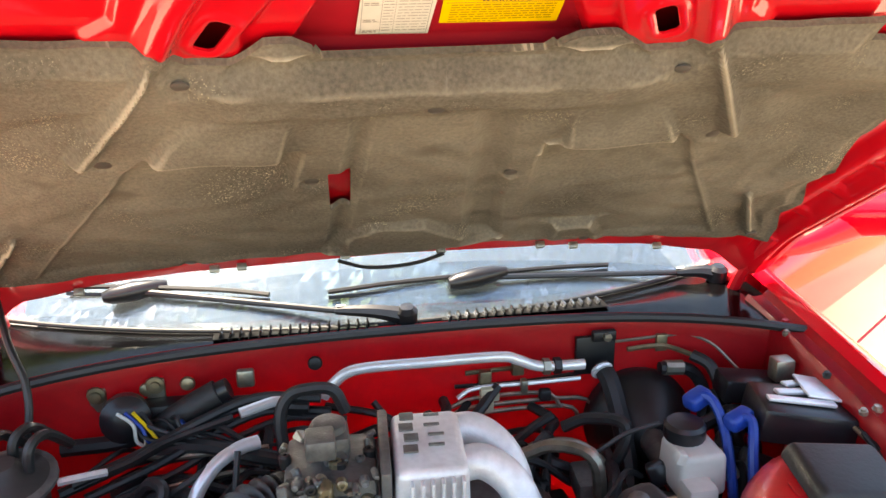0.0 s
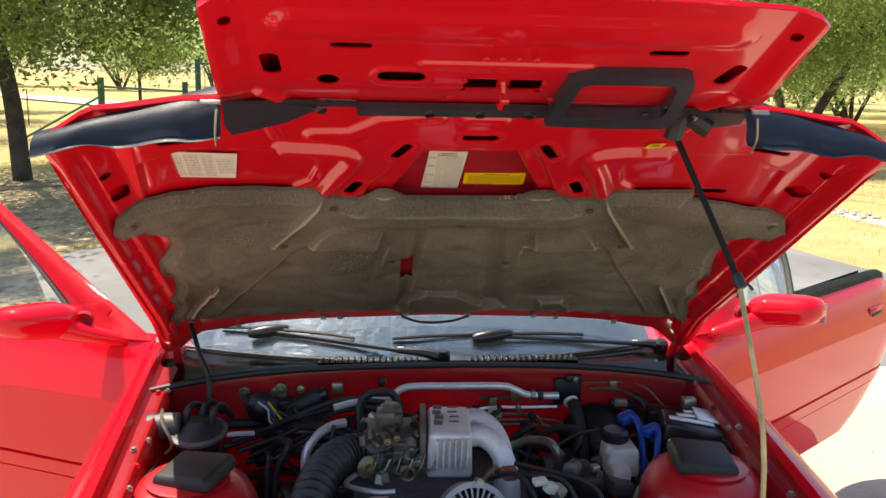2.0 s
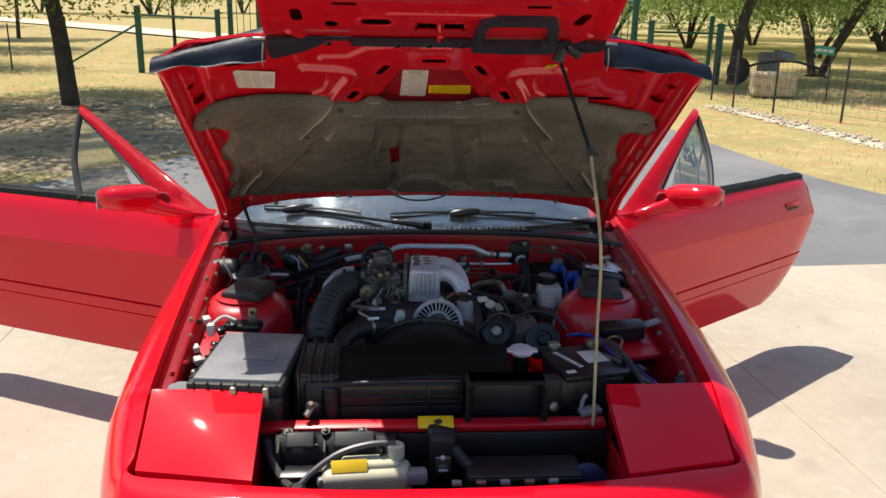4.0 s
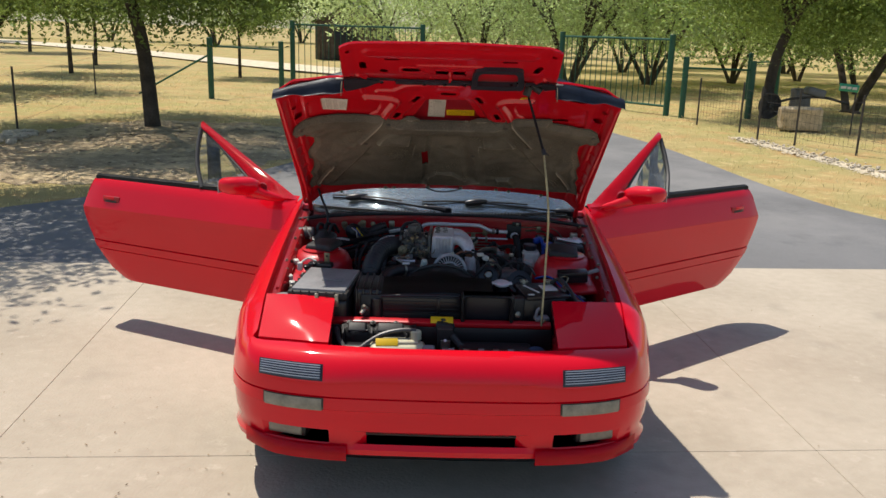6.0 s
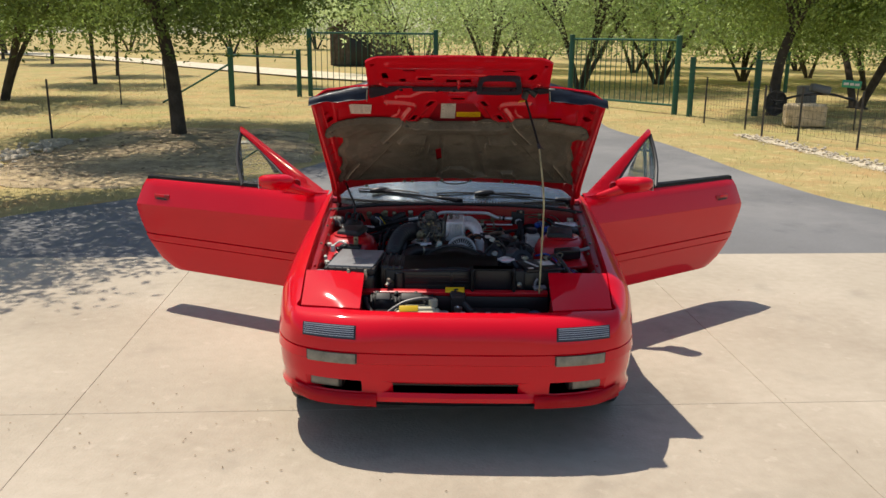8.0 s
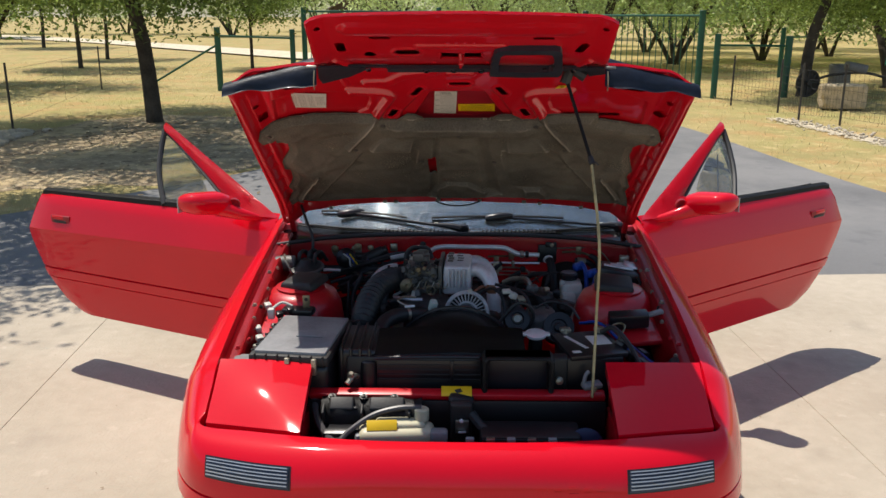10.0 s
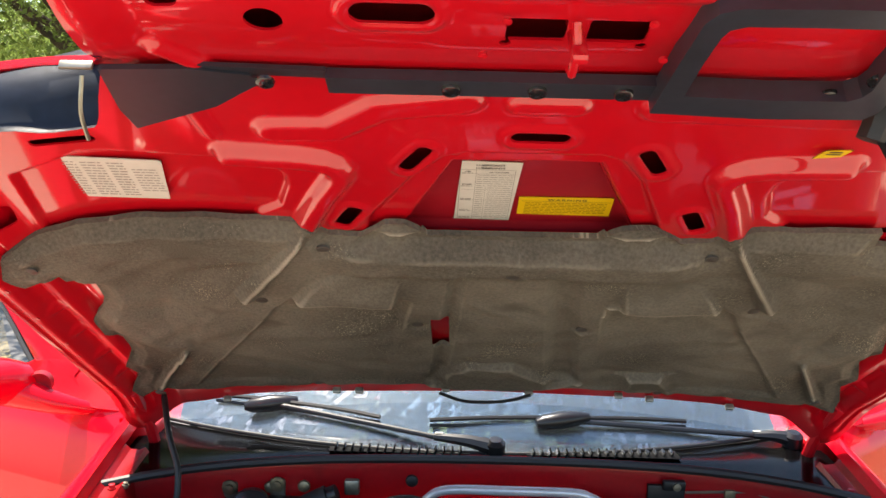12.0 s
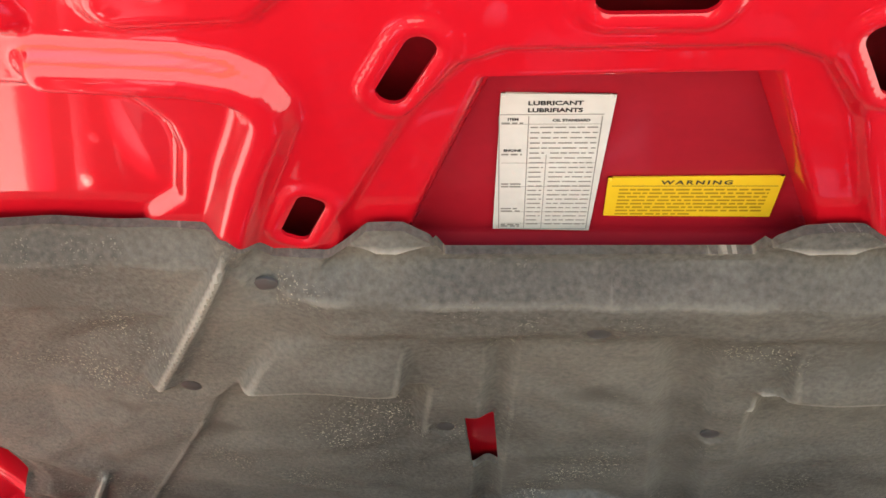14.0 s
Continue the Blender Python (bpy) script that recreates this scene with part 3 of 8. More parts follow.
def wire_fence(spots, h, label, strands=6, stays=14):
    t = thing("wire_fence", label, "fence", "wire fences")
    for x, y in spots:
        part("post", tube(B(), [(x, y, -0.1), (x, y, h)], 0.019, 6), WIRE, t)
    bm = B()
    for (x0, y0), (x1, y1) in zip(spots, spots[1:]):
        for k in range(strands):
            z = 0.08 + (h - 0.2) * k / (strands - 1)
            tube(bm, [(x0, y0, z), ((x0 + x1) / 2, (y0 + y1) / 2, z - 0.012), (x1, y1, z)], 0.0028, 3, 2)
        for k in range(1, stays):
            x, y = x0 + (x1 - x0) * k / stays, y0 + (y1 - y0) * k / stays
            tube(bm, [(x, y, 0.08), (x, y, h - 0.12)], 0.002, 3)
    part("wire_mesh", bm, WIRE, t)


wire_fence([(5.65, 15.9), (6.1, 14.5), (5.95, 13.1), (6.45, 12.6), (6.95, 11.3), (7.8, 9.4)], 0.95, "low welded-wire garden fence on thin steel posts")
wire_fence([(-7.1, 11.6), (-8.7, 19.0), (-9.9, 26.0)], 1.0, "sagging wire fence on thin steel posts", 4, 2)


def stones():
    """Pale field stones laid along the edges of the grass."""
    rng = np.random.default_rng(4)
    t1 = thing("stone_edging", "rough pale limestone pieces heaped at the lawn's edge", "stones")
    t2 = thing("stone_edging", "row of small pale stones below the wire fence", "stones")
    shapes = []
    for k in range(5):
        bm = B()
        bmesh.ops.create_icosphere(bm, subdivisions=2, radius=1)
        for v in bm.verts:
            v.co *= 1 + 0.3 * noise.noise(v.co * 1.3 + Vector((k * 7, 0, 0)))
        o = part("stone", bm, STONE, t1, angle=50)
        o.scale = (0.07, 0.055, 0.04)
        o.location = (-6.9 + k * 0.12, 9.6 + k * 0.2, 0.0)
        shapes.append(o.data)
    for i in range(275):
        o = new("stone", shapes[i % 5])
        if i < 95:
            f = rng.random()
            o.parent, o.location = t1, (-6.45 - 0.35 * f + rng.normal(0, 0.16), 8.2 + 3.0 * f + rng.normal(0, 0.12), rng.uniform(-0.03, 0.02))
        else:
            f = (i - 95) / 180
            o.parent, o.location = t2, (5.74 + 0.72 * f + rng.normal(0, 0.13), 13.1 - 4.3 * f + rng.normal(0, 0.10), -0.006)
        s = rng.uniform(0.03, 0.09) * (1 if i < 95 else 0.42)
        o.scale, o.rotation_euler = (s, s * rng.uniform(0.6, 1), s * rng.uniform(0.4, 0.7)), (0, 0, rng.uniform(0, 6.28))


stones()


def pebbles():
    """A thin band of pale gravel below the wire fence."""
    rng = np.random.default_rng(44)
    n = 5000
    f = rng.random(n)
    x, y = 5.68 + 0.75 * f + rng.normal(0, 0.10, n), 13.3 - 5.0 * f + rng.normal(0, 0.13, n)
    s = rng.uniform(0.008, 0.030, n)[:, None, None]
    form = np.array([(1, 0, 0), (0.2, 0.9, 0.1), (-0.8, 0.3, 0), (-0.3, -0.8, 0.1), (0.1, 0, 0.28)])[None] * s
    v = (form * rng.uniform(0.7, 1.3, (n, 5, 3)) + np.stack([x, y, np.full(n, -0.028)], 1)[:, None]).reshape(-1, 3)
    faces = [(k * 5 + a, k * 5 + (a + 1) % 4, k * 5 + 4) for k in range(n) for a in range(4)]
    tagged(from_arrays("gravel", v, faces, GRAVEL, angle=20), "thin band of pale gravel on the grass", "gravel", kind="stuff")


pebbles()


def yard_things():
    rng = np.random.default_rng(6)
    bm = B()
    box(bm, (0, 0, 0), (0.82, 0.5, 0.46), 0.05, seg=3)
    bmesh.ops.subdivide_edges(bm, edges=bm.edges[:], cuts=3, use_grid_fill=True)
    for v in bm.verts:
        v.co += Vector((1, 1, 1)) * 0.035 * noise.noise(v.co * 9) + v.co * 0.05 * noise.noise(v.co * 30)
    o = tagged(part("straw_bale", bm, HAY), "rough cream-coloured bale behind the wire fence", "bale")
    o.location, o.rotation_euler = (7.62, 15.25, 0.2), (0, 0, -0.25)
    t = thing("farm_implement", "old rusty farm implement with a spoked wheel under a tree", "implement")
    part("wheel", lathe(B(), (7.75, 17.3, 0.30), (0.25, -1, 0), [(0.275, -0.014), (0.30, -0.016), (0.30, 0.016), (0.275, 0.014), (0.275, -0.014)], 24), WIRE, t)
    for k in range(8):
        a = k * math.pi / 4
        part("spoke", tube(B(), [(7.75, 17.3, 0.30), (7.75 + 0.27 * math.cos(a), 17.3 + 0.06 * math.cos(a), 0.30 + 0.27 * math.sin(a))], 0.012, 5), WIRE, t)
    part("hub", lathe(B(), (7.75, 17.3, 0.30), (0.25, -1, 0), [(0.05, -0.05), (0.05, 0.05)], 12), WIRE, t)
    part("beam", tube(B(), [(7.75, 17.35, 0.30), (8.3, 17.5, 0.45), (9.1, 17.6, 0.50), (9.8, 17.7, 0.35)], 0.03, 8), WIRE, t)
    part("frame", tube(B(), [(7.6, 17.4, 0.7), (7.75, 17.35, 0.30), (8.4, 17.9, 0.15)], 0.022, 8), WIRE, t)
    part("seat", box(B(), (8.9, 17.6, 0.62), (0.45, 0.3, 0.2), 0.05, (0, 12, 0)), TIN, t)
    t = thing("drum", "dull grey upright drum standing in the yard", "drum")
    t.location = (9.0, 18.6, 0)
    part("barrel", lathe(B(), (0, 0, 0), (0, 0, 1), [(0.24, 0), (0.25, 0.02), (0.24, 0.2), (0.25, 0.22), (0.24, 0.42), (0.25, 0.62), (0.22, 0.64)], 20), TIN, t)
    t = thing("street_sign", "small green sign with pale lettering on a thin post", "sign")
    part("post", tube(B(), [(8.36, 14.5, -0.1), (8.36, 14.5, 1.0)], 0.016, 6), WIRE, t)
    part("plate", box(B(), (8.20, 14.48, 0.90), (0.40, 0.012, 0.15), 0.004, (0, 5, 0)), SIGN_GREEN, t)
    part("lettering", box(box(box(B(), (8.08, 14.47, 0.91), (0.11, 0.006, 0.05)), (8.20, 14.47, 0.90), (0.08, 0.006, 0.05)), (8.31, 14.47, 0.89), (0.09, 0.006, 0.05)), PAPER, t)
    t = thing("wrought_bench", "thin black metal garden seat on the grass", "bench")
    for x in (0, 0.5):
        part("leg", tube(B(), [(8.3 + x, 12.0, 0), (8.3 + x, 12.0, 0.42), (8.3 + x, 12.1, 0.8)], 0.012, 6), BLACK_METAL, t)
        part("leg", tube(B(), [(8.3 + x, 11.6, 0), (8.3 + x, 11.6, 0.42), (8.3 + x, 12.0, 0.42)], 0.012, 6), BLACK_METAL, t)
    for k in range(7):
        part("bar", tube(B(), [(8.3, 11.62 + k * 0.06, 0.43), (8.8, 11.62 + k * 0.06, 0.43)], 0.007, 5), BLACK_METAL, t)
    for k in range(6):
        part("bar", tube(B(), [(8.3 + k * 0.1, 12.05, 0.45), (8.3 + k * 0.1, 12.1, 0.8)], 0.007, 5), BLACK_METAL, t)
    t = thing("shed", "weathered wooden shed with a gabled tin roof far behind the gate", "shed")
    t.location = (-5.0, 47, 0)
    for k in range(14):
        part("board", box(B(), (-2.0 + k * 0.3, 0, 1.05), (0.28, 0.05, 2.1), 0.01), BARN, t)
    part("wall", box(B(), (-0.05, 1.6, 1.05), (4.1, 3.0, 2.1), 0.02), BARN, t)
    part("gable", prism(B(), [(-2.1, 0), (2.0, 0), (-0.05, 1.1)], pose(0, 0.02, 2.1, 90, 0, 0), 0.06), BARN, t)
    for s in (-1, 1):
        part("roof", box(B(), (-0.05 + s * 1.1, 1.5, 2.62), (2.6, 3.6, 0.05), 0.01, (0, s * 27, 0)), TIN, t)
    part("doorway", box(B(), (-0.4, -0.04, 0.8), (1.2, 0.04, 1.6), 0.01), BLACK_METAL, t)
    car = thing("parked_car", "distant grey car parked beyond the trees", "car")
    car.location = (41, 92, 0)
    part("body", box(B(), (0, 0, 0.55), (3.8, 1.5, 0.55), 0.15, seg=3), TIN, car)
    part("cabin", box(B(), (0.1, 0, 1.05), (2.0, 1.3, 0.5), 0.14, seg=3, taper=0.8), GLASS_FAR, car)
    for x in (-1.2, 1.2):
        part("wheel", cyl(B(), (x, -0.78, 0.3), (x, -0.6, 0.3), 0.3, edge=0.03), TYRE, car)


GLASS_FAR = mat("dark_car_glass", (0.03, 0.035, 0.04), 0.1, var=0.1)
yard_things()
# ---- the car: one thing, with its panels and units as parts ----
car = thing("sports_car", "glossy red sports car with bonnet and both doors open", "car")

# plan curve of the body's widest line, from the middle of the nose round the corner and back, for x >= 0
PLAN = spline([(0, 0.115, 0), (0.30, 0.121, 0), (0.47, 0.136, 0), (0.61, 0.172, 0), (0.715, 0.232, 0), (0.785, 0.335, 0), (0.825, 0.47, 0),
               (0.842, 0.66, 0), (0.848, 0.90, 0), (0.845, 1.20, 0), (0.835, 1.45, 0), (0.825, 1.70, 0)], 10)
# the upper edge: rim of the bonnet opening at the nose, round the lamp lids, back along the bonnet's side
TOP = spline([(0, 0.212, 0.650), (0.22, 0.218, 0.649), (0.42, 0.247, 0.645), (0.56, 0.275, 0.643), (0.699, 0.311, 0.640), (0.702, 0.36, 0.663), (0.704, 0.44, 0.703), (0.706, 0.525, 0.744),
              (0.714, 0.80, 0.795), (0.722, 1.10, 0.835), (0.73, 1.40, 0.866), (0.738, 1.70, 0.895)], 10)
SEAM = 0.495
LEVELS = [SEAM, 0.493, 0.490, 0.487, 0.468, 0.446, 0.440, 0.405, 0.362, 0.342, 0.325, 0.308, 0.288, 0.266, 0.255]
INSET = [0.0, 0.008, 0.008, 0.0, -0.003, -0.005, 0.003, 0.003, 0.006, 0.012, 0.014, 0.015, 0.006, 0.010, 0.030]
NTOP = 12


def body_point(i, r):
    """A point of the shell: station i along the curves, row r from the upper edge down."""
    s, t = PLAN[i], TOP[i]
    back = min(1.0, max(0.0, (s.y - 0.25) / 0.34))
    if r <= NTOP:
        k = r / NTOP
        a, c = t, Vector((s.x, s.y, SEAM))
        front = a.lerp(c, 0.55) + Vector((0, -0.045, 0.070))
        side = Vector((s.x + 0.012, s.y * 0.75 + t.y * 0.25, t.z - 0.012))
        b = front.lerp(side, back)
        return a * (1 - k) ** 2 + 2 * b * k * (1 - k) + c * k * k
    q = r - NTOP
    nx = Vector((s.x, s.y, 0)) - Vector((0, 0.75 + max(0, s.y - 0.75), 0))
    nx = Vector((nx.x * (0.25 + 0.75 * min(1, max(0, s.y - 0.10) / 0.2)), nx.y, 0)).normalized() if nx.length else Vector((0, -1, 0))
    low = LEVELS[q] - 0.06 * back * q / (len(LEVELS) - 1)
    return Vector((s.x, s.y, low)) - nx * INSET[q]


def shell():
    """Nose, bumper and both front wings in one skin, with openings cut through it."""
    bm = B()
    nr = NTOP + len(LEVELS)
    cols = list(range(len(PLAN)))
    for sgn in (-1, 1):
        g = []
        for i in cols:
            col = []
            for r in range(nr):
                p = body_point(i, r)
                col.append(bm.verts.new((p.x * sgn, p.y, p.z)))
            g.append(col)
        for i in cols[:-1]:
            for r in range(nr - 1):
                m = (PLAN[i].x + PLAN[i + 1].x) / 2
                z = (g[i][r].co.z + g[i][r + 1].co.z) / 2
                yy = PLAN[i].y
                if yy < 0.26 and 0.308 < z < 0.362 and (m < 0.325 or 0.415 < m < 0.665):
                    continue
                f = bm.faces.new((g[i][r], g[i + 1][r], g[i + 1][r + 1], g[i][r + 1]))
    bmesh.ops.remove_doubles(bm, verts=bm.verts[:], dist=0.0006)
    # wheel arches
    for v in bm.verts:
        if abs(v.co.x) > 0.6 and v.co.y > 0.45:
            d = Vector((v.co.y - 0.88, v.co.z - 0.315))
            if abs(d.length - 0.335) < 0.022:
                d = d.normalized() * 0.335
                v.co.y, v.co.z = 0.88 + d.x, 0.315 + d.y
    gone = [f for f in bm.faces if abs(f.calc_center_median().x) > 0.6 and
            math.hypot(f.calc_center_median().y - 0.88, f.calc_center_median().z - 0.315) < 0.333]
    bmesh.ops.delete(bm, geom=gone, context="FACES")
    bmesh.ops.recalc_face_normals(bm, faces=bm.faces[:])
    # turned-in edges, 14 mm deep
    rim = [e for e in bm.edges if e.is_boundary]
    r = bmesh.ops.extrude_edge_only(bm, edges=rim)
    for v in [v for v in r["geom"] if isinstance(v, bmesh.types.BMVert)]:
        away = Vector((-v.co.x * 0.15, 0.022, -0.016)) if v.co.y < 0.45 and v.co.z < 0.6 else Vector((-math.copysign(0.006, v.co.x), 0.004, -0.022))
        if math.hypot(v.co.y - 0.88, v.co.z - 0.315) < 0.345 and abs(v.co.x) > 0.6:
            away = Vector((-math.copysign(0.03, v.co.x), 0, 0))
        v.co += away
    return bm


part("front_body_shell", shell(), RED, car, "glossy red nose, bumper and front wings", angle=30)


def patch(i0, i1, r0, r1, lift, thick, sgn, n=5):
    """A solid patch that follows the shell between stations (by x) and rows (fractions allowed)."""
    def at(x, r):
        k = int(r)

        def here(i):
            return body_point(i, k).lerp(body_point(i, k + 1), r - k)
        i = next(j for j in range(len(PLAN) - 1) if here(j + 1).x >= x)
        p, q = here(i), here(i + 1)
        return p.lerp(q, (x - p.x) / max(1e-6, q.x - p.x))
    rows = []
    for a in range(n + 1):
        row = []
        for b in range(n + 1):
            x, r = i0 + (i1 - i0) * a / n, r0 + (r1 - r0) * b / n
            p = at(x, r)
            du, dv = at(x + 0.004, r) - p, at(x, r + 0.05) - p
            nn = du.cross(dv).normalized()
            if nn.y > 0:
                nn = -nn
            p = p + nn * lift
            row.append((p, nn))
        rows.append(row)
    bm = B()
    out = [[bm.verts.new((p.x * sgn, p.y, p.z)) for p, nn in row] for row in rows]
    inn = [[bm.verts.new(((p - nn * thick).x * sgn, (p - nn * thick).y, (p - nn * thick).z)) for p, nn in row] for row in rows]
    for g in (out, inn):
        for a in range(n):
            for b in range(n):
                bm.faces.new((g[a][b], g[a + 1][b], g[a + 1][b + 1], g[a][b + 1]))
    for a in range(n):
        for (p, q) in ((0, 0), (n, n)):
            bm.faces.new((out[a][p], out[a + 1][p], inn[a + 1][q], inn[a][q]))
            bm.faces.new((out[p][a], out[p][a + 1], inn[q][a + 1], inn[q][a]))
    return bm


def nose_y(x):
    """How far back the bumper's face stands at x."""
    return float(np.interp(abs(x), [p.x for p in PLAN[:60]], [p.y for p in PLAN[:60]]))


for sgn in (-1, 1):
    side = part("nose_lamp", patch(0.430, 0.668, 5.95, 9.45, 0.002, 0.02, sgn), PLASTIC, car, "clear ribbed lamp in the nose with a black surround")
    part("reflector", patch(0.436, 0.662, 6.15, 9.25, 0.004, 0.012, sgn), LAMP_DARK, side, "dark blue-grey lamp interior")
    for k in range(6):
        r = 6.25 + k * 0.50
        part("lens_rib", patch(0.438, 0.660, r, r + 0.17, 0.009, 0.006, sgn, 4), CHROME, side)
    ind = part("indicator_lamp", patch(0.425, 0.650, 15.0, 17.25, 0.002, 0.02, sgn), PLASTIC, car, "dull clear bumper lamp with a dark rim")
    part("lens", patch(0.431, 0.644, 15.15, 17.0, 0.006, 0.012, sgn), LAMP_DULL, ind, "hazy yellowed lens")
    fy = nose_y(0.57)
    fog = part("fog_lamp", box(B(), (sgn * 0.570, fy + 0.062, 0.334), (0.17, 0.05, 0.050), 0.012, (0, 0, sgn * 17)), BLACK_METAL, car, "small clear fog lamp in the bumper opening")
    part("lens", box(B(), (sgn * 0.575, fy + 0.036, 0.336), (0.135, 0.012, 0.040), 0.008, (0, 0, sgn * 17), seg=3), LAMP_DULL, fog)
    part("bumper_duct", sheet(B(), [[(sgn * 0.40, 0.150, z), (sgn * 0.40, 0.30, z), (sgn * 0.68, 0.34, z), (sgn * 0.68, 0.235, z)] for z in (0.295, 0.375)], 0.004), BLACK_METAL, car)
    for z in (0.300, 0.372):
        part("duct_lining", sheet(B(), [[(sgn * x, nose_y(x) + 0.012 + d, z) for x in (0.40, 0.48, 0.56, 0.64, 0.68)] for d in (0.0, 0.05, 0.11)], 0.003), BLACK_METAL, car)

part("intake_mesh", sheet(B(), [[(x, 0.215, z) for x in (-0.4, -0.2, 0, 0.2, 0.4)] for z in (0.27, 0.40)], 0.01), BLACK_METAL, car, "dark grille behind the lower intake")
for z in (0.300, 0.372):
    part("intake_lining", sheet(B(), [[(x, nose_y(x) + 0.012 + d, z) for x in np.linspace(-0.34, 0.34, 9)] for d in (0.0, 0.04, 0.085)], 0.003), BLACK_METAL, car)
part("intake_bar", tube(B(), [(x, nose_y(x) + 0.035, 0.342) for x in (-0.33, -0.15, 0, 0.15, 0.33)], 0.006, 6), PLASTIC_DULL, car)
# front lip, lower in the corners
for sgn in (-1, 1):
    part("corner_spoiler", sheet(B(), [[(sgn * x, nose_y(x) + 0.006 - k[1] * min(1.0, max(0.0, (0.74 - x) / 0.12)), k[0] + 0.012 * max(0.0, (x - 0.62) / 0.12)) for x in (0.342, 0.345, 0.42, 0.52, 0.60, 0.64, 0.68, 0.71, 0.735)] for k in ((0.306, 0.004), (0.300, 0.016), (0.275, 0.022), (0.250, 0.018), (0.242, -0.012))], 0.014), RED, car, angle=50)
part("splitter", sheet(B(), [[(x, nose_y(x) + 0.02 + dy, z) for x in np.linspace(-0.74, 0.74, 25)] for z, dy in ((0.262, 0.0), (0.238, 0.02), (0.228, 0.14))], 0.006), PLASTIC, car, "black lip under the bumper")
# raised lettering on the nose, a plain bar of its size
for x0, x1, r0, r1 in ((0.200, 0.206, 8.45, 9.15), (0.212, 0.218, 8.45, 9.15), (0.224, 0.230, 8.45, 9.15), (0.242, 0.262, 8.45, 8.6), (0.242, 0.262, 8.75, 8.9), (0.276, 0.300, 8.2, 8.35), (0.280, 0.304, 9.05, 9.2), (0.318, 0.338, 8.45, 8.6), (0.318, 0.338, 9.0, 9.15), (0.350, 0.370, 8.45, 8.6), (0.350, 0.370, 8.9, 9.05)):
    part("nose_badge", patch(x0, x1, r0, r1, 0.0022, 0.005, 1, 2), RED, car)


def lamp_lid(sgn):
    """The flat red lid over a folded headlamp."""
    c = [Vector((sgn * x, y, z)) for x, y, z in ((0.424, 0.261, 0.645), (0.692, 0.319, 0.641), (0.697, 0.515, 0.746), (0.427, 0.514, 0.745))]
    n = 8
    rows = []
    for a in range(n + 1):
        row = []
        for b in range(n + 1):
            u, v = a / n, b / n
            p = c[0].lerp(c[1], u).lerp(c[3].lerp(c[2], u), v)
            row.append(p + Vector((0, 0, 0.012 * (1 - (2 * u - 1) ** 2) * (1 - (2 * v - 1) ** 2) + 0.004)))
        rows.append(row)
    bm = B()
    sheet(bm, rows)
    r = bmesh.ops.extrude_edge_only(bm, edges=[e for e in bm.edges if e.is_boundary])
    for v in [v for v in r["geom"] if isinstance(v, bmesh.types.BMVert)]:
        v.co.z -= 0.016 if abs(v.co.x) > 0.5 else 0.030
    return bm


for sgn in (-1, 1):
    lid = part("headlamp_lid", lamp_lid(sgn), RED, car, "closed red pop-up headlamp lid", angle=40)
    part("lamp_housing", box(B(), (sgn * 0.57, 0.42, 0.55), (0.24, 0.20, 0.20), 0.02), BLACK_METAL, lid)


def wheel(x, y, sgn):
    w = part("wheel", lathe(B(), (x, y, 0.305), (sgn, 0, 0), [(0.19, -0.10), (0.27, -0.105), (0.297, -0.09), (0.305, -0.06), (0.305, 0.06), (0.297, 0.09), (0.27, 0.105), (0.19, 0.10)], 36), TYRE, car, "black tyre")
    part("rim", lathe(B(), (x, y, 0.305), (sgn, 0, 0), [(0.05, 0.06), (0.17, 0.07), (0.195, 0.095), (0.195, -0.09)], 36), ALU, w)
    for k in range(5):
        a = k * 1.2566
        part("spoke", box(B(), (x + sgn * 0.085, y + 0.11 * math.cos(a), 0.305 + 0.11 * math.sin(a)), (0.02, 0.17, 0.05), 0.008, (math.degrees(a), 0, 0)), ALU, w)


for sgn in (-1, 1):
    wheel(sgn * 0.725, 0.88, sgn)
    wheel(sgn * 0.725, 3.31, sgn)
    part("wheel_housing", lathe(B(), (sgn * 0.60, 0.88, 0.315), (sgn, 0, 0), [(0.33, 0.0), (0.34, 0.21)], 28), BLACK_METAL, car)

# ---- body behind the bonnet: sills, floor, rear quarters, tail ----
for sgn in (-1, 1):
    part("sill", box(B(), (sgn * 0.74, 2.36, 0.27), (0.15, 1.42, 0.17), 0.03), RED, car)
    part("door_pillar", box(B(), (sgn * 0.74, 1.74, 0.58), (0.09, 0.10, 0.58), 0.02), RED_BAY, car)
    rows = []
    for y, w, zt, zd in ((3.02, 0.835, 0.86, 0.87), (3.3, 0.85, 0.89, 0.90), (3.7, 0.84, 0.90, 0.915), (4.0, 0.80, 0.88, 0.90), (4.2, 0.72, 0.80, 0.82), (4.27, 0.62, 0.60, 0.60)):
        rows.append([(sgn * q, y, z) for q, z in ((w - 0.06, 0.22), (w - 0.02, 0.35), (w, 0.55), (w - 0.02, zt - 0.12), (w - 0.07, zt - 0.02), (w - 0.16, zd), (0.3, zd + 0.01), (0.0, zd + 0.015))])
    part("rear_quarter", sheet(B(), rows, 0.004), RED, car, angle=40)
part("tail_panel", box(B(), (0, 4.24, 0.48), (1.3, 0.08, 0.42), 0.05, seg=3), RED, car)
part("floor_pan", box(B(), (0, 2.9, 0.24), (1.34, 2.6, 0.05), 0.01), BLACK_METAL, car)
part("folded_soft_top", box(B(), (0, 3.22, 0.92), (1.2, 0.42, 0.14), 0.06, seg=3), DASH, car, "folded black soft top")
part("rear_bulkhead", box(B(), (0, 3.02, 0.55), (1.3, 0.06, 0.6), 0.02), DASH, car)


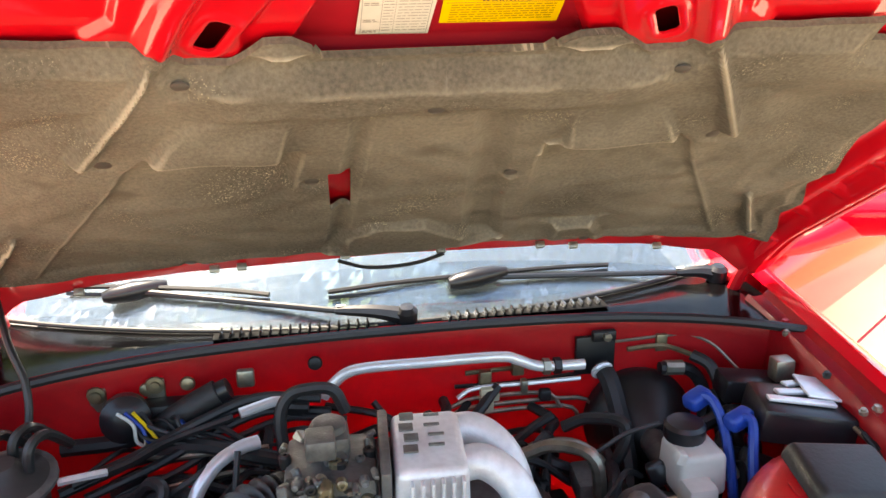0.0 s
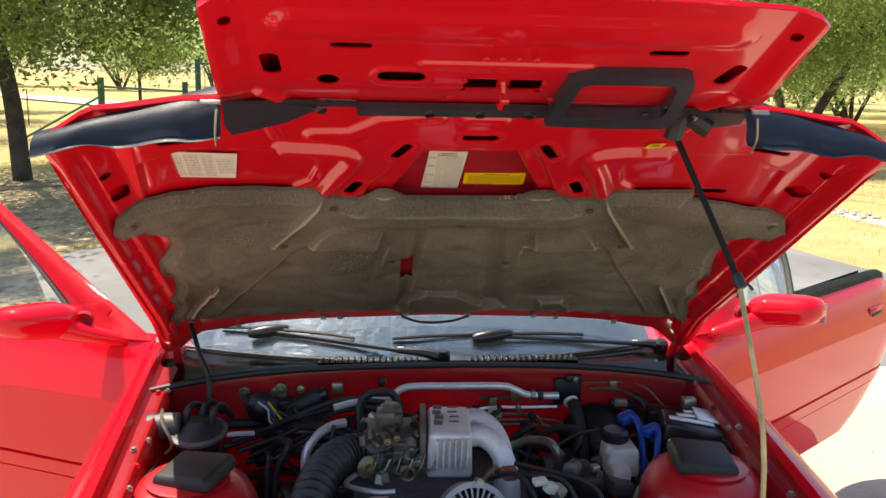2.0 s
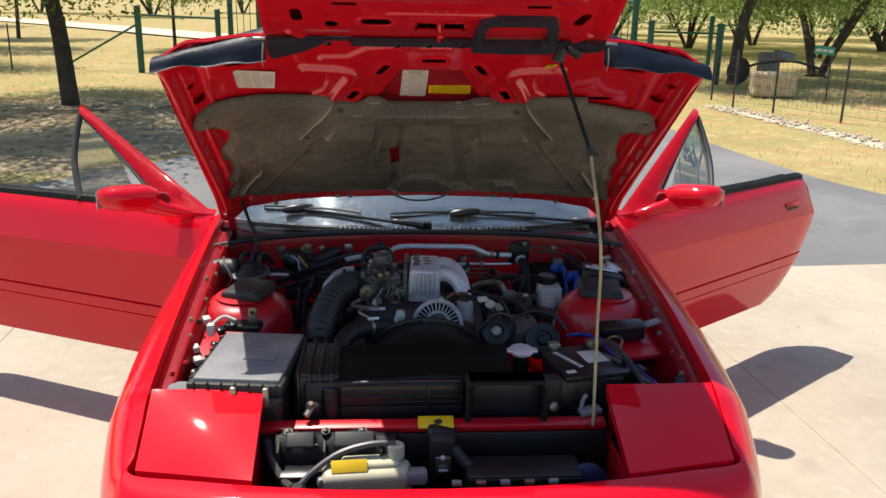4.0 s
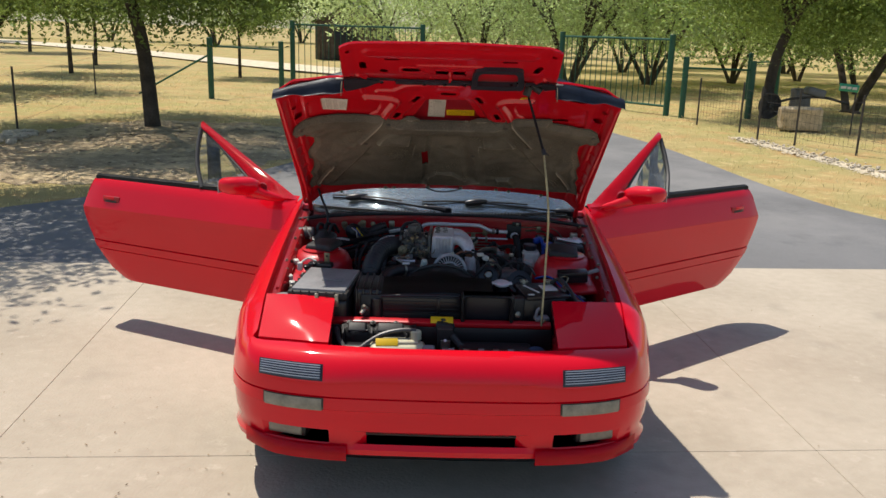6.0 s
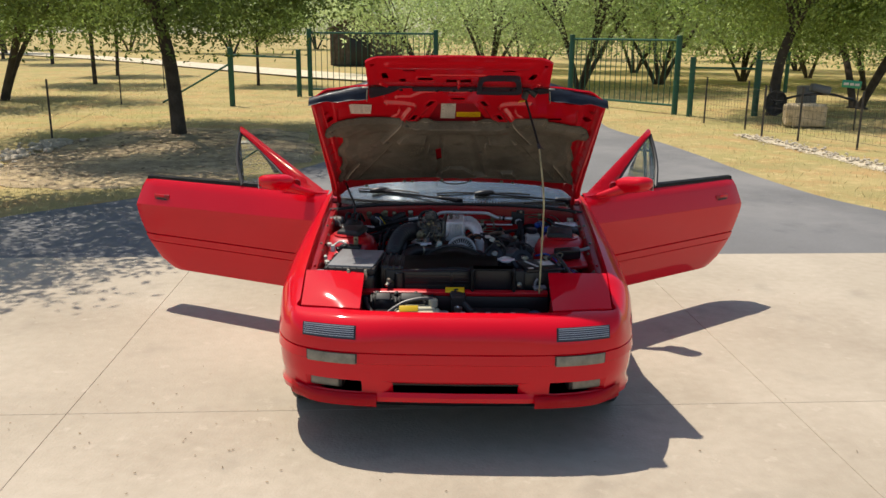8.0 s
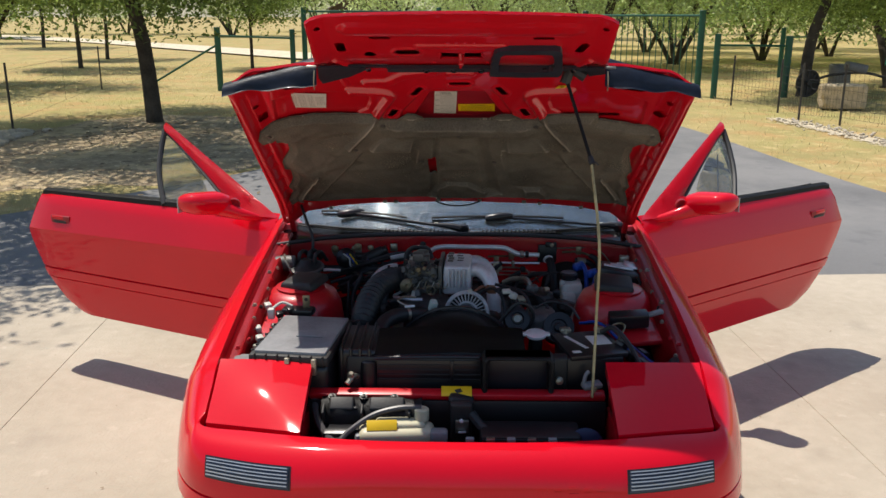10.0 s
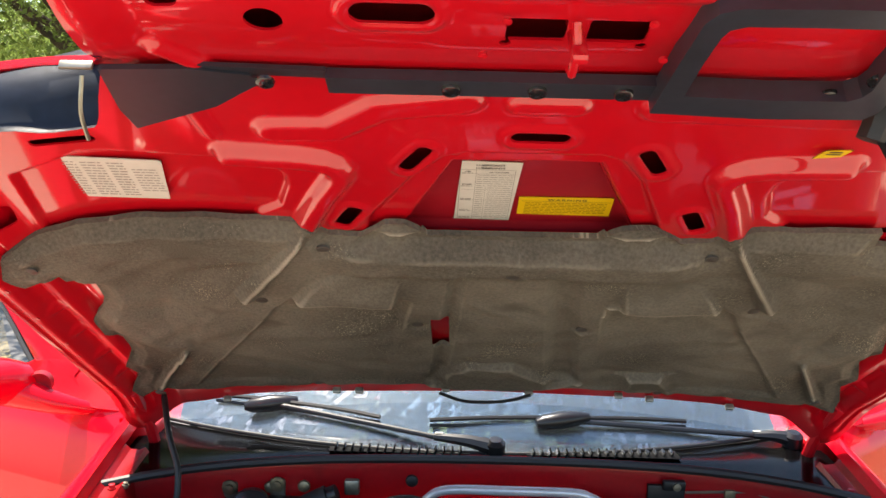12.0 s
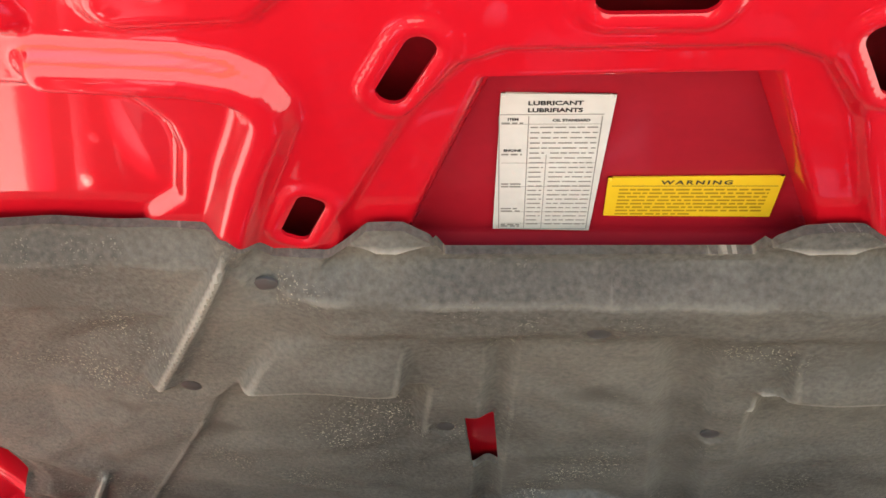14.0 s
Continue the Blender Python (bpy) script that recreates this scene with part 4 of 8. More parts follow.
# ---- windscreen, cowl and wipers ----
def screen_point(u, v):
    """u from -1 to 1 across, v from 0 at the cowl to 1 at the header."""
    low = Vector((0.735 * u, 1.602 + 0.205 * u * u, 0.857 - 0.012 * u * u))
    high = Vector((0.575 * u, 2.30 + 0.10 * u * u, 1.205 - 0.02 * u * u))
    return low.lerp(high, v) + Vector((0, 0, 0.035 * math.sin(math.pi * v)))


def windscreen():
    bm = B()
    sheet(bm, [[screen_point(-1 + 2 * i / 96, j / 40) for i in range(97)] for j in range(41)], 0.005)
    return bm


ws = part("windscreen", windscreen(), SCREEN, car, "curved windscreen mirroring the sky", angle=60)
ws.visible_shadow = False
bm = B()
tube(bm, [screen_point(-1, v) + Vector((-0.01, 0.0, 0.0)) for v in (0, 0.25, 0.5, 0.75, 1)] + [screen_point(u, 1.02) for u in (-0.9, -0.5, 0, 0.5, 0.9)] +
     [screen_point(1, v) + Vector((0.01, 0.0, 0.0)) for v in (1, 0.75, 0.5, 0.25, 0)], 0.028, 10, 3)
part("windscreen_frame", bm, RED, car, "red windscreen frame")
part("windscreen_gasket", tube(B(), [screen_point(-1 + 2 * i / 12, 0.0) + Vector((0, -0.003, 0.001)) for i in range(13)], 0.0045, 8, 3), RUBBER, car)


def cowl_point(u, v):
    a = Vector((0.735 * u, 1.567 - 0.03 * u * u - 0.07 * u ** 4, 0.859 - 0.014 * u * u - 0.012 * u ** 4))
    b = screen_point(u, 0.0) + Vector((0, -0.006, -0.004))
    return a.lerp(b, v) + Vector((0, 0, 0.006 * math.sin(math.pi * v)))


part("cowl_panel", sheet(B(), [[cowl_point(-1 + 2 * i / 40, j / 5) for i in range(41)] for j in range(6)], 0.004), GLOSS, car, "glossy black cowl panel below the windscreen")
vane = None
for k in range(34):
    x = 0.098 + 0.0168 * k if k < 18 else -0.302 + 0.0168 * (k - 18)
    u = x / 0.735
    p = cowl_point(u, 0.52) + Vector((0, 0, 0.006))
    if vane is None:
        vane = part("cowl_vane", box(B(), (0, 0, 0), (0.0045, 0.024, 0.016), 0.0015, (0, 18, 0), seg=1), GLOSS_FIN, car)
    else:
        vane = new("cowl_vane", vane.data)
        vane.parent = car
    vane.location = p
for x0, x1 in ((0.085, 0.40), (-0.315, -0.03)):
    part("cowl_slot", sheet(B(), [[cowl_point(x / 0.735, v) + Vector((0, 0, 0.0045)) for x in np.linspace(x0, x1, 9)] for v in (0.28, 0.76)], 0.001), MATT_BLACK, car, "dark slot below the cowl vanes")
part("cowl_seal", tube(B(), [cowl_point(-1 + 2 * i / 16, 0.0) + Vector((0, -0.012, 0.004)) for i in range(17)], 0.009, 8, 3), RUBBER, car, "black rubber seal along the cowl")


def wiper(pivot, elbow, tip, blade0, blade1, label):
    w = part("wiper_arm", tube(B(), [pivot, Vector(pivot).lerp(Vector(elbow), 0.45) + Vector((0, 0, 0.004)), elbow], 0.010, 8, 5, radii=lambda k: 0.018 - 0.010 * k), PLASTIC, car, label)
    part("arm_rod", tube(B(), [elbow, tip], 0.0060, 8), PLASTIC, w)
    part("arm_label", box(B(), Vector(pivot).lerp(Vector(elbow), 0.92) + Vector((0, 0, 0.010)), (0.016, 0.006, 0.002), 0.0005), PAPER, w)
    part("pivot_cap", lathe(B(), pivot, (0, -0.2, 1), [(0.02, -0.02), (0.02, 0.012), (0.012, 0.02), (0, 0.021)], 14), PLASTIC, w)
    a, b = Vector(blade0), Vector(blade1)
    part("blade_frame", tube(B(), [a + Vector((0, 0, 0.016)), a.lerp(b, 0.25) + Vector((0, 0, 0.022)), a.lerp(b, 0.75) + Vector((0, 0, 0.022)), b + Vector((0, 0, 0.016))], 0.005, 6, 4), BLACK_METAL, w)
    part("rubber_blade", tube(B(), [a + Vector((0, 0, 0.005)), a.lerp(b, 0.5) + Vector((0, 0, 0.006)), b + Vector((0, 0, 0.005))], 0.004, 5, 3), RUBBER, w)
    part("blade_carrier", lathe(B(), tip, (0.9, 0.1, 0.1), [(0.009, -0.055), (0.016, -0.04), (0.019, 0.0), (0.015, 0.035), (0.008, 0.06)], 12), PLASTIC, w)


def on_glass(u, v, h=0.012):
    return tuple(screen_point(u, v) + Vector((0, -h * 0.5, h)))


wiper(tuple(cowl_point(0.03, 0.80) + Vector((0, 0, 0.016))), on_glass(-0.14, 0.022, 0.02), on_glass(-0.64, 0.085, 0.016), on_glass(-0.82, 0.078, 0.003), on_glass(-0.30, 0.068, 0.003), "black wiper arm parked on the glass")
wiper(tuple(cowl_point(0.92, 0.75) + Vector((0, 0, 0.016))), on_glass(0.81, -0.012, 0.02), on_glass(0.23, 0.082, 0.016), on_glass(-0.155, 0.068, 0.003), on_glass(0.61, 0.052, 0.003), "black wiper arm parked on the glass")

# ---- cabin ----
part("dashboard", sheet(B(), [[(x, y, z - 0.05 * (x / 0.7) ** 2) for x in np.linspace(-0.68, 0.68, 13)] for y, z in ((1.80, 0.78), (1.84, 0.84), (2.0, 0.87), (2.1, 0.86), (2.16, 0.80), (2.18, 0.60), (2.15, 0.50))], 0.01), DASH, car, "dark vinyl dashboard")
bm = lathe(B(), (0.36, 2.30, 0.80), (0, 0.75, 0.45), [(0.175, -0.012), (0.19, -0.01), (0.19, 0.01), (0.175, 0.012), (0.165, 0), (0.175, -0.012)], 28)
sw = part("steering_wheel", bm, DASH, car)
part("wheel_hub", lathe(B(), (0.36, 2.30, 0.80), (0, 0.75, 0.45), [(0.07, -0.03), (0.07, 0.01), (0.05, 0.02)], 16), DASH, sw)
for a in (-0.3, 3.44, 4.71):
    part("wheel_spoke", tube(B(), [(0.36, 2.30, 0.80), (0.36 + 0.17 * math.cos(a), 2.30 - 0.09 * math.sin(a), 0.80 + 0.15 * math.sin(a))], 0.014, 6), DASH, sw)
for sgn in (-1, 1):
    st = part("seat", box(B(), (sgn * 0.36, 2.60, 0.42), (0.50, 0.52, 0.20), 0.06, seg=3), SEAT, car, "dark grey bucket seat")
    part("seat_back", box(B(), (sgn * 0.36, 2.88, 0.75), (0.48, 0.14, 0.62), 0.06, (-14, 0, 0), seg=3), SEAT, st)
    part("headrest", box(B(), (sgn * 0.36, 2.98, 1.12), (0.26, 0.09, 0.16), 0.04, (-14, 0, 0), seg=3), SEAT, st)
part("rear_view_mirror", box(B(), (0, 2.18, 1.13), (0.22, 0.03, 0.06), 0.014, seg=3), PLASTIC, car)


# ---- doors ----
def door(sgn, opening, hinge):
    """An open door: s back along it, w outwards, z up. opening: degrees from closed."""
    a = radians(opening)
    along = Vector((sgn * math.sin(a), math.cos(a), 0))
    out = Vector((sgn * math.cos(a), -math.sin(a), 0))
    o = Vector(hinge)

    def P(s, w, z):
        return o + along * s + out * w + Vector((0, 0, z))

    def bulge(z, at=0.712):
        d = z - at
        return 0.052 - (0.30 * d + 0.15 * d * d if d > 0 else -0.10 * d + 0.12 * d * d) - max(0, z - 0.86) * 0.4

    def rear(z):
        return float(np.interp(z, [0.255, 0.29, 0.34, 0.45, 0.62, 0.70, 0.82, 0.875], [1.20, 1.27, 1.33, 1.40, 1.452, 1.462, 1.43, 1.40]))

    def belt(s):
        return 0.905 - 0.03 * s / 1.47

    n, zz = 22, [0.255, 0.262, 0.275, 0.33, 0.40, 0.437, 0.445, 0.449, 0.453, 0.461, 0.490, 0.497, 0.501, 0.505, 0.513, 0.58, 0.65, 0.69, 0.704, 0.709, 0.712, 0.715, 0.72, 0.735, 0.77, 0.82, 0.86, 1.0]
    rows = []
    for z in zz:
        row = []
        for i in range(n + 1):
            f = i / n
            top = z == 1.0
            s = -0.03 + (rear(min(z, 0.875)) + 0.03) * f
            line = 0.727 - 0.018 * s
            h = z + (line - 0.712) * math.exp(-((z - 0.712) / 0.09) ** 2)
            h = belt(s) if top else min(h, belt(s) - 0.012)
            groove = 0.007 if 0.4485 < z < 0.4495 or 0.5005 < z < 0.5015 else 0.0
            groove += 0.012 if z < 0.26 else 0.0
            edge = 0.012 * max(0, (f - 0.96) / 0.04) ** 2
            proud = 0.004 if 0.453 <= z <= 0.497 else 0.0
            row.append(P(s, bulge(h, line) - groove - edge + proud - (0.012 if top else 0), h))
        rows.append(row)
    bm = B()
    sheet(bm, rows)
    skin = part("door", bm, RED, car, "open red door with a rolled-down window", angle=40)
    bm = B()
    sheet(bm, [[P(0.03 + (rear(min(z, 0.875)) - 0.06) * i / 10, -0.10, z) for i in range(11)] for z in (0.265, 0.45, 0.70, 0.88)], 0.02)
    part("inner_panel", bm, DASH, skin, "dark inner door trim")
    part("front_edge", sheet(B(), [[P(-0.028, w, z) for z in (0.26, 0.4, 0.6, 0.88)] for w in (-0.05, 0.0)]), RED, skin)
    part("rear_edge", sheet(B(), [[P(rear(z) - 0.004, w if w < 0 else bulge(z) - 0.012, z) for z in (0.26, 0.29, 0.34, 0.45, 0.62, 0.70, 0.82, 0.87)] for w in (-0.10, 0.0)]), RED, skin)
    part("bottom_edge", sheet(B(), [[P(0.0 + 1.2 * i / 6, w, 0.257) for i in range(7)] for w in (-0.10, -0.03)]), RED, skin)
    part("belt_seal", sheet(B(), [[P(0.30 + (1.395 - 0.30) * i / 8, w, belt(0.3 + 1.1 * i / 8) + z) for i in range(9)] for w, z in ((-0.10, -0.01), (-0.06, 0.012), (-0.04, 0.016), (-0.015, 0.008), (-0.012, -0.012))], 0.003), RUBBER, skin, "black rubber window seal")
    # sloping window post with its quarter glass
    tip = (0.80, -0.27, 1.222)

    def lean(s, z, w=0.0):
        return P(s, -0.03 - (z - 0.90) * 0.76 + w, z)
    lower, upper = [], []
    for k in range(11):
        f = k / 10
        upper.append((-0.03 + 0.83 * f, 0.890 + (1.222 - 0.890) * f))
        lower.append((0.16 + 0.60 * f if f < 0.95 else 0.765, 0.862 + (1.178 - 0.862) * f ** 0.97 + 0.03 * (1 - f) * f))
    lower[0], lower[1] = (0.30, 0.895), (0.315, 0.925)
    rows = [[lean(s, z, 0.012 * math.sin(math.pi * q) + (0.012 if 0 < q < 1 else 0)) for (s, z) in
             [(u[0] + (d[0] - u[0]) * q, u[1] + (d[1] - u[1]) * q) for u, d in zip(upper, lower)]] for q in (0, 0.2, 0.5, 0.8, 1)]
    part("window_post", sheet(B(), rows, 0.02), RED, skin, "red sloping front window post", angle=50)
    part("post_seal", tube(B(), [lean(s, z, 0.006) for s, z in lower[1:]], 0.008, 6, 3), RUBBER, skin)
    bar = [(0.785, 1.185), (0.757, 1.10), (0.705, 1.0), (0.605, 0.885)]
    part("quarter_bar", tube(B(), [lean(s, z, 0.004) for s, z in bar], 0.013, 8, 4), RUBBER, skin, "black upright window bar")
    g = sheet(B(), [[lean(s + (b[0] - s) * q, z + (b[1] - z) * q) for q in (0, 0.5, 1)] for (s, z), b in
                    zip([(0.77, 1.18), (0.60, 1.09), (0.47, 1.015), (0.32, 0.90)], bar)], 0.004)
    q = part("quarter_glass", g, GLASS, skin, "tinted quarter glass")
    q.visible_shadow = False
    # handle, set into a finger recess
    turn = (0, 0, math.degrees(math.atan2(along.y, along.x)))
    # darker red plate and black strip paint the shade around the handle
    part("finger_recess", box(B(), P(1.235, bulge(0.762) - 0.004, 0.760), (0.125, 0.014, 0.040), 0.005, turn), RED_THIN_SHADE, skin, "plate in darker red for the finger recess's shade")
    part("door_handle", box(B(), P(1.250, bulge(0.768) - 0.001, 0.770), (0.080, 0.016, 0.018), 0.005, turn), RED, skin, "flush red door handle")
    part("recess_gap", box(B(), P(1.235, bulge(0.752) - 0.002, 0.750), (0.085, 0.012, 0.012), 0.003, turn), BLACK_METAL, skin)
    # mirror: a tapered housing on a swept foot
    bm = B()
    rings = []
    for k in range(13):
        f = k / 12
        r = min(1.0, 0.78 + 1.2 * f) * (max(0.0, 1 - ((f - 0.55) / 0.47) ** 4) ** 0.5 if f > 0.55 else 1.0)
        r = max(r, 0.12)
        c = P(0.205 + 0.05 * f, 0.05 + 0.185 * f, 0.946 + 0.026 * f)
        ring = []
        for j in range(20):
            t = 6.2832 * j / 20
            x, z = math.cos(t), math.sin(t)
            x, z = math.copysign(abs(x) ** 0.85, x), math.copysign(abs(z) ** 0.85, z)
            ring.append(c + along * (0.064 * r * x) + Vector((0, 0, (0.054 - 0.010 * f) * r * z)))
        rings.append([bm.verts.new(p) for p in ring])
    for r0, r1 in zip(rings, rings[1:]):
        for j in range(20):
            bm.faces.new((r0[j], r0[(j + 1) % 20], r1[(j + 1) % 20], r1[j]))
    bm.faces.new(rings[0])
    bm.faces.new(rings[-1])
    mir = part("door_mirror", bm, RED, skin, "tapered red door mirror housing", angle=70)
    part("mirror_glass", prism(B(), [(-0.030, -0.07), (0.030, -0.07), (0.030, 0.07), (-0.030, 0.07)], Matrix.Translation(P(0.288, 0.16, 0.960)) @ Matrix((( out.x, 0, along.x, 0), (out.y, 0, along.y, 0), (0, 1, 0, 0), (0, 0, 0, 1))) @ pose(0, 0, 0, 0, 0, 90), 0.004), CHROME, mir, "mirror glass")
    part("mirror_foot", tube(B(), [P(0.045, -0.035, 0.872), P(0.075, -0.005, 0.885), P(0.115, 0.03, 0.900), P(0.16, 0.06, 0.918), P(0.205, 0.09, 0.938)], 0.026, 12, 5, radii=lambda k: 0.009 + 0.030 * k), RED, mir)
    part("mirror_sail", sheet(B(), [[lean(s, z, 0.010 + w) for s, z in ((0.05, 0.872), (0.12, 0.872), (0.20, 0.872), (0.30, 0.872))] if q == 0 else [lean(s, z, 0.012 + w) for s, z in ((0.14, 0.925 + 0.03 * q), (0.18, 0.935 + 0.035 * q), (0.235, 0.945 + 0.03 * q), (0.30, 0.945))] for q, w in ((0, 0), (0.5, 0.012), (1, 0.004))], 0.006), RED, skin)
    # dark disc painted in place of the shaded hollow
    part("mirror_joint", lathe(B(), P(0.150, 0.045, 0.945), out * 0.8 - along * 0.6, [(0.026, -0.01), (0.024, 0.010), (0.018, 0.004), (0, 0.0)], 16), RED_THIN_SHADE, mir, "dark red disc for the shaded hollow at the mirror joint")
    return skin


door(1, 53.5, (0.80, 1.70, 0))
door(-1, 65, (-0.80, 1.70, 0))
# ---- the bonnet, standing open on its prop rod ----
# in its own frame: x across, v up along it from the hinges, o outwards from the engine
SLOPE = radians(34.8)
HINGE = Vector((0, 1.638, 0.893))
ALONG = Vector((0, -math.cos(SLOPE), math.sin(SLOPE)))
OUT = Vector((0, math.sin(SLOPE), math.cos(SLOPE)))
HM = Matrix(((1, 0, 0, 0), (0, ALONG.y, -OUT.y, HINGE.y), (0, ALONG.z, -OUT.z, HINGE.z), (0, 0, 0, 1)))


def hp(x, v, o):
    return HINGE + Vector((x, 0, 0)) + ALONG * v + OUT * o


def smooth(e0, e1, x):
    t = np.clip((x - e0) / (e1 - e0), 0, 1)
    return t * t * (3 - 2 * t)


def sd_rect(x, v, cx, cv, w, h, r, ang=0.0):
    a = radians(ang)
    px, pv = (x - cx) * math.cos(a) + (v - cv) * math.sin(a), -(x - cx) * math.sin(a) + (v - cv) * math.cos(a)
    qx, qv = np.abs(px) - w / 2 + r, np.abs(pv) - h / 2 + r
    return np.hypot(np.maximum(qx, 0), np.maximum(qv, 0)) + np.minimum(np.maximum(qx, qv), 0) - r


def sd_poly(x, v, poly):
    """Signed distance to a polygon, negative inside."""
    d = np.full(np.shape(x), 1e9)
    inside = np.zeros(np.shape(x), bool)
    n = len(poly)
    for i in range(n):
        (ax, av), (bx, bv) = poly[i], poly[(i + 1) % n]
        ex, ev = bx - ax, bv - av
        t = np.clip(((x - ax) * ex + (v - av) * ev) / (ex * ex + ev * ev), 0, 1)
        d = np.minimum(d, np.hypot(x - ax - ex * t, v - av - ev * t))
        if av != bv:
            cross = ((av > v) != (bv > v)) & (x < (bx - ax) * (v - av) / (bv - av) + ax)
            inside ^= cross
    return np.where(inside, -d, d)


def sd_line(x, v, a, b):
    ex, ev = b[0] - a[0], b[1] - a[1]
    t = np.clip(((x - a[0]) * ex + (v - a[1]) * ev) / (ex * ex + ev * ev), 0, 1)
    return np.hypot(x - a[0] - ex * t, v - a[1] - ev * t)


def mirrored(half):
    return half + [(-x, v) for x, v in reversed(half) if abs(x) > 1e-6]


OUTLINE = mirrored([(0.0, 1.412), (0.25, 1.404), (0.395, 1.393), (0.413, 1.380), (0.416, 1.29), (0.420, 1.125), (0.435, 1.105), (0.56, 1.092), (0.685, 1.078), (0.702, 1.06),
                    (0.712, 0.60), (0.722, 0.03), (0.715, 0.002), (0.60, 0.03), (0.35, 0.07), (0.0, 0.088)])


def crown(x, v):
    """The bonnet's curved frame surface."""
    a = np.abs(x)
    o = 0.072 - 0.014 * smooth(0.46, 0.62, a) - 0.050 * smooth(0.615, 0.70, a)
    o = o - 0.03 * smooth(1.06, 1.22, v) - 0.012 * smooth(1.2, 1.43, v) - 0.02 * smooth(0.2, 0.02, v)
    o = o - 0.012 * smooth(0.36, 0.41, a) * smooth(1.10, 1.16, v)
    return o


HOLES = [(-0.002, 0.991, 0.064, 0.0185, 0.009, 0), (-0.1355, 0.943, 0.056, 0.019, 0.009, 60), (0.1285, 0.947, 0.056, 0.019, 0.009, 121),
         (-0.2205, 0.803, 0.052, 0.021, 0.007, 63), (0.2125, 0.811, 0.052, 0.021, 0.007, 117),
         (-0.336, 1.238, 0.027, 0.050, 0.009, 4), (0.338, 1.236, 0.026, 0.056, 0.011, -22), (-0.257, 1.198, 0.032, 0.032, 0.0159, 0),
         (-0.151, 1.212, 0.070, 0.026, 0.0125, 0), (-0.032, 1.194, 0.050, 0.032, 0.003, 0), (0.036, 1.194, 0.050, 0.032, 0.003, 0),
         (-0.223, 1.288, 0.058, 0.014, 0.0065, 0), (0.226, 1.288, 0.058, 0.014, 0.0065, 0),
         (-0.642, 0.822, 0.030, 0.044, 0.010, -8), (0.643, 0.850, 0.030, 0.048, 0.010, -35), (-0.650, 0.895, 0.020, 0.022, 0.0109, 0), (0.655, 0.930, 0.022, 0.022, 0.0109, 0),
         (-0.515, 0.968, 0.070, 0.013, 0.006, 2), (0.535, 0.968, 0.070, 0.013, 0.006, -2), (-0.385, 1.345, 0.016, 0.020, 0.0079, 0), (0.385, 1.345, 0.016, 0.020, 0.0079, 0),
         (-0.056, 1.172, 0.010, 0.010, 0.0049, 0), (0.060, 1.172, 0.010, 0.010, 0.0049, 0), (0.475, 0.785, 0.10, 0.020, 0.009, 8)]
DIPS = [[(-0.166, 0.725), (-0.091, 0.925), (0.074, 0.927), (0.164, 0.725)],
        [(-0.615, 0.73), (-0.595, 0.905), (-0.50, 0.945), (-0.335, 0.932), (-0.300, 0.920), (-0.286, 0.900), (-0.286, 0.875), (-0.302, 0.825), (-0.335, 0.80), (-0.35, 0.73)],
        [(0.605, 0.73), (0.590, 0.905), (0.50, 0.945), (0.331, 0.934), (0.296, 0.922), (0.282, 0.902), (0.282, 0.877), (0.298, 0.827), (0.331, 0.80), (0.346, 0.73)]]


RECESS = [(-0.158, 0.735), (-0.086, 0.915), (0.069, 0.917), (0.156, 0.735)]


def plateau(d, half, edge):
    """1 on a flat top of the given half width, falling to 0 over a rounded edge."""
    return smooth(half + edge, half - edge * 0.4, d)


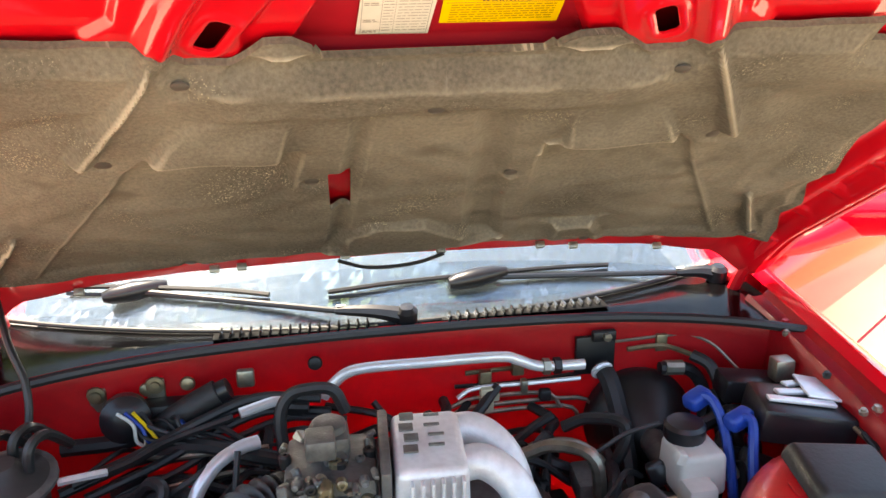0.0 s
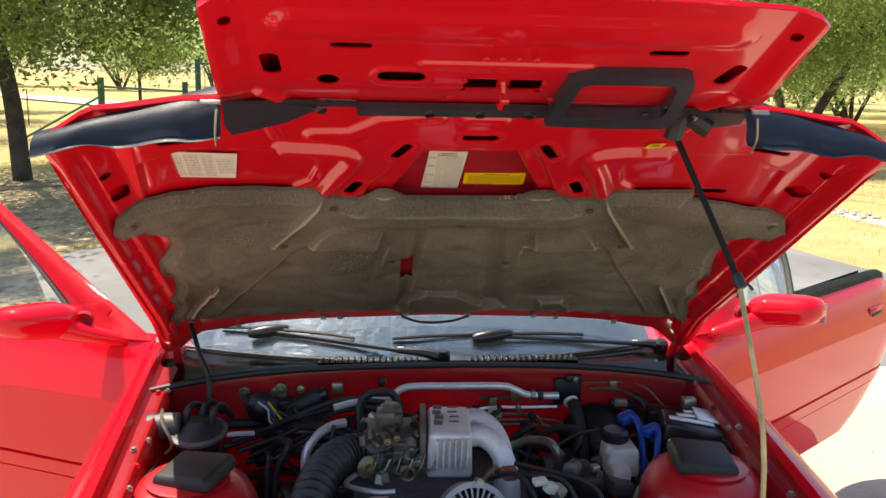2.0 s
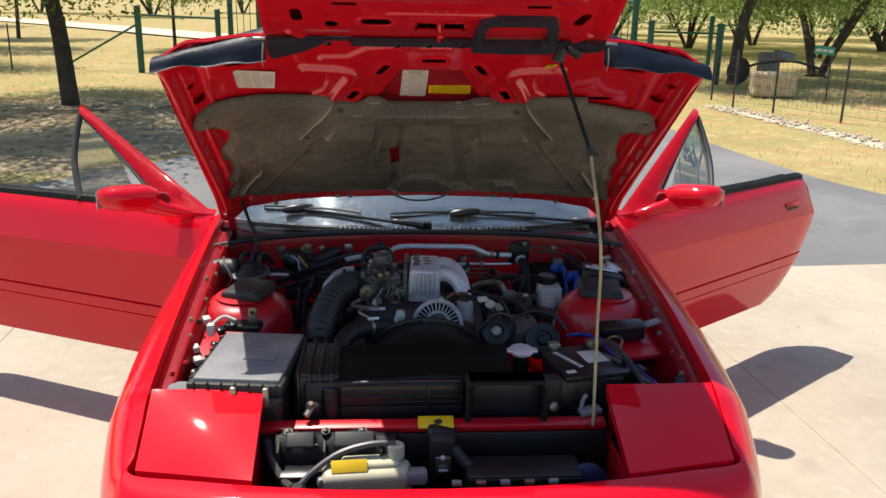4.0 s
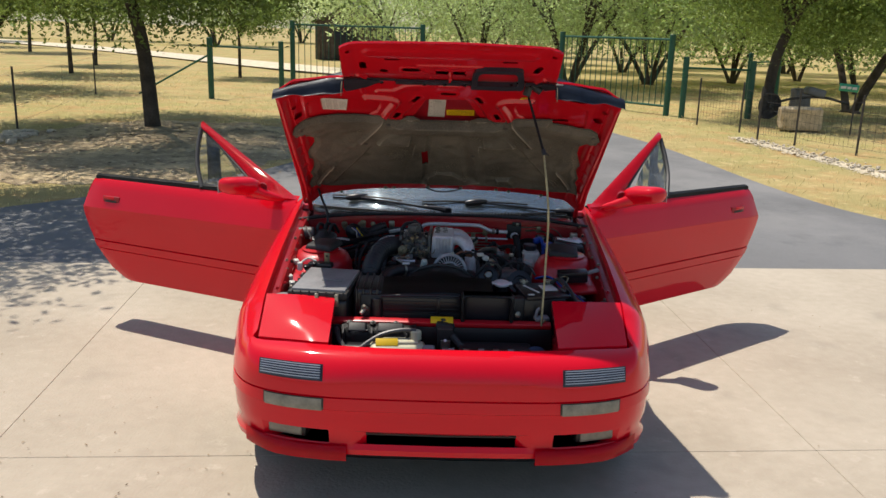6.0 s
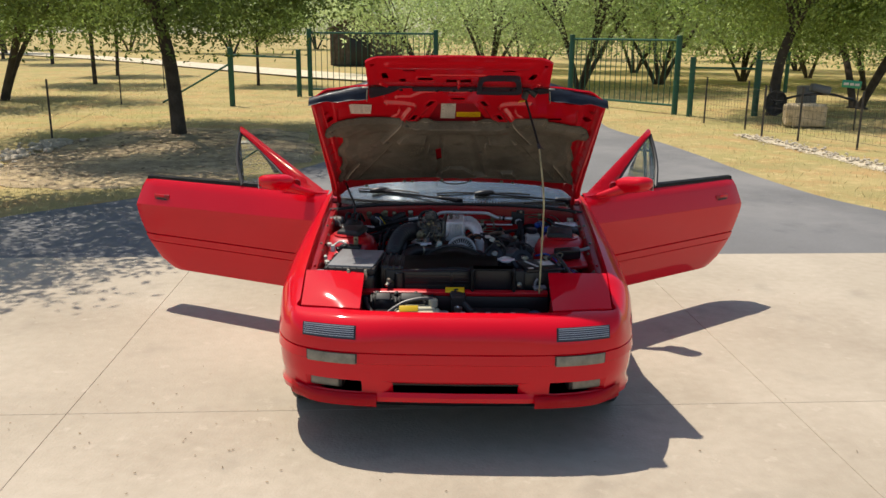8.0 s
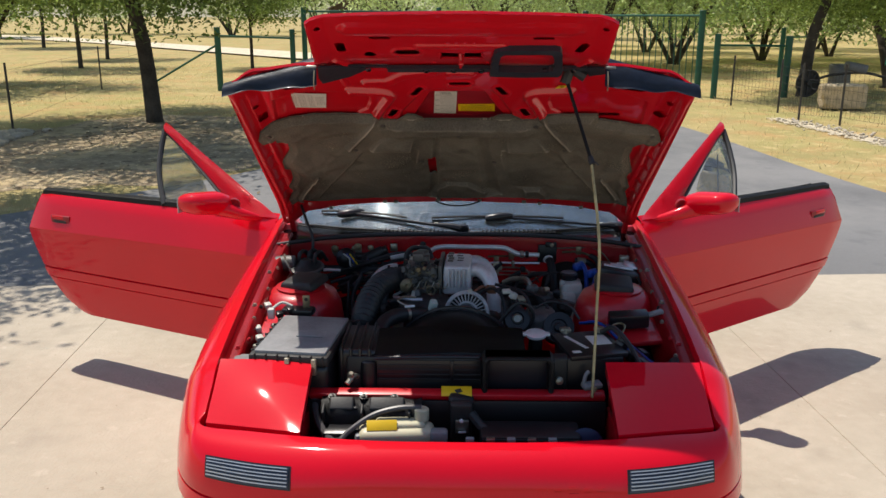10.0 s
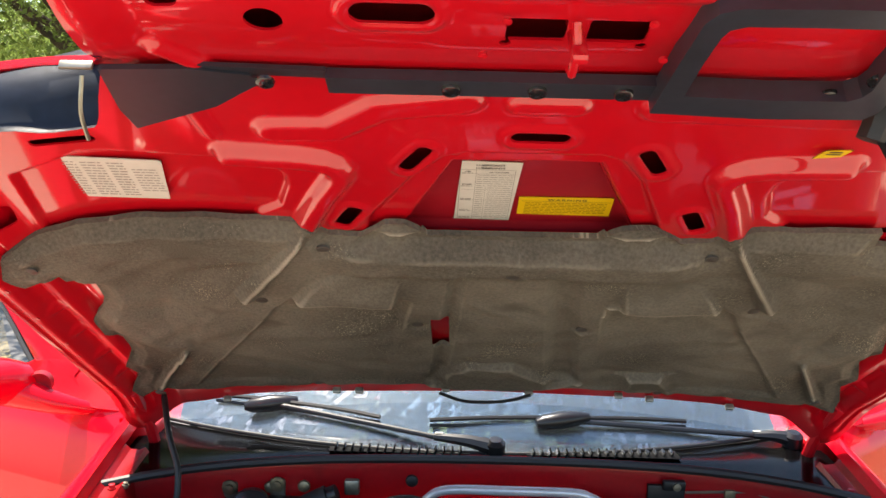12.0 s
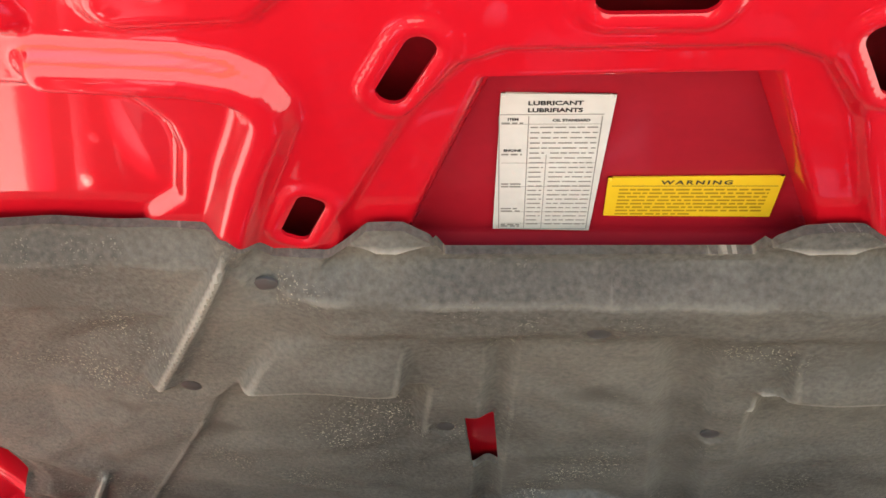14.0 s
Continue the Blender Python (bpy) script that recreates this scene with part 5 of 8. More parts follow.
def frame_height(x, v):
    o = crown(x, v)
    # soft step round the label panel, then the panel itself
    o = o + 0.009 * smooth(0.004, -0.007, sd_poly(x, v, [(-0.200, 0.74), (-0.193, 0.804), (-0.137, 0.908), (-0.106, 0.945), (-0.080, 0.956), (0.070, 0.957), (0.098, 0.945), (0.130, 0.90), (0.169, 0.804), (0.19, 0.74)]))
    o = o + 0.022 * smooth(0.005, -0.008, sd_poly(x, v, DIPS[0]))
    for p in DIPS[1:]:
        o = o + 0.008 * smooth(0.003, -0.006, sd_poly(x, v, p))
    # pressed lips round the slots
    for h in HOLES[:5] + HOLES[8:9]:
        d = sd_rect(x, v, *h)
        o = o - 0.0032 * plateau(np.abs(d - 0.006), 0.003, 0.006)
    # pressed channel and turned lip along both sides
    a = np.abs(x)
    along = smooth(0.06, 0.12, v) * smooth(1.02, 0.94, v)
    o = o + along * (0.009 * plateau(np.abs(a - 0.668), 0.006, 0.007) - 0.004 * plateau(np.abs(a - 0.688), 0.004, 0.005) + 0.005 * plateau(np.abs(a - 0.702), 0.003, 0.004))
    for cv in (0.16, 0.27, 0.37, 0.48, 0.57, 0.68):
        o = o - 0.006 * smooth(0.020, 0.008, np.hypot((a - 0.668) * 1.6, v - cv)) * along
    # flat-topped swages
    for way, dep, half, edge in (([(-0.285, 0.997), (-0.222, 1.000), (-0.172, 1.040), (-0.085, 1.056)], 0.009, 0.014, 0.010), ([(0.110, 1.052), (0.34, 1.046)], 0.009, 0.016, 0.010), ([(-0.028, 1.051), (0.026, 1.051)], 0.008, 0.010, 0.010),
                                 ([(-0.283, 0.768), (-0.246, 0.857), (-0.229, 0.892), (-0.222, 0.908), (-0.221, 0.920), (-0.226, 0.931), (-0.238, 0.939), (-0.262, 0.945), (-0.34, 0.951)], 0.016, 0.010, 0.013), ([(0.278, 0.772), (0.243, 0.860), (0.226, 0.895), (0.219, 0.911), (0.218, 0.923), (0.223, 0.934), (0.235, 0.942), (0.259, 0.948), (0.34, 0.953)], 0.016, 0.010, 0.013),
                                 ([(-0.36, 1.15), (-0.31, 1.09)], 0.010, 0.006, 0.010), ([(0.37, 1.16), (0.33, 1.09)], 0.010, 0.006, 0.010), ([(-0.365, 1.06), (-0.35, 0.985)], 0.008, 0.005, 0.009),
                                 ([(-0.12, 1.245), (0.12, 1.245)], 0.005, 0.007, 0.008), ([(-0.30, 1.335), (0.30, 1.335)], 0.004, 0.020, 0.020), ([(-0.64, 0.20), (-0.645, 0.72)], 0.008, 0.006, 0.009), ([(0.64, 0.20), (0.645, 0.72)], 0.008, 0.006, 0.009)):
        d = sd_line(x, v, way[0], way[1])
        for p, q in zip(way[1:], way[2:]):
            d = np.minimum(d, sd_line(x, v, p, q))
        o = o - dep * plateau(d, half, edge)
    return o


PAD_OUT = [(-0.122, 0.763), (-0.132, 0.785), (-0.15, 0.797), (-0.176, 0.796), (-0.196, 0.777), (-0.208, 0.766), (-0.25, 0.765), (-0.264, 0.779), (-0.275, 0.797), (-0.4, 0.805), (-0.56, 0.797), (-0.625, 0.769),
           (-0.665, 0.755), (-0.678, 0.715), (-0.668, 0.672), (-0.635, 0.655), (-0.632, 0.635), (-0.6, 0.618), (-0.602, 0.57), (-0.618, 0.53), (-0.64, 0.5), (-0.642, 0.44), (-0.628, 0.4), (-0.632, 0.34),
           (-0.655, 0.29), (-0.648, 0.24), (-0.672, 0.19), (-0.665, 0.145), (-0.6, 0.118), (-0.52, 0.105), (-0.3, 0.125), (0.0, 0.143), (0.3, 0.125), (0.52, 0.105), (0.62, 0.112), (0.668, 0.15),
           (0.66, 0.2), (0.642, 0.25), (0.65, 0.3), (0.628, 0.36), (0.636, 0.42), (0.622, 0.47), (0.606, 0.53), (0.606, 0.6), (0.632, 0.635), (0.662, 0.665), (0.672, 0.72), (0.655, 0.762),
           (0.58, 0.754), (0.535, 0.765), (0.46, 0.77), (0.452, 0.807), (0.3, 0.803), (0.268, 0.795), (0.258, 0.777), (0.248, 0.766), (0.206, 0.766), (0.192, 0.778), (0.168, 0.796), (0.128, 0.795),
           (0.112, 0.785), (0.1, 0.765)]


def pad_height(x, v):
    """The moulded felt: raised towards the engine means a smaller offset."""
    a = np.abs(x)
    inside = lambda poly, w=0.007: smooth(w, -w, sd_poly(a, v, poly))
    inx = lambda poly, w=0.007: smooth(w, -w, sd_poly(x, v, poly))
    o = crown(x, v) - 0.024 + 0.0018 * np.sin(x * 41 + 3 * np.sin(v * 23)) * np.sin(v * 37 + 2 * np.sin(x * 19))
    # sloping band below the top edge
    band = [(0.0, 0.776), (0.19, 0.776), (0.225, 0.745), (0.20, 0.726), (0.0, 0.728)]
    o = o + inside(band, 0.005) * 0.013 * smooth(0.730, 0.770, v) - 0.009 * smooth(0.765, 0.735, v) * smooth(0.66, 0.70, v) * smooth(0.26, 0.20, a)
    # wedge-shaped domes over the shelf
    dome = [(0.155, 0.670), (0.24, 0.671), (0.268, 0.657), (0.292, 0.625), (0.315, 0.582), (0.170, 0.581)]
    o = o - inside(dome, 0.006) * (0.003 + 0.011 * smooth(0.672, 0.585, v))
    # sunk lower panels, deepest along the shelf
    lower = [(0.150, 0.572), (0.318, 0.572), (0.345, 0.545), (0.392, 0.452), (0.555, 0.165), (0.205, 0.165)]
    o = o + inside(lower, 0.009) * (0.003 + 0.012 * smooth(0.36, 0.565, v))
    o = o - inx([(0.147, 0.582), (0.180, 0.582), (0.180, 0.540), (0.147, 0.540)], 0.004) * 0.006
    # upright grooves beside the middle panel
    o = o + inx([(-0.086, 0.674), (-0.070, 0.674), (-0.090, 0.19), (-0.112, 0.19)], 0.009) * 0.008
    o = o + inx([(0.052, 0.678), (0.086, 0.678), (0.160, 0.19), (0.112, 0.19)], 0.012) * 0.011
    # hollows towards the sides, smoothly bowed
    hollow = [(0.352, 0.698), (0.40, 0.712), (0.55, 0.704), (0.60, 0.64), (0.60, 0.50), (0.56, 0.38), (0.515, 0.36), (0.487, 0.455), (0.392, 0.600)]
    d = -sd_poly(a, v, hollow)
    o = o + 0.003 * smooth(-0.008, 0.010, d) + 0.012 * smooth(0.0, 0.085, d)
    corner = [(0.55, 0.30), (0.60, 0.40), (0.62, 0.20), (0.60, 0.165), (0.565, 0.20)]
    o = o + inside(corner, 0.015) * 0.008
    # creased ribs, tapering to a point
    for p, q, dep, w0, w1 in (((0.268, 0.800), (0.386, 0.592), 0.014, 0.004, 0.013), ((0.625, 0.170), (0.535, 0.345), 0.015, 0.011, 0.004), ((0.38, 0.485), (0.556, 0.170), 0.003, 0.003, 0.008)):
        f = np.clip(((a - p[0]) * (q[0] - p[0]) + (v - p[1]) * (q[1] - p[1])) / ((q[0] - p[0]) ** 2 + (q[1] - p[1]) ** 2), 0, 1)
        w = w0 + (w1 - w0) * f
        o = o - dep * np.maximum(0, 1 - sd_line(a, v, p, q) / (1.35 * w)) ** 0.9 * np.minimum(1, 0.45 + w / 0.012)
    # swellings along the lower edge
    o = o - inx([(-0.10, 0.225), (-0.076, 0.265), (-0.048, 0.298), (0.033, 0.298), (0.095, 0.229), (0.173, 0.191), (0.10, 0.165), (-0.12, 0.17)], 0.009) * 0.011
    o = o - inx([(0.267, 0.137), (0.253, 0.228), (0.315, 0.239), (0.364, 0.136)], 0.008) * 0.012 * smooth(0.10, 0.235, v)
    o = o + inx([(0.225, 0.245), (0.255, 0.262), (0.34, 0.262), (0.318, 0.243), (0.253, 0.232)], 0.005) * 0.005
    # shallow seats of the clips
    for cx, cv in PAD_CLIPS:
        o = o + 0.003 * smooth(0.018, 0.010, np.hypot(x - cx, v - cv))
    flat = crown(x, v) - 0.024
    o = flat + (o - flat) * 1.12
    rim = -sd_poly(x, v, PAD_OUT)
    o = o + 0.016 * smooth(0.030, 0.002, rim)
    return np.minimum(o, np.minimum(crown(x, v), frame_height(x, v)) - 0.0035)


PAD_CLIPS = ((-0.258, 0.741), (0.254, 0.741), (-0.368, 0.568), (0.372, 0.565), (0.128, 0.47), (-0.135, 0.475), (-0.004, 0.695), (-0.645, 0.715), (0.645, 0.725), (-0.625, 0.17), (0.625, 0.175), (0.33, 0.15), (-0.33, 0.15))


def relief(name, height, outline, holes, x0, x1, v0, v1, cell, material, parent, label, lip):
    """A panel with the given relief, cut along its outline and holes; edges snap to the cut."""
    xs, vs = np.arange(x0, x1 + cell, cell), np.arange(v0, v1 + cell, cell)
    X, V = np.meshgrid(xs, vs)

    def cut(x, v):
        d = sd_poly(x, v, outline)
        for h in holes:
            d = np.maximum(d, -sd_poly(x, v, h) if len(h) == 4 else -sd_rect(x, v, *h))
        return d
    e = cell * 0.2
    for _ in range(2):
        D = cut(X, V)
        gx, gv = (cut(X + e, V) - cut(X - e, V)) / (2 * e), (cut(X, V + e) - cut(X, V - e)) / (2 * e)
        near = np.abs(D) < cell * 0.62
        gl = np.maximum(gx * gx + gv * gv, 0.25)
        X, V = np.where(near, X - D * gx / gl, X), np.where(near, V - D * gv / gl, V)
    w = X.shape[1]
    idx = np.arange(X.size).reshape(X.shape)
    quads = np.stack([idx[:-1, :-1], idx[:-1, 1:], idx[1:, 1:], idx[1:, :-1]], -1).reshape(-1, 4)
    fx, fv = X.ravel()[quads].mean(1), V.ravel()[quads].mean(1)
    quads = quads[cut(fx, fv) < 0]
    used, inv = np.unique(quads, return_inverse=True)
    quads = inv.reshape(-1, 4)
    px, pv = X.ravel()[used], V.ravel()[used]
    ed = np.concatenate([quads[:, [0, 1]], quads[:, [1, 2]], quads[:, [2, 3]], quads[:, [3, 0]]])
    _, first, count = np.unique(np.sort(ed, 1), axis=0, return_index=True, return_counts=True)
    rv = np.unique(ed[first[count == 1]])
    for _ in range(3):
        qx, qv = px[rv], pv[rv]
        D = cut(qx, qv)
        gx, gv = (cut(qx + e, qv) - cut(qx - e, qv)) / (2 * e), (cut(qx, qv + e) - cut(qx, qv - e)) / (2 * e)
        gl = np.maximum(gx * gx + gv * gv, 0.25)
        px[rv], pv[rv] = qx - D * gx / gl, qv - D * gv / gl
    po = height(px, pv)
    base = np.array(HINGE)[None] + px[:, None] * np.array([[1, 0, 0]]) + pv[:, None] * np.array(ALONG)[None] + po[:, None] * np.array(OUT)[None]
    # side walls along every open edge
    rim = ed[first[count == 1]]
    new_at = {int(a): len(base) + k for k, a in enumerate(rv)}
    verts = np.concatenate([base, base[rv] + np.array(OUT)[None] * lip])
    walls = [(int(a), int(b), new_at[int(b)], new_at[int(a)]) for a, b in rim]
    return from_arrays(name, verts, [tuple(q) for q in quads] + walls, material, parent, label, angle=40)


# darker red that paints shade into the cavity behind the slots
CAVITY = mat("cavity_shade_red", (0.36, 0.005, 0.012), 0.45, var=0.3, scale=9.0, coat=0.3)
bonnet = relief("bonnet", frame_height, OUTLINE, HOLES + [RECESS], -0.735, 0.735, -0.01, 1.45, 0.0030, RED_INNER, car, "raised red bonnet seen from below, its pressed frame pierced with slots", 0.003)
relief("recessed_panel", lambda x, v: frame_height(x, v) - 0.0004, RECESS, [], -0.17, 0.17, 0.72, 0.94, 0.004, RED_THIN_SHADE, bonnet, "dull dark red panel under the labels", 0.002)
relief("outer_skin", lambda x, v: crown(x, v) + 0.010 + 0.032 * smooth(0.0, -0.10, sd_poly(x, v, OUTLINE)), OUTLINE, [], -0.74, 0.74, -0.02, 1.46, 0.02, RED, bonnet, "glossy red outer skin", -0.010)
# added sheet, there only to darken what shows through the slots
relief("cavity_shade_sheet", lambda x, v: crown(x, v) + 0.006 + 0.030 * smooth(0.0, -0.06, sd_poly(x, v, OUTLINE)), OUTLINE, [], -0.74, 0.74, -0.02, 1.46, 0.02, CAVITY, bonnet, "added dark red sheet for the shade behind the bonnet's slots", 0.001)
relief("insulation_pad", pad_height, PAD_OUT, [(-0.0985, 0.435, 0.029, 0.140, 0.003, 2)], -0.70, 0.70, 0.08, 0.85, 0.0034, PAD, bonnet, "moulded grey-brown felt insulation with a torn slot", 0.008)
for x, v in PAD_CLIPS:
    o = float(pad_height(np.array(x), np.array(v)))
    part("pad_clip", lathe(B(), hp(x, v, o + 0.002), -OUT, [(0.0098, 0), (0.0096, 0.002), (0.007, 0.0032), (0.0, 0.0034)], 16), FELT_CLIP, bonnet)
for k, x in enumerate((-0.526, -0.30, -0.255, -0.082, 0.084, 0.265, 0.33, 0.50)):
    v = 0.108 - 0.075 * (x / 0.6) ** 2 + (0.004 if k % 2 else 0)
    part("edge_clip", box(B(), hp(x, v, float(crown(np.array(x), np.array(v))) - 0.008), (0.016, 0.012, 0.010), 0.002, (55, 0, 0)), STEEL, bonnet)


# labels
def label_sheet(name, corners, o, material, label):
    bm = B()
    lo = [bm.verts.new(hp(x, v, o)) for x, v in corners]
    hi = [bm.verts.new(hp(x, v, o - 0.0012)) for x, v in corners]
    bm.faces.new(hi)
    for i in range(4):
        bm.faces.new((lo[i], lo[(i + 1) % 4], hi[(i + 1) % 4], hi[i]))
    bmesh.ops.bevel(bm, geom=[v for v in bm.verts], offset=0.003, segments=2, affect="VERTICES")
    return part(name, bm, material, bonnet, label)


def words(text, x, v, o, size, material, width=None, spacing=1.0, squash=1.0):
    """Printed words on the bonnet, centred at x."""
    cu = bpy.data.curves.new("lettering", "FONT")
    cu.body, cu.size, cu.align_x, cu.space_character, cu.offset = text, size, "CENTER", spacing, size * 0.03
    ob = new("lettering", cu)
    me = bpy.data.meshes.new_from_object(ob.evaluated_get(bpy.context.evaluated_depsgraph_get()))
    bpy.data.objects.remove(ob)
    me.transform(HM @ pose(x, v, -o) @ Matrix.Diagonal((squash, 1, 1, 1)))
    me.materials.clear()
    return link_mesh("lettering", me, material, bonnet)


def bars(name, rows, o, material):
    """Small print too fine to read: thin bars (x, v, width, height)."""
    bm = B()
    for x, v, w, h in rows:
        bm.faces.new([bm.verts.new(hp(x + a * w / 2, v + b * h / 2, o)) for a, b in ((-1, -1), (1, -1), (1, 1), (-1, 1))])
    return part(name, bm, material, bonnet)


def lettered(rng, x0, x1, v, h):
    """A row of print, broken into words."""
    out, x = [], x0
    while x < x1 - 0.001:
        w = min(rng.uniform(0.003, 0.010), x1 - x)
        out.append((x + w / 2, v, w, h))
        x += w + rng.uniform(0.001, 0.002)
    return out


LO = float(frame_height(np.array(-0.05), np.array(0.82))) - 0.0015
label_sheet("oil_chart_label", [(-0.087, 0.751), (-0.014, 0.749), (-0.0095, 0.894), (-0.0815, 0.896)], LO, PAPER, "cream paper lubricant chart")
words("LUBRICANT", -0.047, 0.8857, LO - 0.0016, 0.0052, INK, squash=1.25)
words("LUBRIFIANTS", -0.047, 0.8793, LO - 0.0016, 0.0052, INK, squash=1.15)
words("ITEM", -0.0735, 0.8715, LO - 0.0016, 0.0034, INK)
words("ENGINE", -0.0735, 0.841, LO - 0.0016, 0.0034, INK)
words("OIL STANDARD", -0.036, 0.8705, LO - 0.0016, 0.0034, INK)


def chart():
    rng = np.random.default_rng(2)
    rows = []
    lines = []
    for v in (0.8775, 0.752):
        lines.append((-0.049, v - 0.0005, 0.067, 0.0007))
    lines += [(-0.0165, 0.814, 0.0007, 0.123), (-0.0825, 0.814, 0.0007, 0.123), (-0.0635, 0.814, 0.0005, 0.123), (-0.0505, 0.795, 0.0004, 0.085)]
    for v in (0.868, 0.829, 0.803, 0.773, 0.7585):
        lines.append((-0.049, v, 0.064, 0.0004))
    for k in range(22):
        v = 0.865 - k * 0.0051
        rows += lettered(rng, -0.048 if k > 4 else -0.062, -0.018, v, 0.0012)
        if k > 4:
            rows += lettered(rng, -0.062, -0.052, v, 0.0012)
    for v in (0.838, 0.806, 0.803, 0.777, 0.774, 0.757, 0.755, 0.869):
        rows += lettered(rng, -0.081, -0.067, v, 0.0017)
    for one in lines:
        bars("chart_rule", [one], LO - 0.0015, INK_GREY)
    bars("chart_print", rows, LO - 0.0016, INK_GREY)
    label_sheet("warning_label", [(-0.005, 0.768), (0.116, 0.767), (0.1145, 0.814), (-0.006, 0.8125)], LO, YELLOW, "bright yellow warning label")
    bars("warning_rule", [(0.055, 0.8035, 0.115, 0.0006)], LO - 0.0015, INK)
    rows = []
    for k in range(8):
        rows += lettered(rng, 0.003, 0.108 - (0.05 if k == 7 else 0), 0.7995 - k * 0.0041, 0.0018)
    bars("warning_print", rows, LO - 0.0016, mat("brown_ink", (0.40, 0.24, 0.005), 0.6))
    lo2 = float(frame_height(np.array(-0.5), np.array(0.86))) - 0.003
    label_sheet("service_label", [(-0.574, 0.836), (-0.436, 0.834), (-0.423, 0.922), (-0.559, 0.928)], lo2, PAPER, "white printed service label")
    rows = []
    for k in range(13):
        v = 0.916 - k * 0.0060
        rows += lettered(rng, -0.549 - k * 0.0009, -0.522, v, 0.0021) + lettered(rng, -0.517, -0.493, v - 0.0006, 0.0021) + lettered(rng, -0.487, -0.468, v - 0.001, 0.0021)
        if 1 < k < 11:
            rows += lettered(rng, -0.462, -0.434, v - 0.002, 0.0018)
    bars("service_print", rows, lo2 - 0.0016, INK_GREY)
    bars("service_block", [(-0.5535, 0.917, 0.009, 0.009), (-0.5595, 0.880, 0.006, 0.036)], lo2 - 0.0018, INK)
    lo3 = float(frame_height(np.array(0.312), np.array(0.985))) - 0.001
    label_sheet("arrow_tag", [(0.293, 0.974), (0.322, 0.979), (0.330, 0.992), (0.302, 0.990)], lo3 - 0.004, YELLOW, "small yellow tag")
    bars("tag_print", [(0.311, 0.984, 0.016, 0.002), (0.313, 0.988, 0.014, 0.002)], lo3 - 0.0058, INK)


chart()
words("WARNING", 0.056, 0.8055, LO - 0.0016, 0.0062, INK, spacing=1.35, squash=1.35)


# rubber seals on the step of the bonnet
def seal_blade(sgn):
    """A bowed rubber blade with a curled lower lip, deeper towards the step."""
    rows = []
    prof = [(0.0, -0.004), (0.10, 0.004), (0.28, 0.013), (0.5, 0.016), (0.72, 0.010), (0.86, 0.002), (0.94, 0.002), (1.0, 0.006)]
    for q, bow in prof:
        row = []
        for x in np.linspace(0.704, 0.424, 26):
            f = (0.704 - x) / 0.280
            top, low = 0.028 + 0.082 * f, -0.030 + 0.034 * f + 0.012 * math.exp(-((f - 0.30) / 0.13) ** 2) - 0.004 * math.exp(-((f - 0.85) / 0.08) ** 2)
            ripple = 0.004 * math.sin(f * 11) * q
            row.append(hp(sgn * x, 1.068 + 0.022 * f + bow * (0.6 + 0.5 * f) + ripple + 0.012 * q * (1 - f), top + (low - top) * q))
        rows.append(row)
    return sheet(B(), rows, 0.004)


for sgn in (-1, 1):
    part("side_seal", seal_blade(sgn), SEAL, bonnet, "blue-black rubber seal strip")
flap = [(-0.418, 1.125), (-0.34, 1.122), (-0.285, 1.112), (-0.278, 1.095), (-0.33, 1.05), (-0.42, 1.008), (-0.428, 1.04)]


def flat_piece(name, poly, rise, thick, material, label=""):
    bm = B()
    lo = [bm.verts.new(hp(x, v, float(crown(np.array(x), np.array(v))) - rise)) for x, v in poly]
    hi = [bm.verts.new(hp(x, v, float(crown(np.array(x), np.array(v))) - rise - thick)) for x, v in poly]
    bm.faces.new(hi)
    bm.faces.new(lo[::-1])
    for i in range(len(poly)):
        j = (i + 1) % len(poly)
        bm.faces.new((lo[i], lo[j], hi[j], hi[i]))
    bmesh.ops.triangulate(bm, faces=[f for f in bm.faces if len(f.verts) > 4])
    return part(name, bm, material, bonnet, label)


flat_piece("seal_flap", flap, 0.006, 0.006, SEAL_DULL, "loose black felt flap")
flat_piece("seal_flap", [(0.418, 1.125), (0.375, 1.122), (0.365, 1.10), (0.385, 1.055), (0.43, 1.07)], 0.006, 0.006, SEAL_DULL)
flat_piece("cross_seal", [(-0.215, 1.118), (0.092, 1.120), (0.092, 1.088), (-0.215, 1.086)], 0.004, 0.012, SEAL_DULL, "black foam strip across the bonnet")
flat_piece("cross_seal", [(-0.33, 1.124), (-0.215, 1.120), (-0.215, 1.104), (-0.30, 1.108)], 0.004, 0.005, SEAL_DULL)
flat_piece("cross_seal", [(0.30, 1.118), (0.37, 1.12), (0.37, 1.096), (0.30, 1.094)], 0.004, 0.010, SEAL_DULL)
for sgn in (-1, 1):
    part("seal_wire", tube(B(), [hp(sgn * 0.425, 1.135, 0.03), hp(sgn * 0.428, 1.115, 0.005), hp(sgn * 0.43, 1.085, -0.004)], 0.002, 6, 4), STEEL, bonnet)
    part("step_cap", box(B(), hp(sgn * 0.435, 1.13, 0.045), (0.030, 0.008, 0.004), 0.001, (55, 0, 0)), STEEL, bonnet)


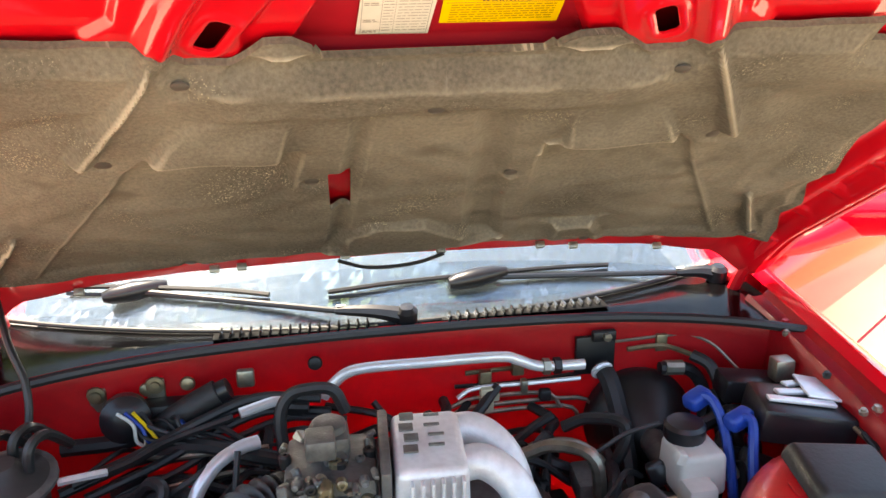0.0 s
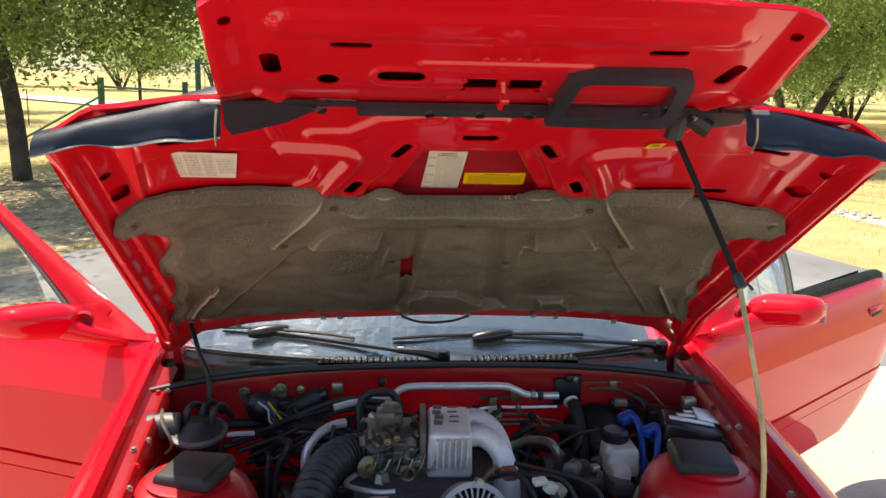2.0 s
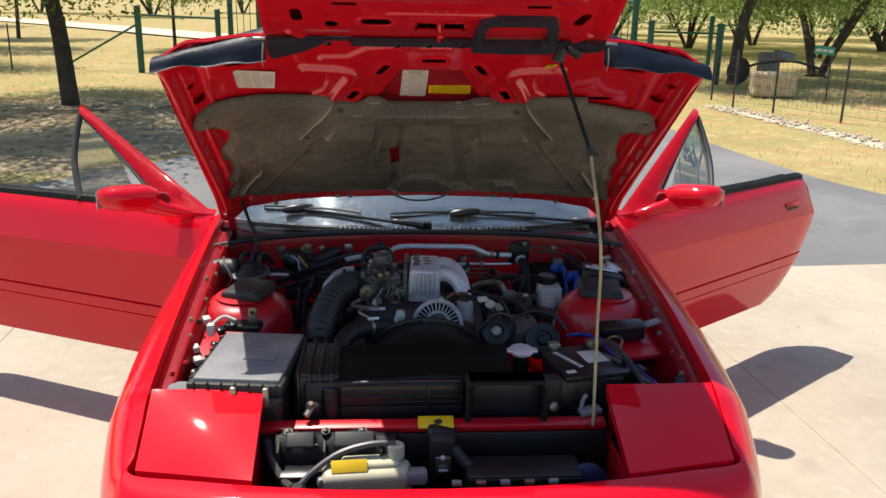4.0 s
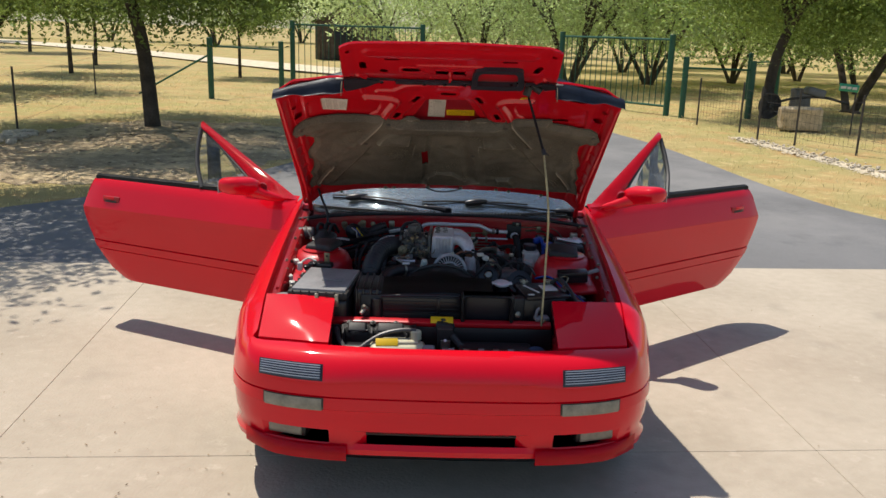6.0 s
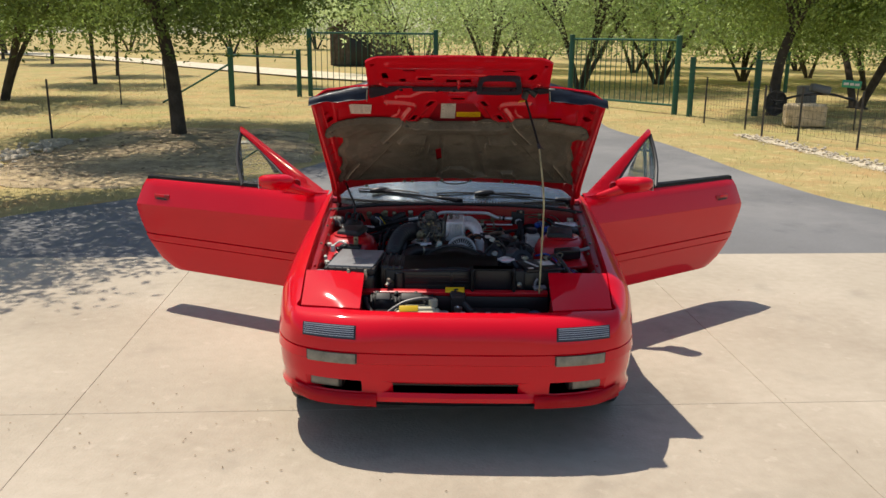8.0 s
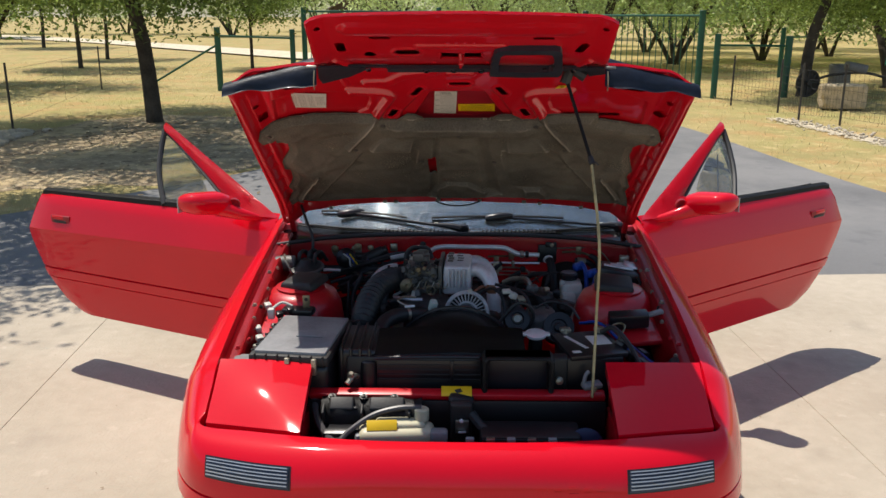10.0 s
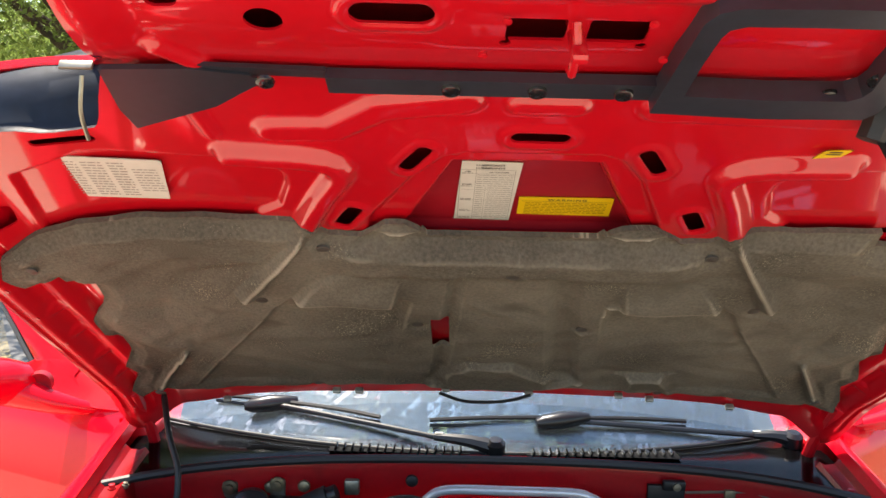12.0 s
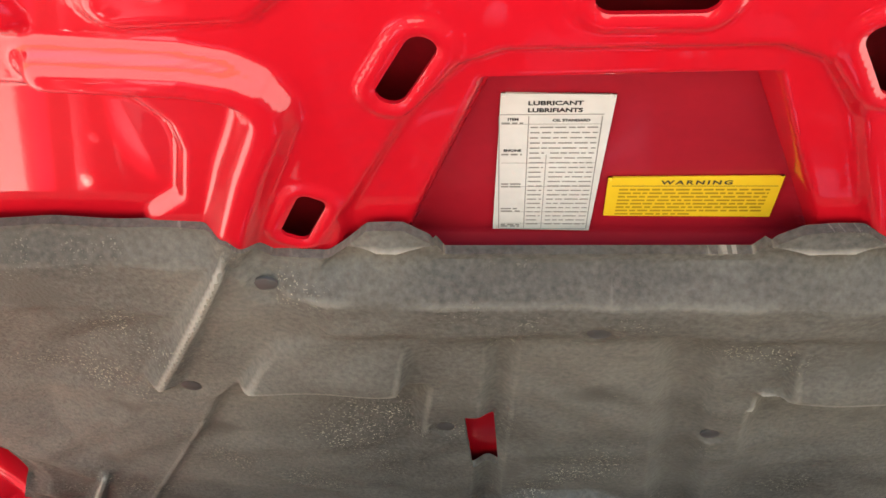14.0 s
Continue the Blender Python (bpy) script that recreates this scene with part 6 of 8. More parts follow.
def gasket():
    """The foam frame of the cooler duct."""
    bm = B()
    outer = [(0.086, 1.092), (0.088, 1.18), (0.094, 1.232), (0.102, 1.244), (0.118, 1.250), (0.19, 1.252), (0.262, 1.252), (0.276, 1.246), (0.283, 1.230), (0.296, 1.125), (0.296, 1.102), (0.286, 1.090), (0.19, 1.087)]
    inner = [(0.110, 1.122), (0.108, 1.18), (0.112, 1.216), (0.116, 1.225), (0.128, 1.230), (0.19, 1.231), (0.248, 1.231), (0.256, 1.226), (0.261, 1.214), (0.270, 1.142), (0.268, 1.128), (0.258, 1.120), (0.19, 1.118)]
    count = len(outer)
    rings = []
    for poly, o in ((outer, 0.045), (outer, 0.022), (inner, 0.022), (inner, 0.045)):
        rings.append([bm.verts.new(hp(x, v, o + 0.014 * smooth(1.20, 1.10, v))) for x, v in poly])
    for a, b in zip(rings, rings[1:] + rings[:1]):
        for i in range(count):
            bm.faces.new((a[i], a[(i + 1) % count], b[(i + 1) % count], b[i]))
    return bm


part("duct_gasket", gasket(), SEAL_DULL, bonnet, "black foam frame of an air duct")
for x, v in ((0.11, 1.112), (0.16, 1.106), (0.21, 1.108), (0.245, 1.114), (0.272, 1.150), (-0.02, 1.104), (-0.10, 1.103), (0.06, 1.104), (-0.27, 1.112), (0.33, 1.106)):
    part("seal_stud", lathe(B(), hp(x, v, float(crown(np.array(x), np.array(v))) - 0.018), -OUT, [(0.0095, 0), (0.0085, 0.003), (0.005, 0.005), (0, 0.005)], 12), GLOSS_FIN, bonnet)
lp = part("bonnet_striker", tube(B(), [hp(-0.002, 1.215, 0.036), hp(0.0, 1.20, 0.024), hp(0.0, 1.172, 0.018), hp(0.0, 1.162, 0.03)], 0.004, 8, 5), RED_INNER, bonnet, "steel latch striker")
part("striker_plate", box(B(), hp(0.001, 1.194, 0.034), (0.014, 0.06, 0.010), 0.003, (-145.2, 0, 0)), RED_INNER, bonnet)
for x in (-0.075, -0.058, 0.06, 0.078):
    part("striker_bolt", lathe(B(), hp(x, 1.172 if abs(x) > 0.07 else 1.215, 0.036), -OUT, [(0.004, 0), (0.004, 0.003), (0, 0.004)], 8), RED_INNER, bonnet)
for k in range(4):
    part("rubber_plug", lathe(B(), hp(-0.036 + 0.024 * k, 1.276, 0.030), -OUT, [(0.0045, 0), (0.0035, 0.003), (0, 0.003)], 8), RED_INNER, bonnet)
for sgn in (-1, 1):
    for v in (0.12, 0.24, 0.36, 0.47, 0.58, 0.68):
        part("flange_bolt", lathe(B(), hp(sgn * 0.69, v, float(crown(np.array(0.69), np.array(v))) + 0.001), -OUT, [(0.006, 0), (0.006, 0.004), (0, 0.005)], 8), RED_INNER, bonnet)
    part("hinge_arm", tube(B(), [hp(sgn * 0.68, 0.16, 0.02), hp(sgn * 0.69, 0.02, 0.0), (sgn * 0.69, 1.66, 0.84)], 0.012, 8, 5), RED_BAY, bonnet)

# prop rod: bare below, black sleeve above
rod_up, rod_top = Vector((0.375, 0.632, 1.320)), Vector((0.316, 0.790, 1.535))
rod = part("prop_rod", tube(B(), [(0.400, 0.500, 0.672), (0.386, 0.470, 0.674), (0.382, 0.450, 0.690), (0.393, 0.516, 0.90), (0.396, 0.549, 1.10), rod_up], 0.0042, 8, 5), mat("bare_rod", (0.50, 0.42, 0.22), 0.45, metal=0.3, var=0.3, scale=20.0), car, "thin yellowish prop rod holding the bonnet open")
part("rod_sleeve", tube(B(), [rod_up, rod_up.lerp(rod_top, 0.5), rod_top], 0.0052, 8, 5), MATT_BLACK, rod, "black rubber sleeve")
part("rod_collar", lathe(B(), rod_up, rod_top - rod_up, [(0.008, -0.012), (0.0095, 0.0), (0.008, 0.012)], 10), RUBBER, rod)
part("collar_tail", tube(B(), [rod_up, rod_up + Vector((0.012, -0.006, -0.004)), rod_up + Vector((0.020, -0.008, -0.012))], 0.0025, 6, 3), RUBBER, rod)
part("rod_socket", tube(B(), [rod_top + Vector((-0.005, 0, -0.01)), rod_top + Vector((0.012, 0.0, 0.03)), hp(0.37, 1.075, 0.045)], 0.016, 8, 4), PLASTIC_DULL, bonnet, "black rubber rod socket")
part("washer_hose", tube(B(), [hp(-0.64, 0.10, 0.03), (-0.605, 1.49, 0.925), (-0.578, 1.45, 0.87), (-0.580, 1.42, 0.80), (-0.615, 1.40, 0.70)], 0.006, 8, 6), RUBBER, car, "thin black washer hose hanging from the bonnet")
part("nozzle_hose", tube(B(), [hp(-0.095, 0.130, 0.04), hp(-0.05, 0.114, 0.03), hp(0.0, 0.106, 0.03), hp(0.045, 0.116, 0.032), hp(0.085, 0.130, 0.04)], 0.0036, 6, 5), RUBBER, bonnet)
# ---- the engine bay ----
def top_at(y):
    """The bonnet gutter's edge at y: x and z."""
    i = next(k for k in range(len(TOP) - 1) if TOP[k + 1].y >= y and TOP[k].x > 0.69)
    f = (y - TOP[i].y) / max(1e-6, TOP[i + 1].y - TOP[i].y)
    p = TOP[i].lerp(TOP[i + 1], f)
    return p.x, p.z


for sgn in (-1, 1):
    rows = []
    for y in np.linspace(0.53, 1.60, 28):
        x, z = top_at(y)
        wob = 0.006 * math.sin(y * 21)
        rows.append([(sgn * a, y, b) for a, b in ((x - 0.004, z - 0.022), (x - 0.016, z - 0.034), (x - 0.034, z - 0.036), (x - 0.046, z - 0.030), (x - 0.056, z - 0.045), (x - 0.062 + wob, z - 0.11), (x - 0.075 + wob, z - 0.19), (x - 0.10, z - 0.27), (x - 0.11, 0.40), (x - 0.12, 0.28))])
    wing = part("inner_wing", sheet(B(), rows, 0.003), RED_BAY, car, "red painted inner wing with a bolted gutter")
    for k in range(4):
        y = 0.66 + 0.27 * k + 0.02 * sgn
        x, z = top_at(y)
        part("wing_bolt", lathe(B(), (sgn * (x - 0.030), y, z - 0.036), (0, 0, 1), [(0.009, 0), (0.009, 0.003), (0.006, 0.003), (0.006, 0.009), (0, 0.010)], 8), STEEL if k % 3 else RED_BAY, wing)
    tower = lathe(B(), (sgn * 0.56, 1.08, 0.50), (0, 0, 1), [(0.165, 0), (0.150, 0.16), (0.140, 0.235), (0.122, 0.27), (0.095, 0.285), (0.06, 0.29), (0.0, 0.29)], 28)
    tw = part("strut_tower", tower, RED_BAY, car, "red painted strut tower")
    part("tower_shelf", box(B(), (sgn * 0.60, 0.92, 0.72), (0.14, 0.30, 0.02), 0.008, (6, sgn * -6, 0)), RED_BAY, tw)
    cap = B()
    box(cap, (0, 0, 0), (0.140, 0.125, 0.032), 0.011, seg=3, taper=0.9)
    bmesh.ops.transform(cap, matrix=pose(sgn * 0.548, 1.08, 0.808, 6, 5 * sgn, -24 if sgn < 0 else -6), verts=cap.verts[:])
    part("tower_cap", cap, PLASTIC_DULL, tw, "dusty black rubber cap")
    part("tower_rim", lathe(B(), (sgn * 0.56, 1.08, 0.788), (0, 0, 1), [(0.085, 0.0), (0.088, 0.006), (0.08, 0.008)], 24), RED_BAY, tw)

rows = [[(x, 1.577 - 0.03 * (x / 0.735) ** 2 - 0.07 * (x / 0.735) ** 4 - d, z - 0.014 * (x / 0.735) ** 2 - 0.012 * (x / 0.735) ** 4) for x in np.linspace(-0.725, 0.725, 25)] for z, d in ((0.864, 0.0), (0.850, 0.006), (0.83, 0.006), (0.79, 0.012), (0.70, 0.02), (0.55, 0.03), (0.30, 0.03))]
fw = part("firewall", sheet(B(), rows, 0.004), RED_BAY, car, "dark red firewall")
part("bay_floor", box(B(), (0, 0.92, 0.28), (1.25, 1.35, 0.03), 0.01), BLACK_METAL, car)
part("nose_floor", box(B(), (0, 0.38, 0.42), (1.0, 0.30, 0.03), 0.01), BLACK_METAL, car)
for sgn in (-1, 1):
    part("lamp_bay_wall", box(B(), (sgn * 0.44, 0.395, 0.51), (0.012, 0.23, 0.20), 0.003), RED_BAY, car)
    part("lamp_rear_wall", box(B(), (sgn * 0.575, 0.535, 0.60), (0.26, 0.012, 0.26), 0.003), RED_BAY, car)

# engine: a dark block with its units
eng = part("engine", box(B(), (-0.01, 1.18, 0.50), (0.46, 0.62, 0.34), 0.04, seg=3), ALU_DIRTY, car, "grimy engine block between the strut towers")
part("gearbox_top", box(B(), (0.0, 1.46, 0.60), (0.30, 0.16, 0.16), 0.04, seg=3), ALU_DIRTY, eng)


def plenum():
    """Cast plenum with a ribbed front."""
    bm = box(B(), (0, 0, 0), (0.105, 0.15, 0.11), 0.012, seg=3, taper=0.92)
    bmesh.ops.transform(bm, matrix=pose(-0.002, 1.215, 0.800, 6, 0, -4), verts=bm.verts[:])
    return bm


part("intake_plenum", plenum(), ALU, eng, "silver cast intake plenum")
for k in range(6):
    part("plenum_rib", box(B(), (-0.036 + k * 0.0135, 1.134, 0.806), (0.005, 0.014, 0.070), 0.002, (6, 0, -4)), ALU, eng)
for k in range(4):
    part("plenum_lettering", box(B(), (-0.030 + 0.004 * (k % 2), 1.185 + 0.024 * k, 0.858 + 0.0025 * k), (0.020, 0.016, 0.003), 0.001, (6, 0, -4)), ALU_DIRTY, eng)
    part("plenum_lettering", box(B(), (0.006 + 0.003 * (k % 2), 1.190 + 0.022 * k, 0.858 + 0.0025 * k), (0.022, 0.005, 0.003), 0.001, (6, 0, -4)), ALU_DIRTY, eng)
part("plenum_flange", box(B(), (-0.062, 1.222, 0.800), (0.014, 0.145, 0.115), 0.004, (6, 0, -4)), ALU_DIRTY, eng)
for dy, dz in ((0.035, 0.012), (-0.035, 0.002)):
    part("intake_runner", tube(B(), [(0.03, 1.235 + dy, 0.812 + dz), (0.072, 1.228 + dy, 0.818 + dz), (0.108, 1.205 + dy, 0.794 + dz), (0.126, 1.18 + dy, 0.745 + dz), (0.130, 1.165 + dy, 0.68)], 0.025, 14, 6), ALU, eng, "silver curved intake runner")
tb = box(B(), (-0.135, 1.225, 0.785), (0.125, 0.125, 0.10), 0.012, (0, 0, -4), seg=2)
part("throttle_body", tb, ALU_DIRTY, eng, "grey throttle body with linkages")
part("throttle_top", box(B(), (-0.135, 1.245, 0.848), (0.055, 0.06, 0.035), 0.008), ALU_DIRTY, eng)
part("throttle_cap", lathe(B(), (-0.135, 1.245, 0.862), (0, 0, 1), [(0.024, 0), (0.024, 0.014), (0.018, 0.018), (0, 0.018)], 14), ALU_DIRTY, eng)
rngE = np.random.default_rng(12)
for k in range(16):
    x, z = -0.19 + 0.125 * rngE.random(), 0.735 + 0.11 * rngE.random()
    r = rngE.uniform(0.004, 0.009)
    part("throttle_fitting", lathe(B(), (x, 1.163, z), (rngE.normal(0, 0.25), -1, rngE.normal(0, 0.25)), [(r, -0.01), (r, 0.004 + 0.008 * rngE.random()), (r * 0.6, 0.014), (0, 0.015)], 10), (ALU_DIRTY, BRASS, BLACK_METAL, STEEL)[k % 4], eng)
for k in range(5):
    x = -0.20 + 0.03 * k
    part("throttle_lever", box(B(), (x, 1.155, 0.755 + 0.02 * (k % 3)), (0.022, 0.006, 0.014), 0.002, (0, 30 * k, 10)), STEEL, eng)
part("engine_front_cover", box(B(), (-0.02, 0.985, 0.62), (0.34, 0.10, 0.22), 0.03, seg=3), BLACK_METAL, eng)


# alternator with a vented face
def alternator():
    c = Vector((0.028, 0.985, 0.728))
    face = Vector((0, -0.92, 0.38)).normalized()
    alt = part("alternator", lathe(B(), c, face, [(0.070, -0.10), (0.074, -0.02), (0.078, 0.0), (0.078, 0.012), (0.066, 0.014), (0.066, -0.01), (0.020, -0.012), (0.020, -0.02)], 32), ALU_WORN, car, "silver alternator with a vented face")
    a, b = face.orthogonal().normalized(), None
    b = face.cross(a)
    fin = None
    for k in range(30):
        t = 2 * math.pi * k / 30
        d = a * math.cos(t) + b * math.sin(t)
        bm = box(B(), (0, 0, 0), (0.026, 0.0042, 0.016), 0.001, seg=1)
        m = Matrix((d, face.cross(d), face)).transposed().to_4x4()
        m.translation = c + d * 0.053 + face * 0.008
        bm.transform(m)
        part("fin", bm, ALU_WORN, alt)
    part("inner_ring", lathe(B(), c, face, [(0.034, 0.0), (0.041, 0.0), (0.041, 0.016), (0.034, 0.016), (0.034, 0.0)], 28), ALU_WORN, alt)
    part("hub", lathe(B(), c, face, [(0.030, -0.005), (0.026, 0.016), (0.012, 0.022), (0, 0.022)], 20), ALU_DIRTY, alt)
    part("dark_core", lathe(B(), c, face, [(0.065, -0.004), (0.0, -0.004)], 24), BLACK_METAL, alt)
    for k in range(4):
        t = 0.6 + k * 1.57
        d = a * math.cos(t) + b * math.sin(t)
        part("case_bolt", lathe(B(), c + d * 0.078, face, [(0.008, -0.02), (0.008, 0.018), (0, 0.019)], 8), STEEL, alt)


alternator()

# air cleaner, flow meter, bellows
ab = pose(-0.482, 0.672, 0.0, 0, 0, -6)
bm = box(B(), (0, 0, 0.655), (0.235, 0.325, 0.16), 0.02, seg=3)
bm.transform(ab)
air = part("air_cleaner", bm, PLASTIC, car, "black plastic air cleaner with a ribbed lid")
bm = box(B(), (0, 0, 0.748), (0.240, 0.33, 0.030), 0.008, seg=2)
bm.transform(ab)
part("lid", bm, PLASTIC_DULL, air, "dusty grey lid")
bm = box(B(), (0.002, 0.0, 0.765), (0.214, 0.302, 0.014), 0.004, seg=2)
bm.transform(ab)
part("lid_panel", bm, GREY_PLASTIC, air)
for k in range(7):
    for sx, sy in ((-0.117, -0.13 + 0.043 * k), (-0.10 + 0.034 * k, -0.163)):
        bm = box(B(), (sx, sy, 0.750), (0.010 if sx < -0.11 else 0.004, 0.004 if sx < -0.11 else 0.010, 0.032), 0.001)
        bm.transform(ab)
        part("lid_rib", bm, PLASTIC_DULL, air)
bm = box(B(), (0.03, -0.01, 0.774), (0.085, 0.05, 0.003), 0.001)
bm.transform(ab)
part("moulded_plate", bm, GREY_PLASTIC, air)
for k, (sx, sy) in enumerate(((-0.125, 0.10), (-0.125, -0.08), (0.0, -0.17), (0.08, -0.17))):
    bm = box(B(), (sx, sy, 0.735), (0.016, 0.016, 0.05), 0.004)
    bm.transform(ab)
    part("lid_clip", bm, STEEL, air)
meter = part("flow_meter", box(B(), (-0.305, 0.675, 0.69), (0.115, 0.22, 0.14), 0.014, seg=3), PLASTIC, car, "black ribbed air duct beside the air cleaner")
for k in range(4):
    part("duct_rib", box(B(), (-0.35 + 0.028 * k, 0.675, 0.692), (0.010, 0.235, 0.15), 0.006), PLASTIC, meter)
part("bellows_hose", tube(B(), [(-0.325, 0.80, 0.68), (-0.320, 0.87, 0.735), (-0.310, 0.98, 0.768), (-0.287, 1.09, 0.786), (-0.247, 1.17, 0.79), (-0.195, 1.205, 0.785)], 0.05, 20, 26,
                          radii=lambda k: 0.038 + (0.0055 * math.sin(k * 2 * math.pi * 22) if 0.06 < k < 0.94 else 0.004)), RUBBER, car, "black ribbed intake hose")
hose = part("radiator_hose", tube(B(), [(-0.25, 0.74, 0.60), (-0.262, 0.79, 0.70), (-0.245, 0.86, 0.738), (-0.19, 0.91, 0.748), (-0.12, 0.945, 0.735), (-0.07, 0.97, 0.70)], 0.026, 14, 6), RUBBER, car, "black radiator hose with a bright clamp")
part("hose_clamp", lathe(B(), (-0.175, 0.918, 0.747), (0.84, 0.5, -0.05), [(0.0275, -0.005), (0.0275, 0.005), (0.026, 0.005)], 18), STEEL, hose)
part("clamp_screw", tube(B(), [(-0.18, 0.905, 0.778), (-0.15, 0.92, 0.775)], 0.005, 8), TUBE_ALU, hose)
part("coolant_pipe", tube(B(), [(-0.175, 0.93, 0.772), (-0.205, 0.94, 0.786), (-0.19, 0.97, 0.79), (-0.15, 0.985, 0.784)], 0.004, 8, 5), STEEL, hose)

# radiator, fan shroud and snorkel
bm = B()
rows = []
for y, r in ((0.70, 0.205), (0.72, 0.215), (0.80, 0.215), (0.88, 0.21), (0.90, 0.20)):
    rows.append([(-0.012 + r * math.cos(a) * 1.02, y, 0.578 + r * math.sin(a) * 0.95) for a in np.linspace(math.pi * 1.05, -math.pi * 0.05, 33)])
sh = part("fan_shroud", sheet(bm, rows, 0.004), PLASTIC, car, "black plastic fan shroud")
part("shroud_rim", tube(B(), [(-0.012 + 0.213 * math.cos(a), 0.902, 0.578 + 0.20 * math.sin(a)) for a in np.linspace(math.pi, 0, 15)], 0.006, 6, 3), PLASTIC, sh)
rows = [[(x, y, z - 0.012 * abs(x) / 0.25) for x in np.linspace(-0.25, 0.20, 12)] for y, z in ((0.553, 0.742), (0.560, 0.758), (0.60, 0.764), (0.66, 0.766), (0.70, 0.770), (0.735, 0.778))]
part("shroud_top", sheet(B(), rows, 0.005), PLASTIC, sh)
rad = part("radiator", box(B(), (-0.005, 0.575, 0.58), (0.66, 0.045, 0.33), 0.01), BLACK_METAL, car, "black radiator behind the front panel")
part("radiator_tank", box(B(), (-0.085, 0.556, 0.708), (0.32, 0.022, 0.075), 0.008, seg=2), PLASTIC, rad)
part("front_lip", tube(B(), [(-0.25, 0.548, 0.742), (-0.1, 0.546, 0.748), (0.06, 0.546, 0.748)], 0.006, 8, 4), PLASTIC, rad)
part("tank_rib", box(B(), (-0.02, 0.545, 0.705), (0.012, 0.014, 0.065), 0.003), PLASTIC, rad)
part("tank_spout", cyl(B(), (-0.268, 0.555, 0.62), (-0.268, 0.565, 0.73), 0.026, seg=16, edge=0.004), PLASTIC, rad)
for k in range(5):
    part("tank_seam", box(B(), (-0.085, 0.5435, 0.678 + 0.015 * k), (0.31, 0.003, 0.003), 0.001, seg=1), PLASTIC_DULL, rad)


def snorkel():
    """An open-mouthed duct facing the front."""
    t = part("air_snorkel", sheet(B(), [[(0.172 + a * 0.105 * w, y, 0.712 + b * 0.060 * w) for a, b in ((-1, -1), (-1, 0.8), (-0.9, 1), (0.9, 1), (1, 0.8), (1, -1), (0.9, -1.1), (-0.9, -1.1))] for y, w in ((0.545, 1.0), (0.494, 1.0), (0.484, 0.97), (0.481, 0.91), (0.486, 0.85), (0.50, 0.83), (0.535, 0.82))], 0.003, closed=True), PLASTIC_DULL, car, "black open-mouthed air duct")
    part("duct_throat", box(B(), (0.172, 0.528, 0.712), (0.19, 0.006, 0.11), 0.002), BLUE_BLACK, t, "dark blue-black throat")
    part("duct_screw", lathe(B(), (0.293, 0.515, 0.69), (0.3, -1, 0.2), [(0.012, 0), (0.012, 0.008), (0.005, 0.012), (0, 0.012)], 12), STEEL, t)


snorkel()
neck = part("filler_neck", cyl(B(), (0.242, 0.72, 0.62), (0.242, 0.717, 0.752), 0.022, seg=16), BLACK_METAL, car, "black filler neck with a bright pressure cap")
part("radiator_cap", lathe(B(), (0.242, 0.717, 0.750), (0, -0.12, 1), [(0.030, 0), (0.033, 0.003), (0.033, 0.010), (0.026, 0.014), (0.012, 0.016), (0, 0.016)], 24), TUBE_ALU, neck, "bright steel pressure cap")
part("cap_ears", box(B(), (0.242, 0.716, 0.757), (0.088, 0.026, 0.008), 0.003), TUBE_ALU, neck)
for x, y, z, r, mt in ((0.198, 0.93, 0.725, 0.042, PLASTIC), (0.338, 0.92, 0.70, 0.052, PLASTIC), (0.10, 0.93, 0.60, 0.07, BLACK_METAL)):
    p = part("drive_pulley", lathe(B(), (x, y, z), (0, -0.85, 0.45), [(r, -0.05), (r, -0.008), (r * 0.9, 0.0), (r, 0.008), (r, 0.02), (r * 0.55, 0.022), (r * 0.5, 0.010), (0.016, 0.010)], 28), mt, car, "black drive pulley")
    part("pulley_nut", lathe(B(), (x, y, z), (0, -0.85, 0.45), [(0.017, 0.006), (0.017, 0.022), (0.012, 0.026), (0, 0.026)], 12), STEEL if r < 0.05 else BLACK_METAL, p)
part("drive_belt", tube(B(), [(0.10, 0.91, 0.672), (0.195, 0.905, 0.792), (0.252, 0.905, 0.742), (0.17, 0.91, 0.60), (0.10, 0.91, 0.53)], 0.006, 6, 6), RUBBER, car)


# battery
bt = pose(0.40, 0.664, 0, 0, 0, 4)
bm = box(B(), (0, 0, 0.64), (0.175, 0.190, 0.20), 0.008)
bm.transform(bt)
bat = part("battery", bm, PLASTIC, car, "black battery with worn white lettering")
for name, c, s, mt in (("battery_lid", (0, 0, 0.742), (0.178, 0.193, 0.014), PLASTIC), ("label", (0.035, 0.02, 0.7505), (0.062, 0.075, 0.002), PAPER), ("label", (-0.052, -0.072, 0.7505), (0.026, 0.016, 0.002), PAPER)):
    bm = box(B(), c, s, 0.0008, (0, 0, 8))
    bm.transform(bt)
    part(name, bm, mt, bat)
for k in range(9):
    bm = box(B(), (-0.060 + 0.0055 * k, 0.052 - 0.0115 * k, 0.7502), (0.013, 0.0075, 0.002), 0.0005, (0, 0, 22))
    bm.transform(bt)
    part("lettering_bar", bm, PAPER, bat)
for x, y in ((0.055, 0.09), (-0.055, 0.09)):
    bm = lathe(B(), (x, y, 0.748), (0, 0, 1), [(0.012, 0), (0.010, 0.018), (0, 0.018)], 12)
    bm.transform(bt)
    part("terminal", bm, STEEL, bat)
    bm = box(B(), (x, y + 0.004, 0.757), (0.034, 0.026, 0.012), 0.003)
    bm.transform(bt)
    part("clamp", bm, STEEL, bat)

